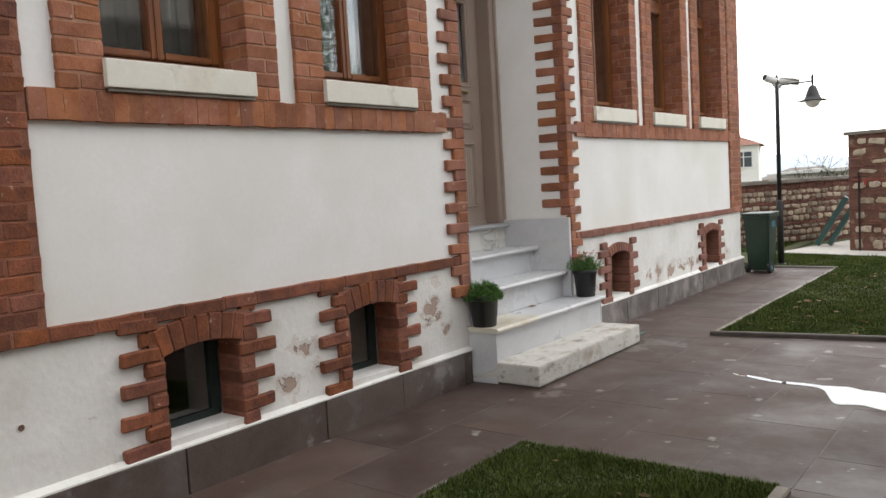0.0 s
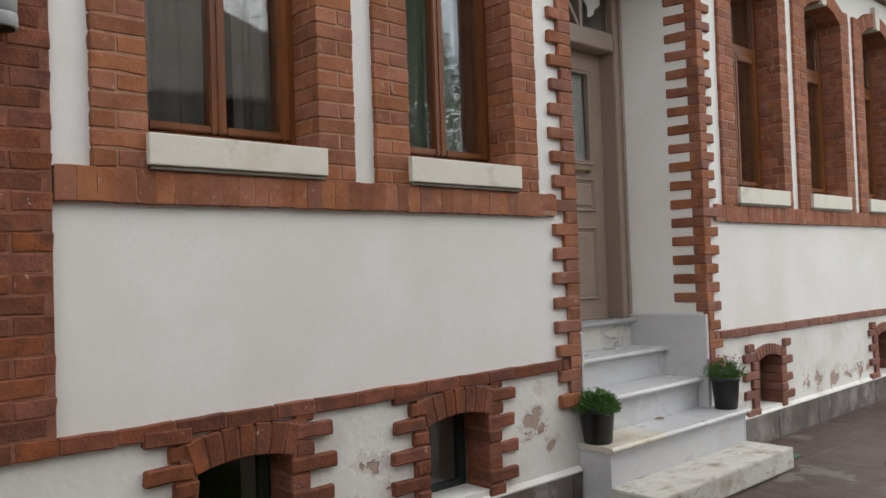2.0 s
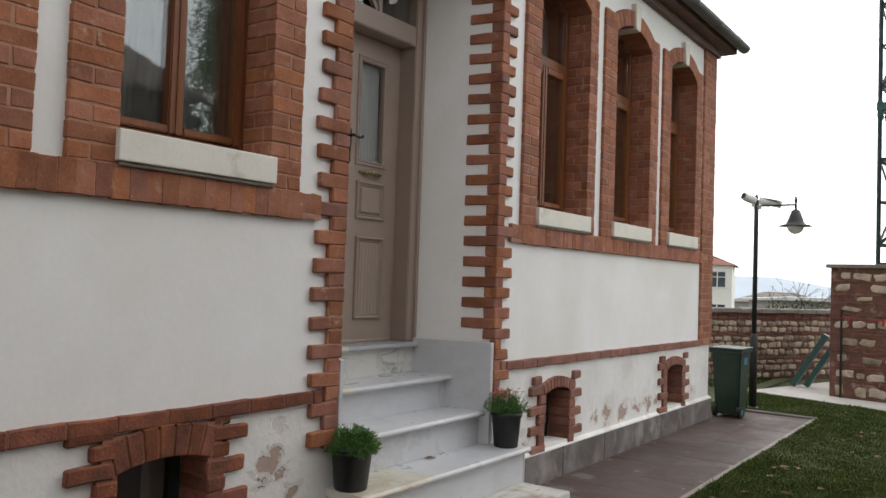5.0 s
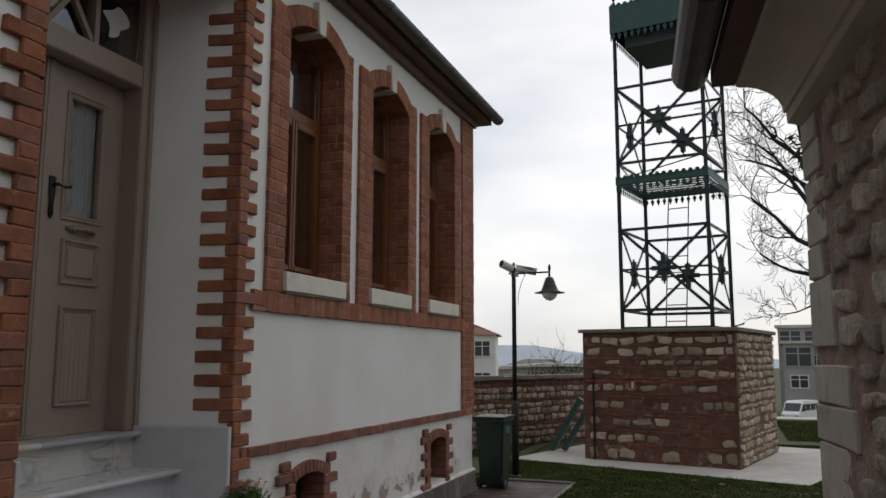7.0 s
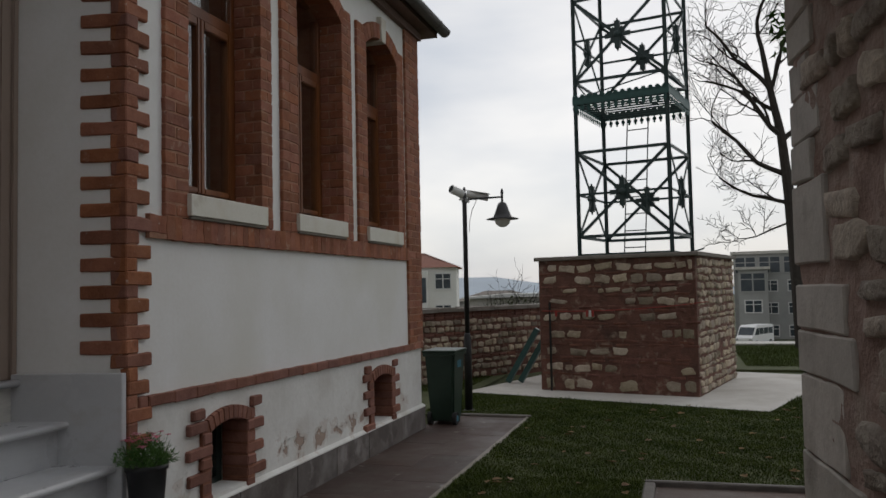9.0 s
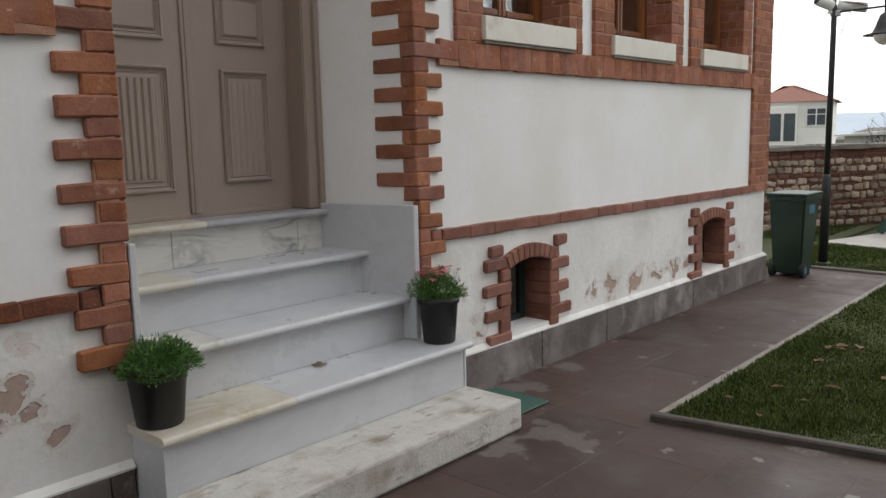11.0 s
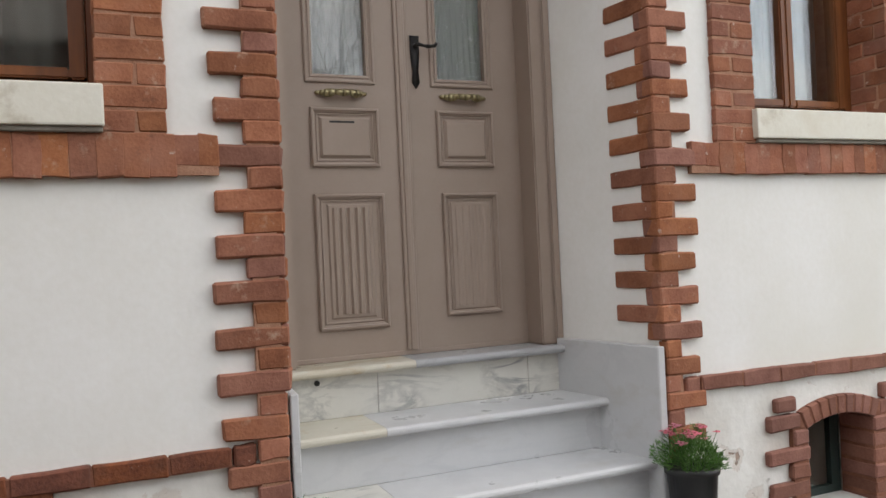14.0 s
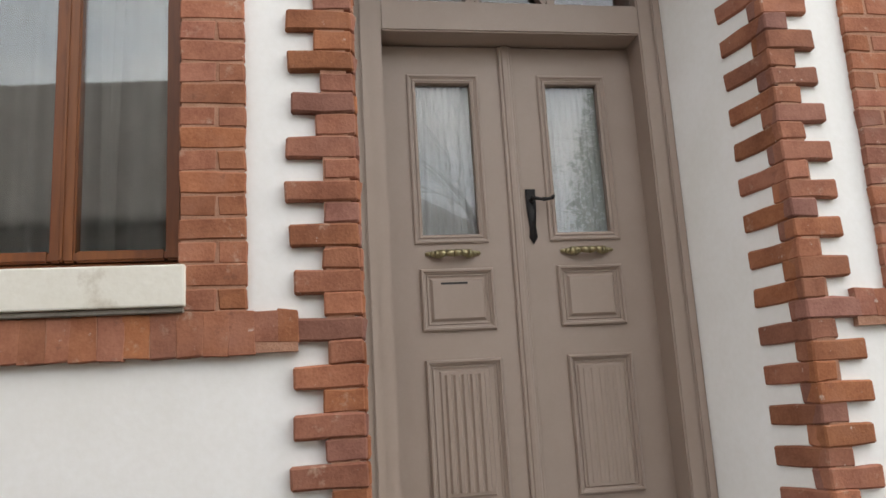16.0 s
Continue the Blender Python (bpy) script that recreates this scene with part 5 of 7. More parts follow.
c2 = thing("security_camera", (0.175, 6.143, 2.36), "white bullet security camera pointing away along the path", "security camera", "security cameras")
bm = bmesh.new()
rod(bm, (0.02, 0.02, 0.05), (0.25, 0.10, 0.0), 0.042, 0.036, 18)
part("body", bm, M_WHITE_METAL, c2)
part("hood", prism(bmesh.new(), [(0.02, 0.088), (0.27, 0.036), (0.27, 0.044), (0.02, 0.096)], "y", 0.01, 0.11), M_WHITE_METAL, c2)
part("bracket", rbox(-0.03, 0.05, -0.02, 0.04, -0.05, 0.0, 0.006), M_GREY_METAL, c2)

# ---- stones ----
def stone_bm(w, h, d, r, n=12):
    """A rough broken stone, w x h across in the y-z plane, standing d proud of its bed."""
    bm = bmesh.new()
    rings = []
    jit, power = [r.uniform(0.78, 1.07) for _ in range(n)], r.uniform(0.45, 0.9)
    lean, tip = r.uniform(-0.25, 0.25), r.uniform(-0.25, 0.25)
    for sc, x in ((1.0, -0.03), (1.0, d * 0.25), (0.95, d * 0.75), (0.78, d), (0.40, d * 1.08)):
        ring = []
        for k in range(n):
            t = 6.283 * (k + 0.5) / n
            ct, st = math.cos(t), math.sin(t)
            sq = 1 / max(abs(ct), abs(st)) ** power
            y, z = ct * sq * sc * jit[k], st * sq * sc * jit[k]
            rough = (r.uniform(-0.28, 0.28) + lean * y + tip * z) * d if x > 0 else 0.0
            ring.append(bm.verts.new((x + rough, y * w / 2 * 0.95, z * h / 2 * 0.95)))
        rings.append(ring)
    for a, b in zip(rings, rings[1:]):
        for k in range(n):
            bm.faces.new((a[k], a[(k + 1) % n], b[(k + 1) % n], b[k]))
    bm.faces.new(rings[-1])
    bmesh.ops.recalc_face_normals(bm, faces=bm.faces[:])
    return bm


STONES = {}


def stone(parent, m, w, h, d, r, material):
    """One stone of a wall; a few shapes per size are shared."""
    key = (round(w / 0.03), round(h / 0.02), round(d, 2), material.name, r.randrange(3))
    if key not in STONES:
        STONES[key] = mesh_of("stone", stone_bm(key[0] * 0.03, key[1] * 0.02, d, r), material, True)
    ob = new("stone", STONES[key])
    ob.parent = parent
    ob.matrix_local = m @ pose(0, 0, 0, r.uniform(-8, 8), 0, 0)
    return ob


def rubble(parent, u0, u1, z0, z1, place, r, material, wmin, wmax, hmin, hmax, d, keep=1.0, skip=None):
    z = z0
    while z < z1 - hmin * 0.6:
        h = min(r.uniform(hmin, hmax), z1 - z)
        u = u0 + r.uniform(0, wmax * 0.4)
        while u < u1 - wmin * 0.5:
            w = min(r.uniform(wmin, wmax), u1 - u)
            hh = h * r.uniform(0.66, 1.0)
            if r.random() < keep and not (skip and skip(u + w / 2, z + h / 2)):
                stone(parent, place(u + w / 2, z + h / 2 + r.uniform(-0.12, 0.12) * h), w * 0.93, hh * 0.93, d, r, material)
            u += w
        z += h


# stone house beside the path, with a coved eave
SX, SY = 2.875, 0.527
EAVE = 2.325
# Unseen past y -1.8: lengthened to shade the left facade and fill the reflections.
sw = bmesh.new()
box(sw, SX + 0.012, 6.6, -6.7, SY - 0.01, -0.03, 2.85)
stone_house = setting("wall_stone", sw, M_PINK_MORTAR, "rubble stone wall with pinkish mortar and cut corner stones", "wall")
prof = [(SX + 0.02, EAVE), (SX - 0.052, EAVE + 0.018), (SX - 0.054, EAVE + 0.062), (SX - 0.066, EAVE + 0.064)] + [(SX - 0.24 + 0.175 * math.cos(t), EAVE + 0.066 + 0.125 * math.sin(t)) for t in [math.pi / 2 * k / 7 for k in range(1, 7)]] + [(SX - 0.24, EAVE + 0.191), (SX - 0.25, EAVE + 0.195), (SX - 0.25, EAVE + 0.42), (SX + 0.02, EAVE + 0.42)]
cv = bmesh.new()
prism(cv, prof, "y", -6.7, SY + 0.02)
setting("cornice", cv, M_CORNICE, "coved grey-beige plaster cornice under the eave", "cornice")
fv = bmesh.new()
box(fv, SX - 0.35, SX - 0.251, -6.75, SY + 0.035, EAVE + 0.205, EAVE + 0.44)
setting("fascia", fv, M_EAVE, "dark brown fascia board behind the gutter", "fascia")
g2 = thing("gutter", (SX - 0.435, 0, EAVE + 0.285), "dark grey metal gutter along the stone house", "gutter")
bm = bmesh.new()
gq = [(0.080 * math.cos(t), 0.085 * math.sin(t)) for t in [math.pi + math.pi * k / 8 for k in range(9)]] + [(0.073 * math.cos(t), 0.077 * math.sin(t)) for t in [2 * math.pi - math.pi * k / 8 for k in range(9)]]
prism(bm, gq, "y", -6.75, SY + 0.06)
part("trough", bm, M_GUTTER, g2)
bm = bmesh.new()
prism(bm, gq[:9], "y", SY + 0.06, SY + 0.066)
part("end_cap", bm, M_GUTTER, g2)
for yy in (-0.35, -1.3):
    bm = bmesh.new()
    prism(bm, [(1.05 * u, 1.05 * v) for u, v in gq], "y", yy, yy + 0.03)
    part("joint", bm, M_GUTTER, g2)
r2 = bmesh.new()
hip = [r2.verts.new(p) for p in ((SX - 0.45, -6.85, EAVE + 0.48), (7.0, -6.85, EAVE + 0.48), (7.0, SY + 0.12, EAVE + 0.48), (SX - 0.45, SY + 0.12, EAVE + 0.48), (4.7, -4.7, 4.75), (4.7, -1.65, 4.75))]
low = [r2.verts.new((v.co.x, v.co.y, EAVE + 0.44)) for v in hip[:4]]
for q in ((hip[0], hip[1], hip[4]), (hip[1], hip[2], hip[5], hip[4]), (hip[2], hip[3], hip[5]), (hip[3], hip[0], hip[4], hip[5]), low[::-1]):
    r2.faces.new(q)
for k in range(4):
    r2.faces.new((low[k], low[(k + 1) % 4], hip[(k + 1) % 4], hip[k]))
setting("roof_stone_house", r2, M_TILE_OLD, "weathered grey-brown tiled roof of the stone house", "roof")
rs = random.Random(21)
COURSES = [(0.0, 0.22, 0.40), (0.22, 0.40, 0.62), (0.40, 0.58, 0.44), (0.58, 0.78, 0.60), (0.78, 1.04, 0.46), (1.04, 1.185, 0.58), (1.185, 1.335, 0.52), (1.395, 1.665, 0.36), (1.665, 1.80, 0.24), (1.80, 1.95, 0.34), (1.95, 2.08, 0.22), (2.08, 2.21, 0.30), (2.21, 2.32, 0.24)]
for lo, hi, ln in COURSES:
    out = rs.uniform(0.002, 0.009)
    ob = block(stone_house, SX - out, SX + 0.06, SY - ln, SY + out, lo + 0.003, hi - 0.003, M_ASHLAR, "corner_stone", 0.006)


def clear_of_corner(u, v):
    return any(a - 0.035 < v < b + 0.035 and u > SY - ln - 0.085 for a, b, ln in COURSES) or u > SY - 0.06


wall_at = lambda u, v: pose(SX + 0.004, u, v, rs.uniform(-8, 8), 0, 180)
rubble(stone_house, -1.68, SY - 0.04, 0.02, 2.31, wall_at, rs, M_RUBBLE, 0.13, 0.36, 0.08, 0.18, 0.018, 0.95, clear_of_corner)
ms = bmesh.new()
mu, mz = [-1.80 + 0.03 * k for k in range(78)], [0.0 + 0.03 * k for k in range(78)]
mg = [[ms.verts.new((SX + 0.006 - 0.016 * noise.noise(Vector((u * 7, z * 7, 3))) - 0.006 * noise.noise(Vector((u * 24, z * 24, 8))), u, z)) for z in mz] for u in mu]
for i in range(len(mu) - 1):
    for j in range(len(mz) - 1):
        ms.faces.new((mg[i][j], mg[i][j + 1], mg[i + 1][j + 1], mg[i + 1][j]))
part("mortar", ms, M_PINK_MORTAR, stone_house, "uneven pinkish mortar smeared over the stones", True)
bm = bmesh.new()
for k in range(70):
    c = Vector((SX + rs.uniform(-0.05, 0.05), SY + rs.uniform(0.02, 0.07), EAVE - 0.08 + rs.uniform(-0.09, 0.06)))
    d = Vector((rs.uniform(-1, 1), rs.uniform(-0.3, 1), rs.uniform(-1, 0.6))).normalized()
    s = d.cross(Vector((rs.uniform(-1, 1), rs.uniform(-1, 1), 1))).normalized() * 0.008
    bm.faces.new([bm.verts.new(p) for p in (c, c + d * 0.02 - s, c + d * 0.045, c + d * 0.02 + s)])
rod(bm, (SX + 0.02, SY - 0.02, EAVE - 0.07), (SX + 0.0, SY + 0.06, EAVE - 0.08), 0.006, 0.003, 6)
tagged(part("wall_plant", bm, M_FOLIAGE), "small dark green plant growing out of the wall top", "plant")

# the house stands askew to the path
SKEW = Matrix.Translation((SX, SY, 0)) @ pose(0, 0, 0, 0, 0, 6) @ Matrix.Translation((-SX, -SY, 0))
for nm in ("wall_stone", "cornice", "fascia", "roof_stone_house", "wall_plant"):
    ob = bpy.data.objects[nm]
    ob.matrix_world = SKEW @ ob.matrix_basis
g2.matrix_world = SKEW @ g2.matrix_basis

# ---- garden wall ----
GA, GB = Vector((-2.6, 5.1, 0)), Vector((2.9, 16.2, 0))
gd = (GB - GA)
gw = thing("wall_garden", (GA.x, GA.y, 0), "weathered rubble stone garden wall with thin brick courses", "wall", "", math.degrees(math.atan2(gd.y, gd.x)))
gw["kind"] = "structure"
bm = bmesh.new()
box(bm, 0, gd.length, 0, 0.35, -0.05, 1.02)
part("bed", bm, M_TOWER_MORTAR, gw, "brown mortar between the stones")
bm = bmesh.new()
k = 0.0
while k < gd.length:
    box(bm, k + 0.004, min(k + 0.42, gd.length) - 0.004, -0.05, 0.40, 1.02 + 0.004 * math.sin(k * 9), 1.075 + 0.006 * math.sin(k * 7))
    k += 0.42
part("coping", bm, M_COPING, gw, "dark flat coping slabs")
rw = random.Random(5)
gplace = lambda u, v: pose(u, 0.004, v, 0, 0, -90)
for z0, z1, hmin, hmax in ((0.02, 0.30, 0.08, 0.13), (0.35, 0.67, 0.08, 0.13), (0.72, 0.91, 0.07, 0.12)):
    rubble(gw, 2.2, 7.6, z0, z1, gplace, rw, M_TOWER_STONE, 0.09, 0.22, hmin, hmax, 0.022, 0.97)
for z0 in (0.31, 0.68, 0.92, 0.97):
    u = 2.2
    while u < 7.6:
        ob = new("brick", block_mesh(0.19, 0.05, 0.034, M_TOWER_BRICK, 0.005))
        ob.parent = gw
        ob.matrix_local = pose(u, 0.012, z0 + 0.02)
        u += 0.205

# ---- tower on its pedestal ----
PA = math.degrees(math.atan2(-0.475, 1.98))
PW, PD, PH = 2.02, 2.28, 1.69
ped = thing("pedestal", (0.66, 8.01, 0.0), "square rubble stone and brick pedestal with a pale coping", "pedestal", "", PA)
bm = bmesh.new()
box(bm, 0, PW, 0, PD, 0.0, PH)
part("core", bm, M_TOWER_MORTAR, ped, "brown brick and mortar bed")
bm = bmesh.new()
prism(bm, [(-0.05, -0.05), (PW + 0.05, -0.05), (PW + 0.05, PD + 0.05), (-0.05, PD + 0.05)], "z", PH, PH + 0.05)
bmesh.ops.bevel(bm, geom=bm.edges[:], offset=0.008, segments=1, affect="EDGES")
part("coping", bm, M_COPING, ped, "thin stone coping slab")
rp = random.Random(9)
front = lambda u, v: pose(u, 0.004, v, 0, 0, -90)
side = lambda u, v: pose(PW - 0.004, u, v, 0, 0, 0)
ROWS_Z = [(0.02, 0.20), (0.26, 0.38), (0.46, 0.58), (0.68, 0.82), (0.90, 1.02), (1.10, 1.20), (1.26, 1.33), (1.36, 1.50), (1.53, 1.65)]
for k, (z0, z1) in enumerate(ROWS_Z):
    rubble(ped, 0.02, PW - 0.02, z0, z1, front, rp, M_TOWER_STONE, 0.10, 0.30, z1 - z0 + 0.02, z1 - z0 + 0.05, 0.014, 0.62 if k not in (0, 7, 8) else 0.88)
rubble(ped, 0.01, PD - 0.01, 0.01, PH - 0.01, side, rp, M_TOWER_STONE, 0.06, 0.24, 0.05, 0.14, 0.016, 0.95)
for (a0, a1), (b0, b1) in zip(ROWS_Z, ROWS_Z[1:]):
    nrow = 2 if b0 - a1 > 0.07 else 1
    for q in range(nrow):
        zc = a1 + (b0 - a1) * (q + 0.5) / nrow
        th = min(0.032, (b0 - a1) / nrow * 0.8)
        u = 0.02 + 0.06 * q
        while u < PW - 0.12:
            ob = new("brick", block_mesh(0.17, 0.05, round(th, 2) or 0.02, M_TOWER_BRICK, 0.004))
            ob.parent = ped
            ob.matrix_local = pose(u + 0.085, 0.017 + rp.uniform(-0.004, 0.006), zc + rp.uniform(-0.008, 0.008), 0, rp.uniform(-2.5, 2.5))
            u += rp.uniform(0.175, 0.26)
bm = bmesh.new()
flat_bar(bm, (0.16, -0.045, 0.0), (0.16, -0.045, 1.15), 0.022, 0.022)
part("iron_strap", bm, M_IRON, ped, "dark upright iron rod")
ln = thing("bunting_line", (0.66, 8.01, 1.02), "thin cord with red and white cloth scraps across the pedestal", "cord", "", PA)
bm = bmesh.new()
pv = None
for k in range(13):
    u = k / 12
    p = Vector((0.05 + u * (PW + 0.1), -0.055, 0.02 + 0.10 * u - 0.16 * u * (1 - u)))
    if pv is not None:
        rod(bm, pv, p, 0.004, 0.004, 5)
    pv = p
part("cord", bm, M_RED_RAG, ln)
for u, mt in ((0.24, M_RED_RAG), (0.66, M_RED_RAG), (0.70, M_WHITE_RAG), (0.735, M_RED_RAG)):
    bm = rbox(u, u + 0.028, -0.066, -0.060, -0.055, 0.025, 0.002)
    part("rag", bm, mt, ln)
for s in (0.0, 0.17):
    bm = bmesh.new()
    flat_bar(bm, (0.0, 0, 0), (0.44, -0.03, 0.74), 0.10, 0.07)
    ob = part("plank", bm, M_TOWER_GREEN)
    ob.matrix_world = pose(0.06 + s, 8.72 + s * 0.3, 0.03)
    tagged(ob, "dark green painted plank leaning on the pedestal", "plank", "leaning planks")

TW, TA = 1.22, -12.0
tw = thing("lattice_tower", (1.17, 8.30, PH + 0.05), "dark green iron lattice tower with a scalloped deck and canopy", "tower", "", TA)
LV = [0.0, 0.27, 1.40, 2.10, 2.36, 3.47, 4.60]
corners = [(0, 0), (TW, 0), (TW, TW), (0, TW)]
for x, y in corners:
    bm = bmesh.new()
    box(bm, x - 0.027, x + 0.027, y - 0.006, y + 0.006, 0, LV[-1])
    box(bm, x - 0.006, x + 0.006, y - 0.027, y + 0.027, 0, LV[-1])
    part("leg", bm, M_TOWER, tw)


def bar(name, p, q, w=0.042):
    part(name, flat_bar(bmesh.new(), p, q, 0.012, w), M_TOWER, tw)


for k in range(4):
    (xa, ya), (xb, yb) = corners[k], corners[(k + 1) % 4]
    for z in (0.02, LV[1], LV[2], LV[4], LV[5]):
        bar("rail", (xa, ya, z), (xb, yb, z))
    for z0, z1 in ((LV[1], LV[2]), (LV[4], LV[5])):
        zm = (z0 + z1) / 2
        bar("rail", (xa, ya, zm), (xb, yb, zm), 0.03)
        for p, q in (((xa, ya, z0), (xb, yb, z1)), ((xa, ya, z1), (xb, yb, z0))):
            bar("brace", p, q)
        nd = bmesh.new()
        c = Vector(((xa + xb) / 2, (ya + yb) / 2, zm))
        al = Vector((xb - xa, yb - ya, 0)).normalized()
        out = Vector((al.y, -al.x, 0)) * 0.012
        up = Vector((0, 0, 1))
        for a, w, r_ in ((al, 0.065, 0.17), (up, 0.085, 0.18), ((al + up).normalized(), 0.075, 0.12), ((al - up).normalized(), 0.075, 0.12)):
            flat_bar(nd, c + out - a * r_, c + out + a * r_, w * 0.8 if a is up else 0.014, w * 0.8 if a is up else w)
        for s in (-1, 1):
            bmesh.ops.create_icosphere(nd, subdivisions=2, radius=0.0425, matrix=Matrix.Translation(c + out + up * 0.18 * s) @ Matrix.Diagonal((0.4, 0.4, 1, 1)))
        bmesh.ops.create_icosphere(nd, subdivisions=2, radius=0.06, matrix=Matrix.Translation(c + out))
        part("rosette", nd, M_TOWER, tw)
    bar("brace", (xa, ya, LV[3] + 0.03), (xb, yb, LV[4] + 0.0), 0.016)


def scallops(name, z, drop, rise, spread):
    """Pierced scalloped edging round a deck or canopy."""
    for k in range(4):
        (xa, ya), (xb, yb) = corners[k], corners[(k + 1) % 4]
        al = Vector((xb - xa, yb - ya, 0)).normalized()
        out = Vector((al.y, -al.x, 0)) * spread
        a, b = Vector((xa, ya, 0)) + out - al * spread, Vector((xb, yb, 0)) + out + al * spread
        n, bm = 14, bmesh.new()
        flat_bar(bm, a + Vector((0, 0, z)), b + Vector((0, 0, z)), 0.004, 0.004)
        L = (b - a).length
        m = Matrix.Translation(a) @ Matrix(((al.x, -al.y, 0, 0), (al.y, al.x, 0, 0), (0, 0, 1, 0), (0, 0, 0, 1)))
        box(bm, 0, L, -0.004, 0.004, z, z + rise, m)
        for j in range(n):
            cx = L * (j + 0.5) / n
            for sgn, rr in ((1, 0.033), (-1, 0.030)):
                cz = z + rise if sgn > 0 else z - drop * 0.45
                mm = m @ pose(cx, 0, cz, 90)
                bmesh.ops.create_cone(bm, cap_ends=True, segments=10, radius1=rr, radius2=rr, depth=0.008, matrix=mm)
            box(bm, cx - 0.009, cx + 0.009, -0.004, 0.004, z - drop * 0.5, z, m)
            mm = m @ pose(cx, 0, z - drop * 0.85, 90)
            bmesh.ops.create_cone(bm, cap_ends=True, segments=8, radius1=0.016, radius2=0.016, depth=0.008, matrix=mm)
        part(name, bm, M_TOWER_GREEN, tw, "scalloped green metal edging")


scallops("deck_edging", LV[3] - 0.05, 0.10, 0.10, 0.03)
for j in range(9):
    y = 0.05 + (TW - 0.1) * j / 8
    part("deck_slat", flat_bar(bmesh.new(), (0, y, LV[3] - 0.04), (TW, y, LV[3] - 0.04), 0.012, 0.022), M_TOWER, tw)
scallops("canopy_edging", LV[6] - 0.30, 0.10, 0.42, 0.05)
bm = bmesh.new()
box(bm, -0.05, TW + 0.05, -0.05, TW + 0.05, LV[6] - 0.06, LV[6])
part("canopy", bm, M_TOWER_GREEN, tw)
bm = turned([(0.60, LV[6]), (0.58, LV[6] + 0.15), (0.48, LV[6] + 0.38), (0.30, LV[6] + 0.56), (0.10, LV[6] + 0.66), (0.02, LV[6] + 0.90)], 24)
bmesh.ops.translate(bm, verts=bm.verts, vec=(TW / 2, TW / 2, 0))
part("dome", bm, M_TOWER_GREEN, tw, "green metal dome", True)
bm = bmesh.new()
prism(bm, [(0.12, 0.10), (TW - 0.12, 0.10), (TW - 0.12, TW - 0.1), (0.12, TW - 0.1)], "z", LV[6] - 0.5, LV[6] - 0.06)
part("tank", bm, M_TOWER, tw, "dark box under the canopy")
for x, y in corners:
    bm = turned([(0.02, LV[6] + 0.12), (0.03, LV[6] + 0.16), (0.012, LV[6] + 0.20), (0.03, LV[6] + 0.24), (0.004, LV[6] + 0.30)], 8)
    bmesh.ops.translate(bm, verts=bm.verts, vec=(x, y, 0))
    part("finial", bm, M_TOWER, tw)
for x in (0.36, 0.66):
    part("ladder_rail", flat_bar(bmesh.new(), (x - 0.05, TW - 0.2, 0.0), (x + 0.06, TW - 0.2, LV[3] - 0.05), 0.02, 0.012), M_TOWER, tw)
for j in range(8):
    z = 0.15 + j * 0.24
    part("ladder_rung", rod(bmesh.new(), (0.315 + z * 0.055, TW - 0.2, z), (0.615 + z * 0.055, TW - 0.2, z), 0.008, 0.008, 6), M_TOWER, tw)
bm = bmesh.new()
flat_bar(bm, (TW, TW - 0.1, 0.05), (TW + 0.18, TW - 0.1, 0.1), 0.02, 0.02)
part("spout", bm, M_TOWER, tw)

# ---- bare trees ----
def limb(bm, p, d, ln, r0, depth, r, droop):
    """Adds one wavering limb and its side shoots."""
    n = 6 if depth > 1 else 5
    pts = [Vector(p)]
    d = Vector(d).normalized()
    for k in range(n):
        d = (d + Vector((r.uniform(-1, 1), r.uniform(-1, 1), r.uniform(-0.9, 0.9) + droop)) * 0.30).normalized()
        pts.append(pts[-1] + d * ln / n)
    for k in range(n):
        ra, rb_ = r0 * (1 - 0.55 * k / n), r0 * (1 - 0.55 * (k + 1) / n)
        rod(bm, pts[k], pts[k + 1], max(ra, 0.0055), max(rb_, 0.0045), 7 if r0 > 0.03 else 4)
    if depth == 0:
        return
    for k in range(1, n + 1):
        for s in range(2 if k == n else (1 if r.random() < 0.72 else 0)):
            side = Vector((r.uniform(-1, 1), r.uniform(-1, 1), r.uniform(-0.6, 0.9)))
            dd = (d * 0.7 + side * 0.85).normalized()
            limb(bm, pts[k], dd, ln * r.uniform(0.42, 0.68), r0 * (1 - 0.55 * k / n) * 0.58, depth - 1, r, droop * 0.6)


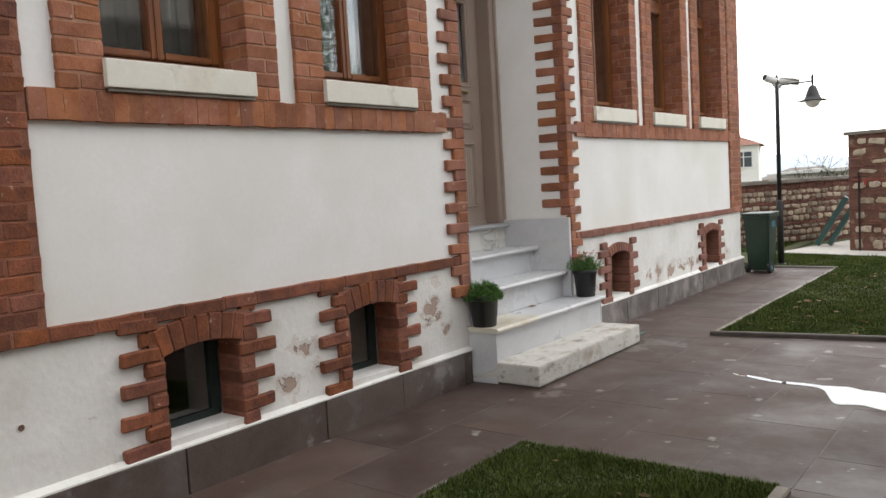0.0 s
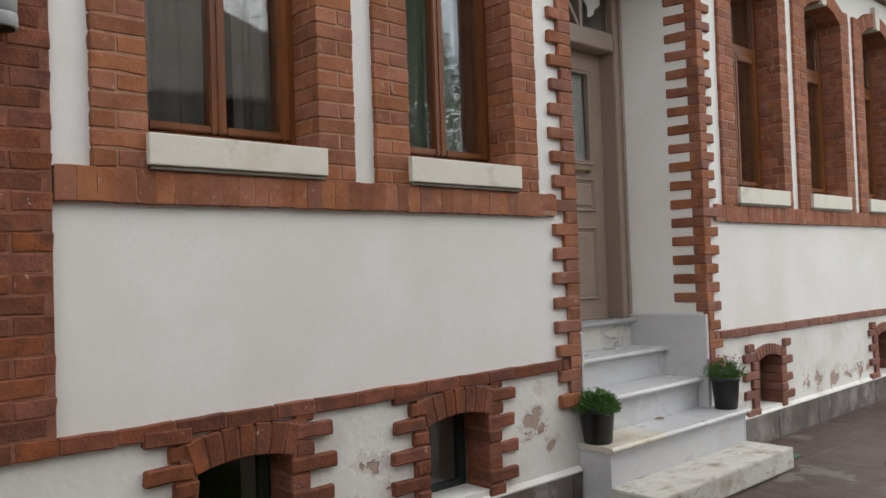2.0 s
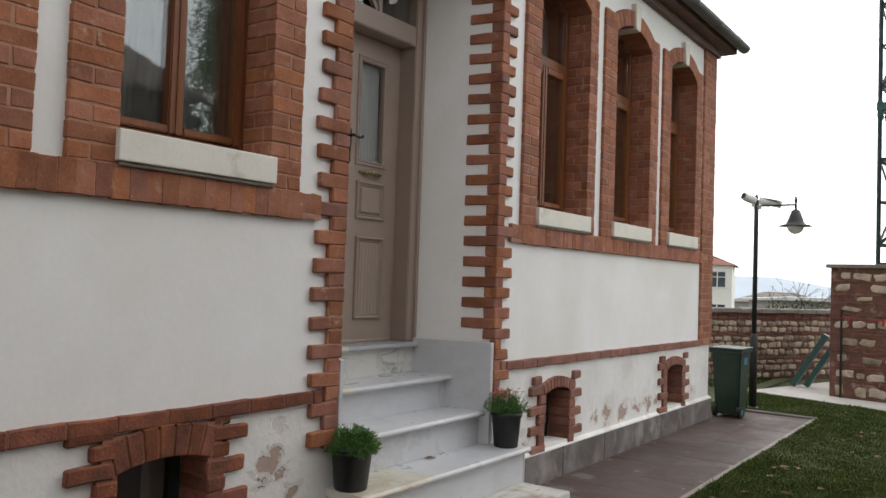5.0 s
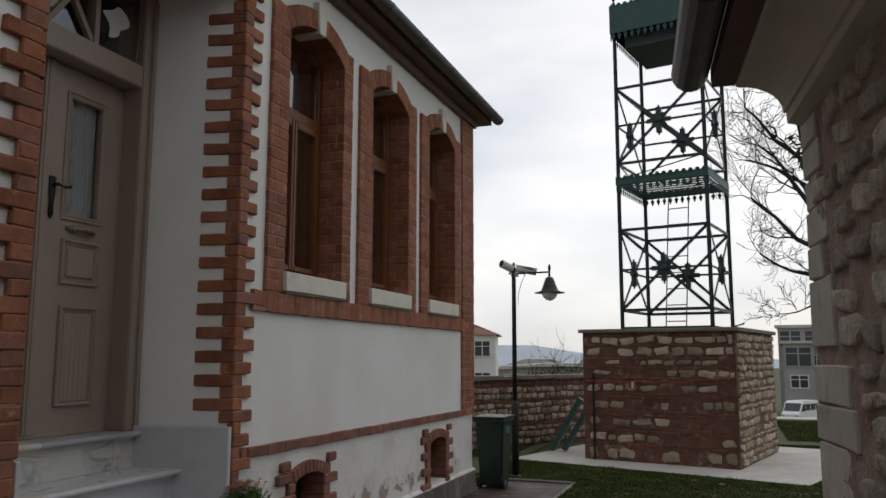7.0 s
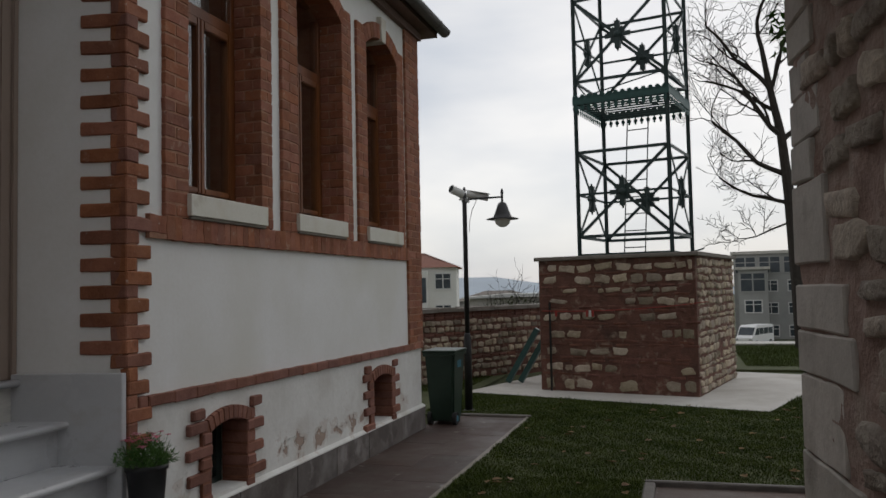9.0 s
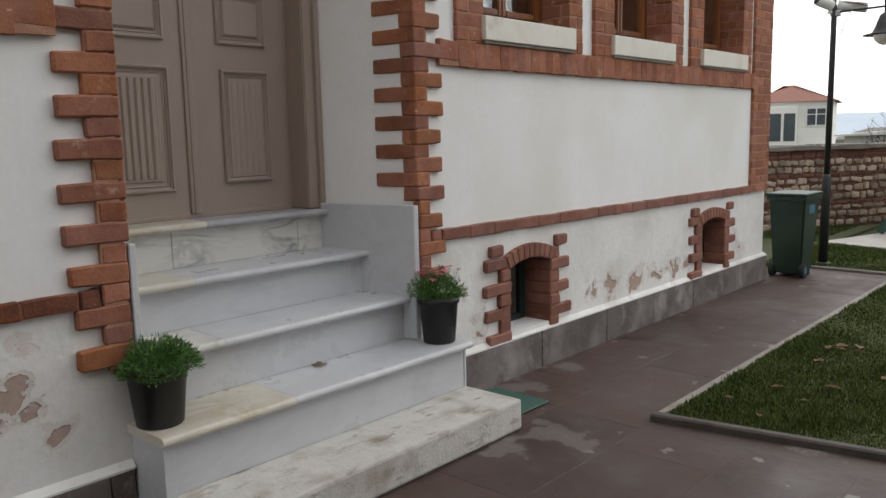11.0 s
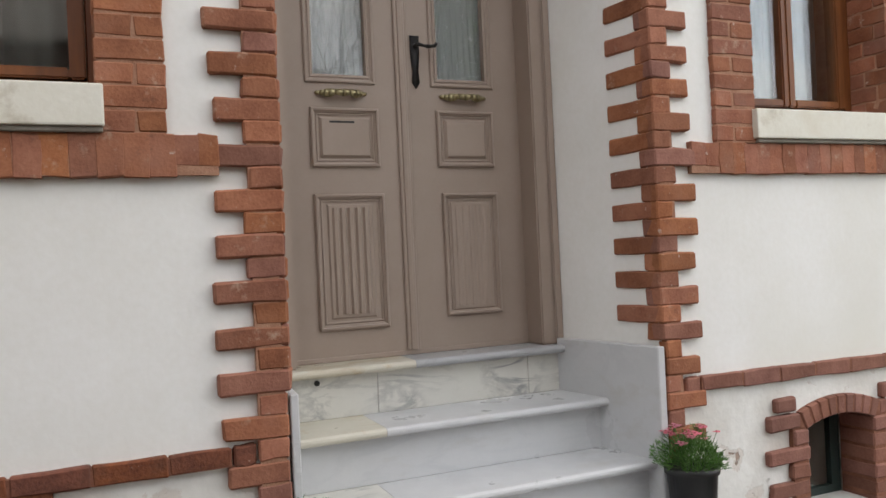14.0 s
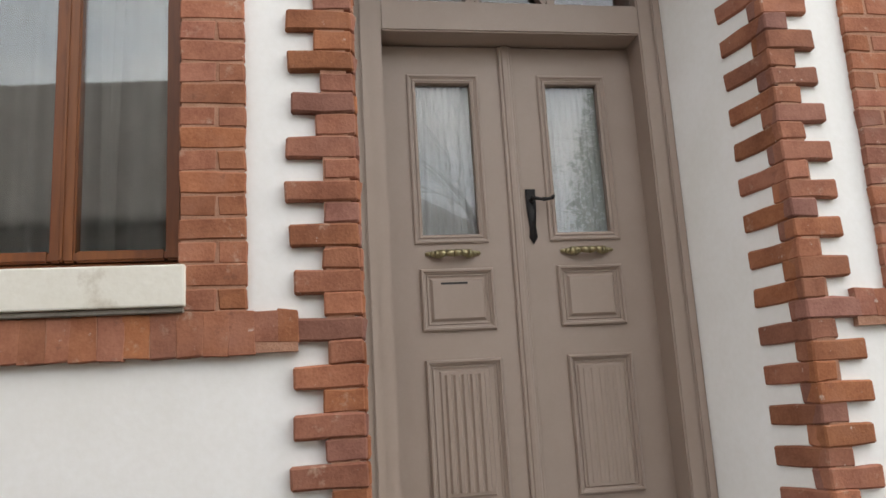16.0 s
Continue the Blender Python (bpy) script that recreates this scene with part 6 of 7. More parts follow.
tree = thing("bare_tree", (4.62, 15.2, -0.03), "tall bare winter tree with a dark leaning trunk", "tree")
tr_ = random.Random(14)
bm = bmesh.new()
tp = [(0.12, 0, 0), (0.06, 0, 1.6), (-0.02, 0, 3.2), (-0.12, 0, 4.4), (-0.30, 0, 5.4), (-0.42, 0.1, 6.3)]
for k, (p, q) in enumerate(zip(tp, tp[1:])):
    rod(bm, p, q, 0.15 - 0.02 * k, 0.15 - 0.02 * (k + 1), 10)
part("trunk", bm, M_BARK, tree)
crown = bmesh.new()
for p, d, ln, r0 in (((-0.02, 0, 3.0), (-1, -0.1, 0.25), 1.5, 0.045), ((-0.06, 0, 3.6), (-1, 0.2, 0.45), 1.9, 0.06), ((-0.12, 0, 4.4), (-0.9, -0.3, 0.7), 1.9, 0.06), ((-0.12, 0, 4.3), (0.9, 0.1, 0.6), 1.8, 0.06),
                     ((-0.30, 0, 5.4), (-0.6, 0.3, 1), 1.9, 0.055), ((-0.30, 0, 5.3), (0.5, -0.3, 1), 1.8, 0.05), ((-0.42, 0.1, 6.3), (-0.2, 0, 1), 1.7, 0.05), ((-0.2, 0, 4.9), (-1, 0, 0.4), 1.7, 0.045), ((-0.05, 0, 2.6), (-0.9, 0.1, -0.15), 1.1, 0.03)):
    limb(crown, p, d, ln, r0, 3, tr_, 0.12)
part("crown", crown, M_BARK, tree, "dense crown of bare twigs")
shrub = thing("bare_shrub", (-2.9, 21.5, -0.7), "bare grey shrub with a few dry leaves behind the garden wall", "shrub")
bm = bmesh.new()
for k in range(9):
    limb(bm, (tr_.uniform(-0.5, 0.5), 0, 0.0), (tr_.uniform(-0.5, 0.5), tr_.uniform(-0.3, 0.3), 1), tr_.uniform(0.9, 1.7), 0.022, 2, tr_, 0.1)
part("branch_tangle", bm, M_BARK, shrub)
bm = bmesh.new()
for k in range(1500):
    a, q = tr_.uniform(0, 6.28), tr_.random() ** 0.5
    c = Vector((1.9 * q * math.cos(a) + 0.4, 0.6 * q * math.sin(a), 1.0 + 0.75 * tr_.random() * (1.2 - q)))
    d = Vector((tr_.uniform(-1, 1), tr_.uniform(-1, 1), tr_.uniform(-1, 1))).normalized()
    s = d.orthogonal().normalized() * 0.03
    bm.faces.new([bm.verts.new(p) for p in (c, c + d * 0.05 - s, c + d * 0.1, c + d * 0.05 + s)])
part("leaves", bm, M_SOIL, shrub)

tree2 = thing("bare_tree", (11.6, 2.7, -0.03), "bare winter tree mirrored in the door glass", "tree")
bm = bmesh.new()
tp = [(0, 0, 0), (0.05, 0.03, 1.5), (0.0, 0.1, 2.8), (-0.1, 0.1, 4.0)]
for k, (p, q) in enumerate(zip(tp, tp[1:])):
    rod(bm, p, q, 0.16 - 0.025 * k, 0.16 - 0.025 * (k + 1), 9)
part("trunk", bm, M_BARK, tree2)
crown = bmesh.new()
for p, d, ln, r0 in (((0, 0.1, 2.8), (0.1, -1, 0.8), 2.2, 0.06), ((0, 0.1, 3.1), (-0.3, 0.8, 1), 2.2, 0.06), ((-0.1, 0.1, 4.0), (0, -0.5, 1), 2.4, 0.06), ((-0.1, 0.1, 4.0), (0.3, 0.5, 1), 2.3, 0.06), ((-0.1, 0.1, 3.8), (-0.4, -0.1, 1), 2.5, 0.06)):
    limb(crown, p, d, ln, r0, 3, tr_, 0.12)
part("crown", crown, M_BARK, tree2, "fan of bare twigs")
fir = thing("evergreen_tree", (4.85, 2.75, -0.03), "dark evergreen tree mirrored in the window and door glass", "tree")
part("trunk", rod(bmesh.new(), (0, 0, 0), (0, 0, 4.6), 0.11, 0.03, 10), M_BARK, fir)
g = np.random.default_rng(31)
nl = 9000
zz = 1.7 + 3.6 * g.random(nl) ** 0.9
aa, reach = g.uniform(0, 6.283, nl), (5.5 - zz) * 0.33 + 0.10
qq = reach * np.sqrt(g.random(nl)) * (0.8 + 0.25 * np.sin(aa * 5 + zz * 3.1))
cc_ = np.stack([qq * np.cos(aa), qq * np.sin(aa), zz], 1)
dd = g.normal(size=(nl, 3))
dd /= np.linalg.norm(dd, axis=1)[:, None]
ss = np.cross(dd, g.normal(size=(nl, 3)))
ss *= 0.017 / np.linalg.norm(ss, axis=1)[:, None]
quad = np.stack([cc_, cc_ + dd * 0.04 - ss, cc_ + dd * 0.09, cc_ + dd * 0.04 + ss], 1).reshape(-1, 3)
me = bpy.data.meshes.new("crown")
me.from_pydata(quad.tolist(), [], np.arange(nl * 4).reshape(-1, 4).tolist())
me.materials.append(M_FOLIAGE)
cr = new("crown", me)
cr.parent = fir

# ---- distance ----
def far_house(at, turn, w, d, h, wall_mat, label, floors, cols, roof_h, roof_mat, glass_floors=()):
    hs = thing("house", at, label, "house", "houses in the distance", turn)
    bm = bmesh.new()
    box(bm, -w / 2, w / 2, 0, d, 0, h)
    part("wall", bm, wall_mat, hs)
    bm = bmesh.new()
    if roof_h > 0.4:
        o = 0.35
        vs = [bm.verts.new(p) for p in ((-w / 2 - o, -o, h), (w / 2 + o, -o, h), (w / 2 + o, d + o, h), (-w / 2 - o, d + o, h), (-w / 2 + d / 2, d / 2, h + roof_h), (w / 2 - d / 2, d / 2, h + roof_h))]
        for q in ((0, 1, 5, 4), (1, 2, 5), (2, 3, 4, 5), (3, 0, 4), (3, 2, 1, 0)):
            bm.faces.new([vs[i] for i in q])
    else:
        box(bm, -w / 2 - 0.3, w / 2 + 0.3, -0.3, d + 0.3, h, h + roof_h)
    part("roof", bm, roof_mat, hs)
    fh = h / floors
    for f in range(floors):
        for c in range(cols):
            x = -w / 2 + w * (c + 0.5) / cols
            wide, tall = (w / cols * 0.62, fh * 0.52) if f not in glass_floors else (w / cols * 0.92, fh * 0.80)
            z = f * fh + fh * (0.30 if f not in glass_floors else 0.1)
            fb_ = bmesh.new()
            t = wide * 0.06
            for x0, x1, z0, z1 in ((-wide / 2, -wide / 2 + t, 0, tall), (wide / 2 - t, wide / 2, 0, tall), (-wide / 2 + t, wide / 2 - t, 0, t), (-wide / 2 + t, wide / 2 - t, tall - t, tall), (-t / 2, t / 2, t, tall - t), (-wide / 2 + t, wide / 2 - t, tall * 0.62, tall * 0.62 + t * 0.7)):
                box(fb_, x + x0, x + x1, -0.08, 0.02, z + z0, z + z1)
            wo = part("window", fb_, M_PVC if f not in glass_floors else M_HOUSE_GREY, hs)
            pb_ = bmesh.new()
            box(pb_, x - wide / 2 + t, x + wide / 2 - t, -0.04, -0.02, z + t, z + tall - t)
            part("pane", pb_, M_DARK_GLASS, wo)
    return hs


def polar(az, dist):
    return 2.51 + dist * math.sin(radians(az)), -2.46 + dist * math.cos(radians(az))


hx, hy = polar(-18.8, 62)
hh1 = far_house((hx, hy, -4.2), 14, 6.2, 7, 7.3, M_HOUSE, "two-storey pale rendered house with a hipped red roof", 3, 3, 1.3, M_TILE)
bm = rbox(-0.9, 0.9, -0.9, 0.0, 3.6, 7.0, 0.02)
bay = part("bay", bm, M_HOUSE, hh1)
for x in (-0.45, 0.45):
    pb_ = bmesh.new()
    box(pb_, x - 0.36, x + 0.36, -0.93, -0.905, 4.6, 6.5)
    part("bay_pane", pb_, M_DARK_GLASS, bay)
hx, hy = polar(6.9, 106)
far_house((hx, hy, -6.0), -6, 14.0, 10, 11.0, M_HOUSE_GREY, "grey modern block with glazed upper floors", 4, 5, 0.35, M_CONCRETE, (3,))
hx, hy = polar(4.3, 100)
far_house((hx, hy, -6.0), -6, 3.2, 6, 9.0, M_HOUSE_GREY, "narrow grey wing beside the modern block", 3, 1, 0.3, M_CONCRETE, (2,))
hx, hy = polar(-12.8, 72)
far_house((hx, hy, -4.6), 16, 7.5, 5, 4.9, M_HOUSE_GREY, "low grey house with a shallow roof", 2, 3, 0.9, M_COPING)
hx, hy = polar(-10.6, 50)
far_house((hx, hy, -3.5), 10, 2.6, 2.5, 4.3, M_HOUSE_GREY, "small grey outbuilding with a flat roof", 1, 1, 0.2, M_CONCRETE)
sx_, sy_ = polar(-11.6, 26)
shed = thing("shed", (sx_, sy_, 1.05), "low shed with a pale sheet roof behind the wall", "shed", "", 12)
bm = bmesh.new()
box(bm, -1.5, 1.5, -0.9, 0.9, -1.9, 0.0)
part("wall", bm, M_CONCRETE, shed)
part("roof", prism(bmesh.new(), [(-1.75, 0.0), (1.75, 0.06), (1.75, 0.14), (-0.4, 0.13), (-1.75, 0.04)], "y", -1.1, 1.1), M_PVC, shed, "pale sheet roof")

vx, vy = polar(4.3, 92)
van = thing("minibus", (vx, vy, -5.35), "white minibus parked on the far street", "minibus", "", 240)
bm = bmesh.new()
prism(bm, [(-2.5, 0.45), (2.6, 0.45), (2.6, 1.0), (2.15, 1.25), (1.55, 2.15), (1.2, 2.3), (-2.4, 2.3), (-2.5, 2.1)], "y", -0.95, 0.95)
bmesh.ops.bevel(bm, geom=bm.edges[:], offset=0.06, segments=2, affect="EDGES")
part("body", bm, M_VAN, van)
for x0, x1 in ((-2.2, -1.2), (-1.1, -0.1), (0.0, 0.9)):
    for y0 in (-0.975, 0.94):
        part("side_window", rbox(x0, x1, y0, y0 + 0.035, 1.35, 2.0, 0.015), M_DARK_GLASS, van)
for y0 in (-0.975, 0.945):
    part("front_window", prism(bmesh.new(), [(1.0, 1.3), (2.0, 1.3), (1.5, 2.0), (1.0, 2.0)], "y", y0, y0 + 0.03), M_DARK_GLASS, van)
part("windscreen", prism(bmesh.new(), [(2.10, 1.30), (2.15, 1.32), (1.65, 2.08), (1.60, 2.06)], "y", -0.80, 0.80), M_DARK_GLASS, van)
for y0 in (-0.75, 0.75):
    part("headlight", rbox(2.56, 2.63, y0 - 0.16, y0 + 0.16, 0.78, 0.95, 0.02), M_GREY_METAL, van)
for x in (-1.6, 1.65):
    for y in (-0.88, 0.88):
        wh = part("wheel", rod(bmesh.new(), (x, y - 0.11, 0.36), (x, y + 0.11, 0.36), 0.36, 0.36, 18), M_RUBBER, van)
        part("rim", rod(bmesh.new(), (x, y - 0.115, 0.36), (x, y + 0.115, 0.36), 0.2, 0.2, 14), M_GREY_METAL, wh)
bm = rbox(-3.2, 3.6, -0.3, 0.3, 0.0, 0.75, 0.05)
ob = part("barrier", bm, M_YELLOW)
ob.matrix_world = pose(vx + 0.6, vy - 4.0, -5.5)
tagged(ob, "low yellow roadside barrier", "barrier")
hl = bmesh.new()
ridge = [(-900 + 45 * k, 780, 2 + 11 * (0.5 + 0.5 * math.sin(k * 0.55)) + 3 * math.sin(k * 1.7)) for k in range(42)]
tops = [hl.verts.new(p) for p in ridge]
feet = [hl.verts.new((x, y - 180, -8)) for x, y, _ in ridge]
back = [hl.verts.new((x, y + 200, -8)) for x, y, _ in ridge]
for k in range(41):
    hl.faces.new((feet[k], feet[k + 1], tops[k + 1], tops[k]))
    hl.faces.new((tops[k], tops[k + 1], back[k + 1], back[k]))
setting("backdrop", hl, M_HILL, "low hills on the horizon, distance haze put into their blue-grey colour", "hills", True)

# ---- brickwork of the front ----
PITCH = 0.0669


def courses(parent, y0, y1, z0, z1, x0, x1, material, edge=0, reveal=None):
    """Brick courses on a pier y0..y1: alternately a long stone and two short ones, with the reveal's own joints when it has one."""
    z, k = z0, 0
    while z < z1 - 0.02:
        top = min(z + PITCH, z1)
        w = y1 - y0
        zb, zt = z + 0.003, top - 0.003
        if w > 0.26:
            off = 0.0 if k % 2 else -0.105
            y = y0 + off
            while y < y1 - 0.01:
                a, b = max(y, y0), min(y + 0.21, y1)
                if b - a > 0.03:
                    block(parent, x0 if reveal is None else x1 - 0.1, x1, a + 0.004, b - 0.004, zb, zt, material, bev=0.004)
                y += 0.21
        else:
            cut = w * (0.44 if edge > 0 else 0.56)
            deep = x1 - (0.055 if k % 2 else 0.115)
            if k % 2:
                block(parent, deep if reveal is not None else x0, x1, y0, y1, zb, zt, material, bev=0.004)
            else:
                block(parent, deep if reveal is not None else x0, x1, y0, y0 + cut - 0.004, zb, zt, material, bev=0.004)
                block(parent, deep if reveal is not None else x0, x1, y0 + cut + 0.004, y1, zb, zt, material, bev=0.004)
            if reveal is not None:
                a, b = (y1 - 0.09, y1) if edge > 0 else (y0, y0 + 0.09)
                block(parent, reveal, deep - 0.007, a, b, zb, zt, material, bev=0.004)
        z, k = top, k + 1


def wedge(parent, c, zc, r0, r1, t0, t1, x0, x1, material):
    bm = bmesh.new()
    g = 0.004 / r1
    pts = [(c + r * math.sin(t), zc + r * math.cos(t)) for r, t in ((r0, t0 + g), (r0, (t0 + t1) / 2), (r0, t1 - g), (r1, t1 - g), (r1, t0 + g))]
    prism(bm, pts, "x", x0, x1)
    bmesh.ops.bevel(bm, geom=[e for e in bm.edges if all(v.co.x > x1 - 1e-4 for v in e.verts)], offset=0.005, segments=1, affect="EDGES")
    return part("brick", bm, material, parent)


for k, (a, b, oa, ob_) in enumerate(WINDOWS):
    mat = M_BRICK if k < 2 else M_BRICK_R
    bm = bmesh.new()
    box(bm, -0.44, 0.0212, oa + 0.004, a - 0.005, 1.742, 3.553)
    box(bm, -0.44, 0.0212, b + 0.005, ob_ - 0.004, 1.742, 3.553)
    c, half = (a + b) / 2, (b - a) / 2
    rr = (half * half + 0.125 ** 2) / 0.25
    zc, top = Z_SPRING + 0.125 - rr, math.asin(half / rr)
    inner, outer = arch(c, half + 0.004, 0.125, Z_SPRING + 0.004), arch(c, half, 0.125, Z_SPRING, 0.133)
    prism(bm, [*inner, *outer[::-1]], "x", -0.44, 0.0222)
    sur = setting("window_surround", bm, M_MORTAR, "red brick window surround with a segmental arch", "brickwork")
    courses(sur, oa, a, 1.742, 3.553, -0.16, 0.024, mat, 1, -0.166)
    courses(sur, b, ob_, 1.742, 3.553, -0.16, 0.024, mat, -1, -0.166)
    n = 11
    for j in range(n):
        t0, t1 = -top + 2 * top * j / n, -top + 2 * top * (j + 1) / n
        if j == n // 2:
            continue
        wedge(sur, c, zc, rr, rr + 0.135, t0, t1, -0.166, 0.026, mat)
    ks = bmesh.new()
    prism(ks, [(c - 0.042, 3.52), (c + 0.042, 3.52), (c + 0.066, 3.74), (c - 0.066, 3.74)], "x", -0.166, 0.045)
    bmesh.ops.bevel(ks, geom=ks.edges[:], offset=0.006, segments=1, affect="EDGES")
    part("keystone", ks, M_SILL, sur, "cream stone keystone")

bm = bmesh.new()
box(bm, -0.05, 0.0225, -4.1, -3.446, 0.782, 3.86)
pier1 = setting("brick_pier_1", bm, M_MORTAR_OLD, "red brick pier beside the white panel", "brickwork")
courses(pier1, -4.1, -3.440, 0.778, 3.86, -0.04, 0.025, M_BRICK_OLD)
bm = bmesh.new()
box(bm, -0.05, 0.0225, 4.665, Y_END + 0.004, 0.782, 3.84)
pier2 = setting("brick_pier_2", bm, M_MORTAR, "red brick pier at the corner of the house", "brickwork")
courses(pier2, 4.660, Y_END + 0.012, 0.778, 3.84, -0.04, 0.025, M_BRICK_R)

for side_, corner, ltip, stip, name, z_lo in ((-1, -0.681, -0.879, -0.784, "door_quoins_1", 0.97), (1, 0.690, 0.871, 0.780, "door_quoins_2", 0.99)):
    bm = bmesh.new()
    lo_, hi_ = sorted((corner + side_ * 0.022, stip - side_ * 0.004))
    box(bm, -0.10, 0.0205, lo_, hi_, 0.56, 3.83)
    quo = setting(name, bm, M_MORTAR, "toothed red brick quoins at the side of the door", "brickwork")
    for k in range(-17, 34):
        zc = 1.682 + k * PITCH if side_ < 0 else 1.684 + k * 0.0645
        if zc < 0.56 or zc > 3.83:
            continue
        edge = corner if zc > z_lo else corner + side_ * 0.012
        long_ = k % 2 == 0
        tip = (ltip if long_ else stip) + rng.choice((-0.012, -0.005, 0.0, 0.004, 0.010))
        a, b = sorted((edge, tip))
        block(quo, -0.05, 0.024 + rng.choice((0.0, 0.003)), a, b, zc - 0.0318 + rng.uniform(-0.003, 0.002), zc + 0.0318 + rng.uniform(-0.002, 0.003), M_BRICK if k % 5 else M_BRICK_DULL, bev=0.006)
        if z_lo < zc < 3.42:
            ln = 0.075 if long_ else 0.225
            base = Vector((0.0, 0.706 if side_ > 0 else -0.686, 0))
            d_ = Vector((-0.52, -0.104 if side_ > 0 else 0.044, 0)).normalized()
            n_ = Vector((-d_.y, d_.x, 0)) * side_
            at = base + d_ * (ln / 2 - 0.012) + n_ * (0.012 - 0.022)
            ob = new("brick", block_mesh(ln, 0.044, 0.064, M_BRICK if k % 4 else M_BRICK_DULL, 0.006))
            ob.parent = quo
            ob.matrix_local = pose(at.x, at.y, zc, 0, 0, math.degrees(math.atan2(-d_.y, -d_.x)))

for y0, y1, name, mat in ((-3.438, -0.862, "sill_band_1", M_BRICK), (0.862, 4.664, "sill_band_2", M_BRICK_R)):
    bm = bmesh.new()
    box(bm, -0.05, 0.0240, y0, y1, 1.624, 1.737)
    band = setting(name, bm, M_MORTAR, "band of upright red bricks under the windows", "brickwork")
    y = y0
    while y < y1 - 0.02:
        w = min(0.068 if rng.random() > 0.12 else 0.058, y1 - y)
        low_ = rng.uniform(-0.0015, 0.0025) if abs(y + 0.9) > 0.10 and abs(y - 0.88) > 0.05 else 0.03
        block(band, -0.04, 0.026, y - 0.0018, y + w + 0.0018, 1.620 + low_, 1.741, mat, bev=0.0025)
        y += w
for y0, y1, name, mat in ((-3.445, -0.862, "lower_band_1", M_BRICK_OLD), (0.862, 4.664, "lower_band_2", M_BRICK_DULL)):
    bm = bmesh.new()
    rise = 0.026 if y0 > 0 else 0.0
    prism(bm, [(y0, 0.782 + rise), (y1, 0.779), (y1, 0.828), (y0, 0.831 + rise)], "x", -0.04, 0.0205)
    band = setting(name, bm, M_MORTAR_OLD, "narrow band of red bricks below the white panel", "brickwork")
    y = y0
    while y < y1 - 0.02:
        w = min(rng.choice((0.19, 0.20, 0.21)), y1 - y)
        up = rise * (1 - (y + w / 2 - y0) / (y1 - y0))
        block(band, -0.03, 0.023, y + 0.002, y + w - 0.002, 0.777 + up, 0.836 + up, mat, bev=0.005, tilt=-math.degrees(math.atan(rise / (y1 - y0))))
        y += w
    a, b = (y1 + 0.003, y1 + 0.072) if y0 < 0 else (y0 - 0.072, y0 - 0.003)
    block(band, -0.03, 0.0195, a, b, 0.774 + rise, 0.838 + rise, mat, bev=0.007)

for k, (a, b, za, zs, zt) in enumerate(LOW):
    old = k < 2
    mat = M_BRICK_OLD if old else M_BRICK_DULL
    bm = bmesh.new()
    box(bm, -0.15, 0.0195, a - 0.085, a - 0.004, za - 0.03, 0.66)
    box(bm, -0.15, 0.0195, b + 0.004, b + 0.085, za - 0.03, 0.66)
    c, half = (a + b) / 2, (b - a) / 2
    ht = 0.778 if old else zt + 0.082
    prism(bm, [*arch(c, half + 0.002, zt - zs, zs + 0.004, 0.0, 8), (b + 0.07, zs), (b + 0.07, ht - 0.012), (a - 0.07, ht - 0.012), (a - 0.07, zs)], "x", -0.15, 0.0215) if old else prism(bm, [*arch(c, half + 0.002, zt - zs, zs + 0.004, 0.0, 8), *arch(c, half, zt - zs, zs, 0.072, 8)[::-1]], "x", -0.15, 0.0225)
    sur = setting("cellar_surround", bm, M_MORTAR_OLD, "toothed brick frame round a cellar window", "brickwork")
    z, j = za - 0.045, 0
    while z < zs + (0.15 if old else 0.12):
        top = z + PITCH
        for s, e in ((-1, a), (1, b)):
            long_ = (j + (s > 0)) % 2 == 0
            tip = e + s * ((0.205 if long_ else 0.095) + rng.choice((-0.012, 0, 0.012)))
            st_ = e if z < zs - 0.03 else e + s * 0.045
            y0, y1 = sorted((st_, tip))
            if not old and z > zs + 0.03:
                y0, y1 = sorted((e + s * 0.060, e + s * 0.168))
            if old and z > zs - 0.02:
                y0, y1 = sorted((e + s * 0.02, e + s * (0.20 if long_ else 0.11)))
            block(sur, -0.152, 0.022 + rng.choice((0.0, 0.006)), y0, y1, z + 0.004, top - 0.003, mat, bev=0.007)
        z, j = top, j + 1
    rr = (half * half + (zt - zs) ** 2) / (2 * (zt - zs))
    zc, top = zt - rr, math.asin(half / rr)
    n = 7 if old else 9
    for j in range(n):
        t0, t1 = -top * 1.08 + 2.16 * top * j / n, -top * 1.08 + 2.16 * top * (j + 1) / n
        wedge(sur, c, zc, rr, rr + (0.125 if old else 0.078), t0, t1, -0.152, 0.027, mat)

# ---- paving ----
bm = bmesh.new()
box(bm, -0.02, 7.5, -9.0, 1.45, -0.034, -0.0012)
box(bm, -0.02, 0.90, 1.45, 5.84, -0.034, -0.0012)
box(bm, 2.26, 4.6, 1.45, 3.2, -0.034, -0.0012)
pave = setting("pavement", bm, M_JOINT, "damp brown stone paving in front of the house", "pavement")
SLABS = {}


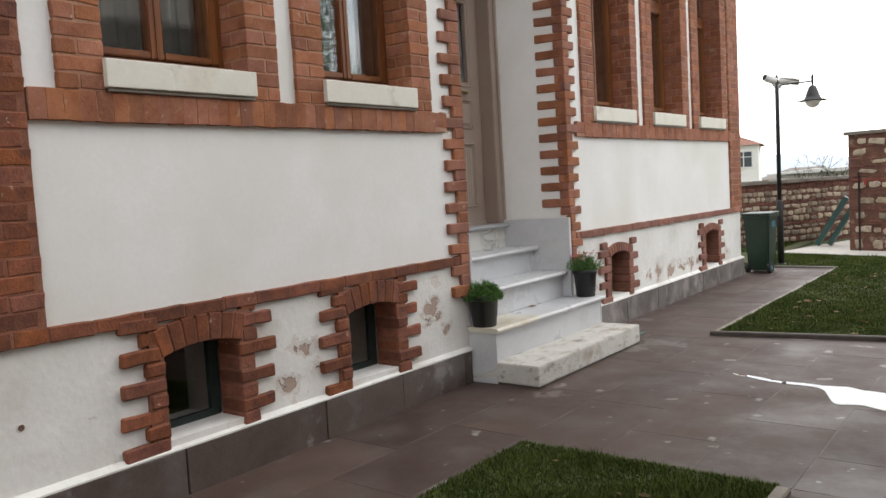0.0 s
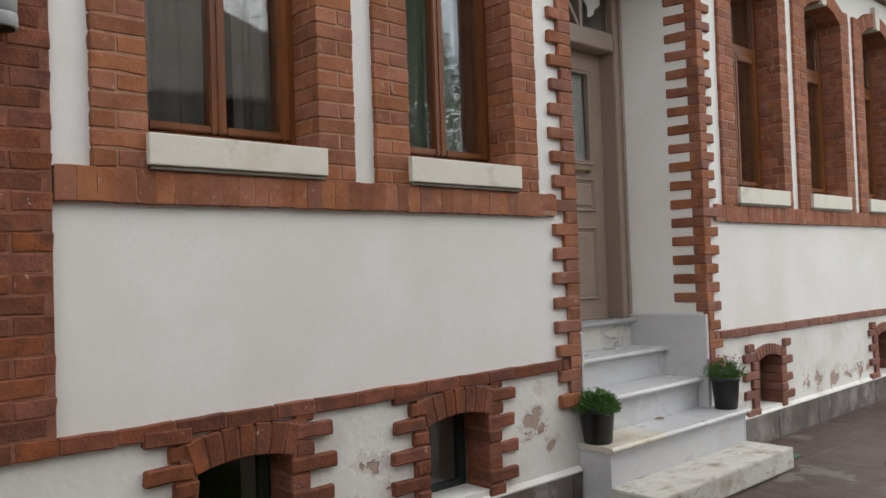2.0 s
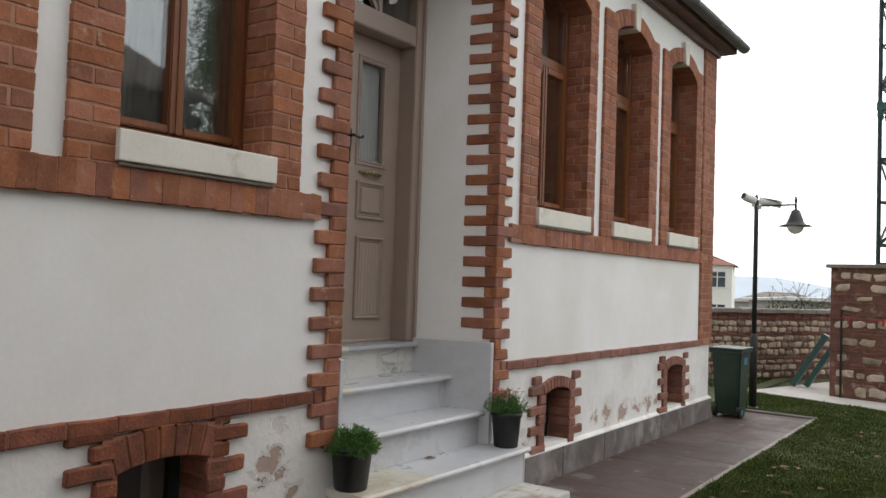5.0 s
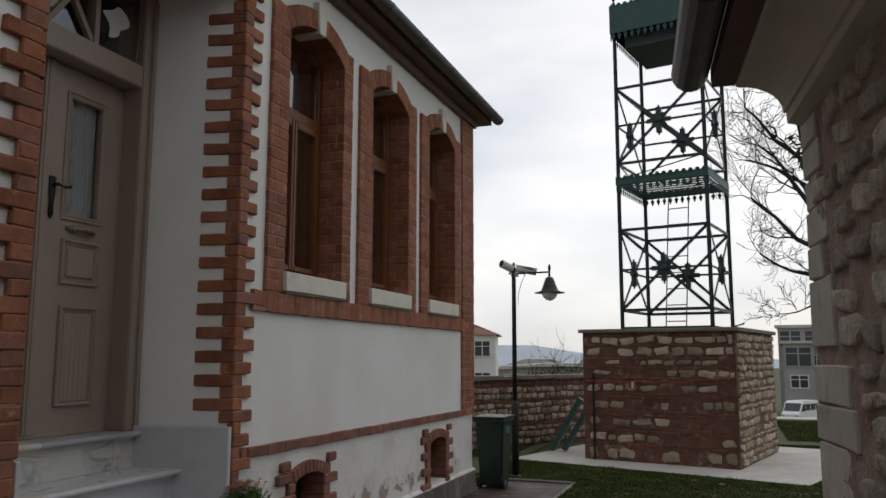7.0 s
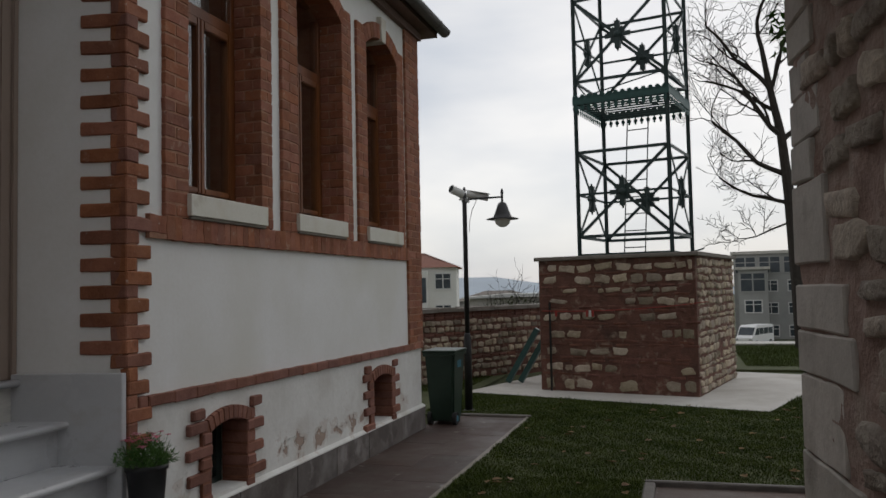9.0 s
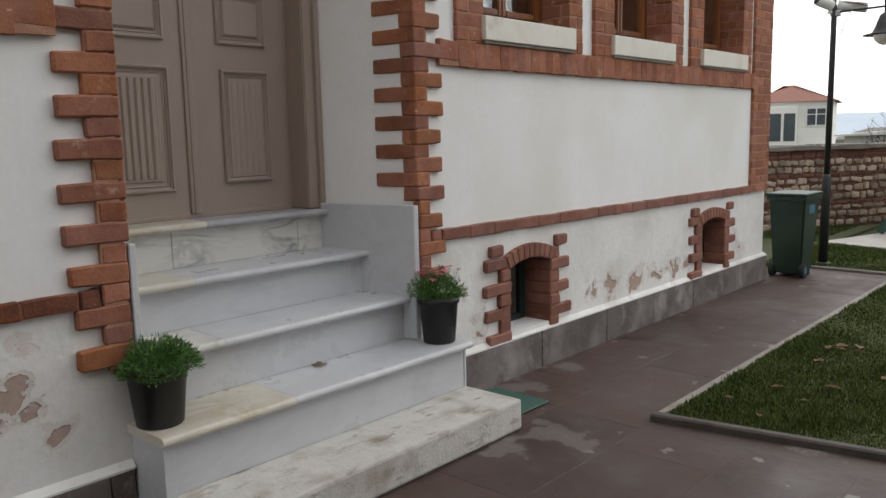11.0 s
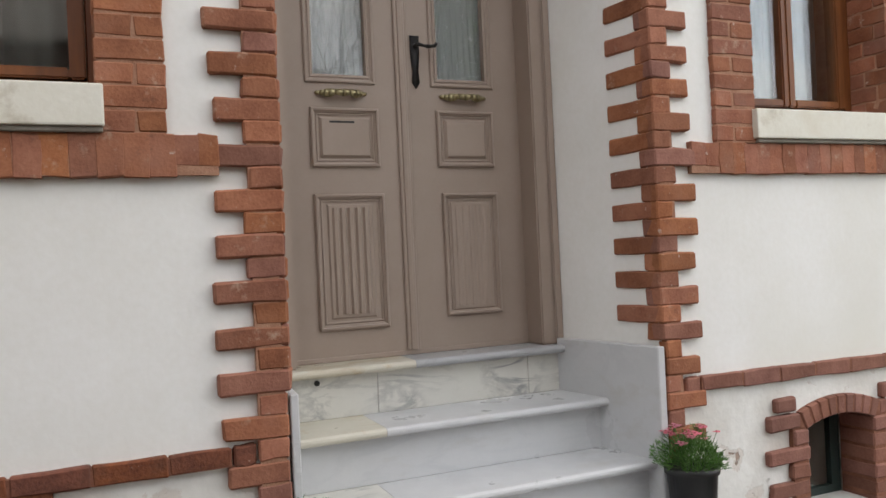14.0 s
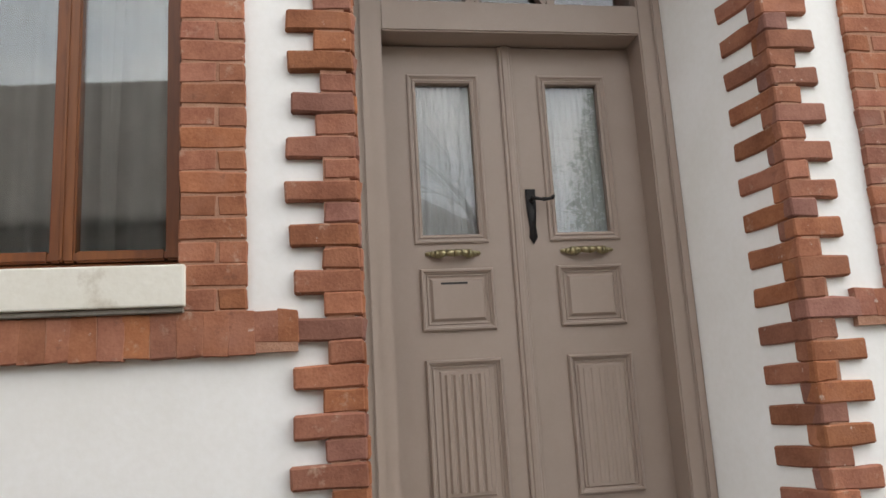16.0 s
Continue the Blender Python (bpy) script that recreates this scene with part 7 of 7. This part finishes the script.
def slab(x0, x1, y0, y1):
    key = (round(x1 - x0, 2), round(y1 - y0, 2))
    if key not in SLABS:
        SLABS[key] = mesh_of("paving_slab", rbox(-key[0] / 2 + 0.003, key[0] / 2 - 0.003, -key[1] / 2 + 0.003, key[1] / 2 - 0.003, -0.02, 0.0, 0.001), M_PAVE)
    ob = new("paving_slab", SLABS[key])
    ob.parent = pave
    ob.matrix_world = pose((x0 + x1) / 2, (y0 + y1) / 2, rng.uniform(-0.0004, 0.0004), rng.uniform(-0.02, 0.02), rng.uniform(-0.02, 0.02))


def lay(x0, x1, y0, y1, wx, wy):
    i, x = 0, x0
    while x < x1 - 0.02:
        xb, y = min(x + wx, x1), y0 - (i % 2) * wy * 0.5
        while y < y1 - 0.02:
            a, b = max(y, y0), min(y + wy, y1)
            if b - a > 0.03:
                slab(x, xb, a, b)
            y += wy
        x, i = xb, i + 1


lay(0.0, 0.91, -5.6, 5.82, 0.455, 0.90)
lay(0.91, 3.3, -1.62, 1.22, 0.435, 0.84)
lay(2.22, 3.3, -5.6, -1.62, 0.54, 0.78)
lay(2.28, 3.9, 1.55, 3.14, 0.54, 0.80)

bm = bmesh.new()
top_edge, low_edge = [], []
for k in range(41):
    u = k / 40
    x = 1.43 + 1.42 * u
    grow = 1 / (1 + math.exp(-(x - 2.06) * 26))
    shut = math.sqrt(max(0.0, min(1.0, u * 9, (1 - u) * 5)))
    mid = 0.135 - 0.09 * min(1.0, u / 0.2) - 0.17 * grow - 0.05 * u
    half = (0.018 + 0.012 * math.sin(11 * x) ** 2 + 0.165 * grow * (1 + 0.15 * math.sin(13 * x) + 0.08 * math.sin(31 * x))) * shut
    top_edge.append((x, mid + half))
    low_edge.append((x, mid - half * (1 + 0.2 * math.sin(19 * x))))
pw = top_edge + low_edge[::-1][1:-1]
prism(bm, pw, "z", 0.0015, 0.0035)
ob = part("puddle", bm, M_WATER)
ob.visible_shadow = False
tagged(ob, "shallow rain puddle lying on the paving", "puddle", "", "structure")

# ---- grass ----
def blades(name, boxes, density, h0, h1, seed, label, hole=None):
    g = np.random.default_rng(seed)
    vs = []
    for x0, x1, y0, y1 in boxes:
        n = int((x1 - x0) * (y1 - y0) * density)
        p = np.stack([g.uniform(x0, x1, n), g.uniform(y0, y1, n)], 1)
        on_apron = (p[:, 1] > 7.555 - 0.314 * p[:, 0]) & (p[:, 0] < 3.31 + (p[:, 1] - 6.53) * 0.344) & (p[:, 0] > -0.36) & (p[:, 1] < 11.4)
        before_kerb = (p[:, 1] > 1.2) & (p[:, 1] < 1.335 + 0.173 * (p[:, 0] - 0.93)) & (p[:, 0] < 2.25)
        p = p[~on_apron & ~before_kerb]
        n = len(p)
        patch = np.zeros(n)
        for q in range(9):
            fx, fy, ph = g.uniform(-1, 1) * (3 + 3 * q), g.uniform(-1, 1) * (3 + 3 * q), g.uniform(0, 6.283)
            patch += np.sin(p[:, 0] * fx + p[:, 1] * fy + ph) / 3.0
        patch = np.clip(patch, -1.2, 1.6)
        a, lean = g.uniform(0, 6.283, n), g.uniform(0.1, 0.9, n)
        h = g.uniform(h0, h1, n) * (1 + 0.28 * patch) * np.where(g.random(n) < 0.05, 1.8, 1.0)
        w = g.uniform(0.0022, 0.0045, n)
        base = np.stack([p[:, 0], p[:, 1], np.full(n, 0.005)], 1)
        s = np.stack([-np.sin(a), np.cos(a), np.zeros(n)], 1) * w[:, None]
        tip = base + np.stack([np.cos(a) * lean * h, np.sin(a) * lean * h, h], 1)
        vs.append(np.stack([base - s, base + s, tip], 1).reshape(-1, 3))
    v = np.concatenate(vs)
    me = bpy.data.meshes.new(name)
    me.from_pydata(v.tolist(), [], np.arange(len(v)).reshape(-1, 3).tolist())
    me.materials.append(M_GRASS)
    return tagged(new(name, me), label, "grass", "", "stuff")


blades("grass", [LAWN_NEAR[:2] + (-4.2, -1.63)], 26000, 0.007, 0.023, 1, "short green winter grass beside the path")
blades("grass", [(0.92, 2.19, 1.34, 3.24)], 20000, 0.007, 0.023, 2, "short green grass with fallen leaves")
blades("grass", [(0.92, 4.6, 3.24, 7.4), (-0.3, 0.92, 5.88, 7.7)], 11000, 0.007, 0.024, 3, "short green grass in front of the pedestal")
blades("grass", [(-1.6, -0.25, 7.6, 10.2), (3.4, 7.4, 6.9, 16.0)], 3000, 0.02, 0.05, 4, "rough green grass behind the pedestal")
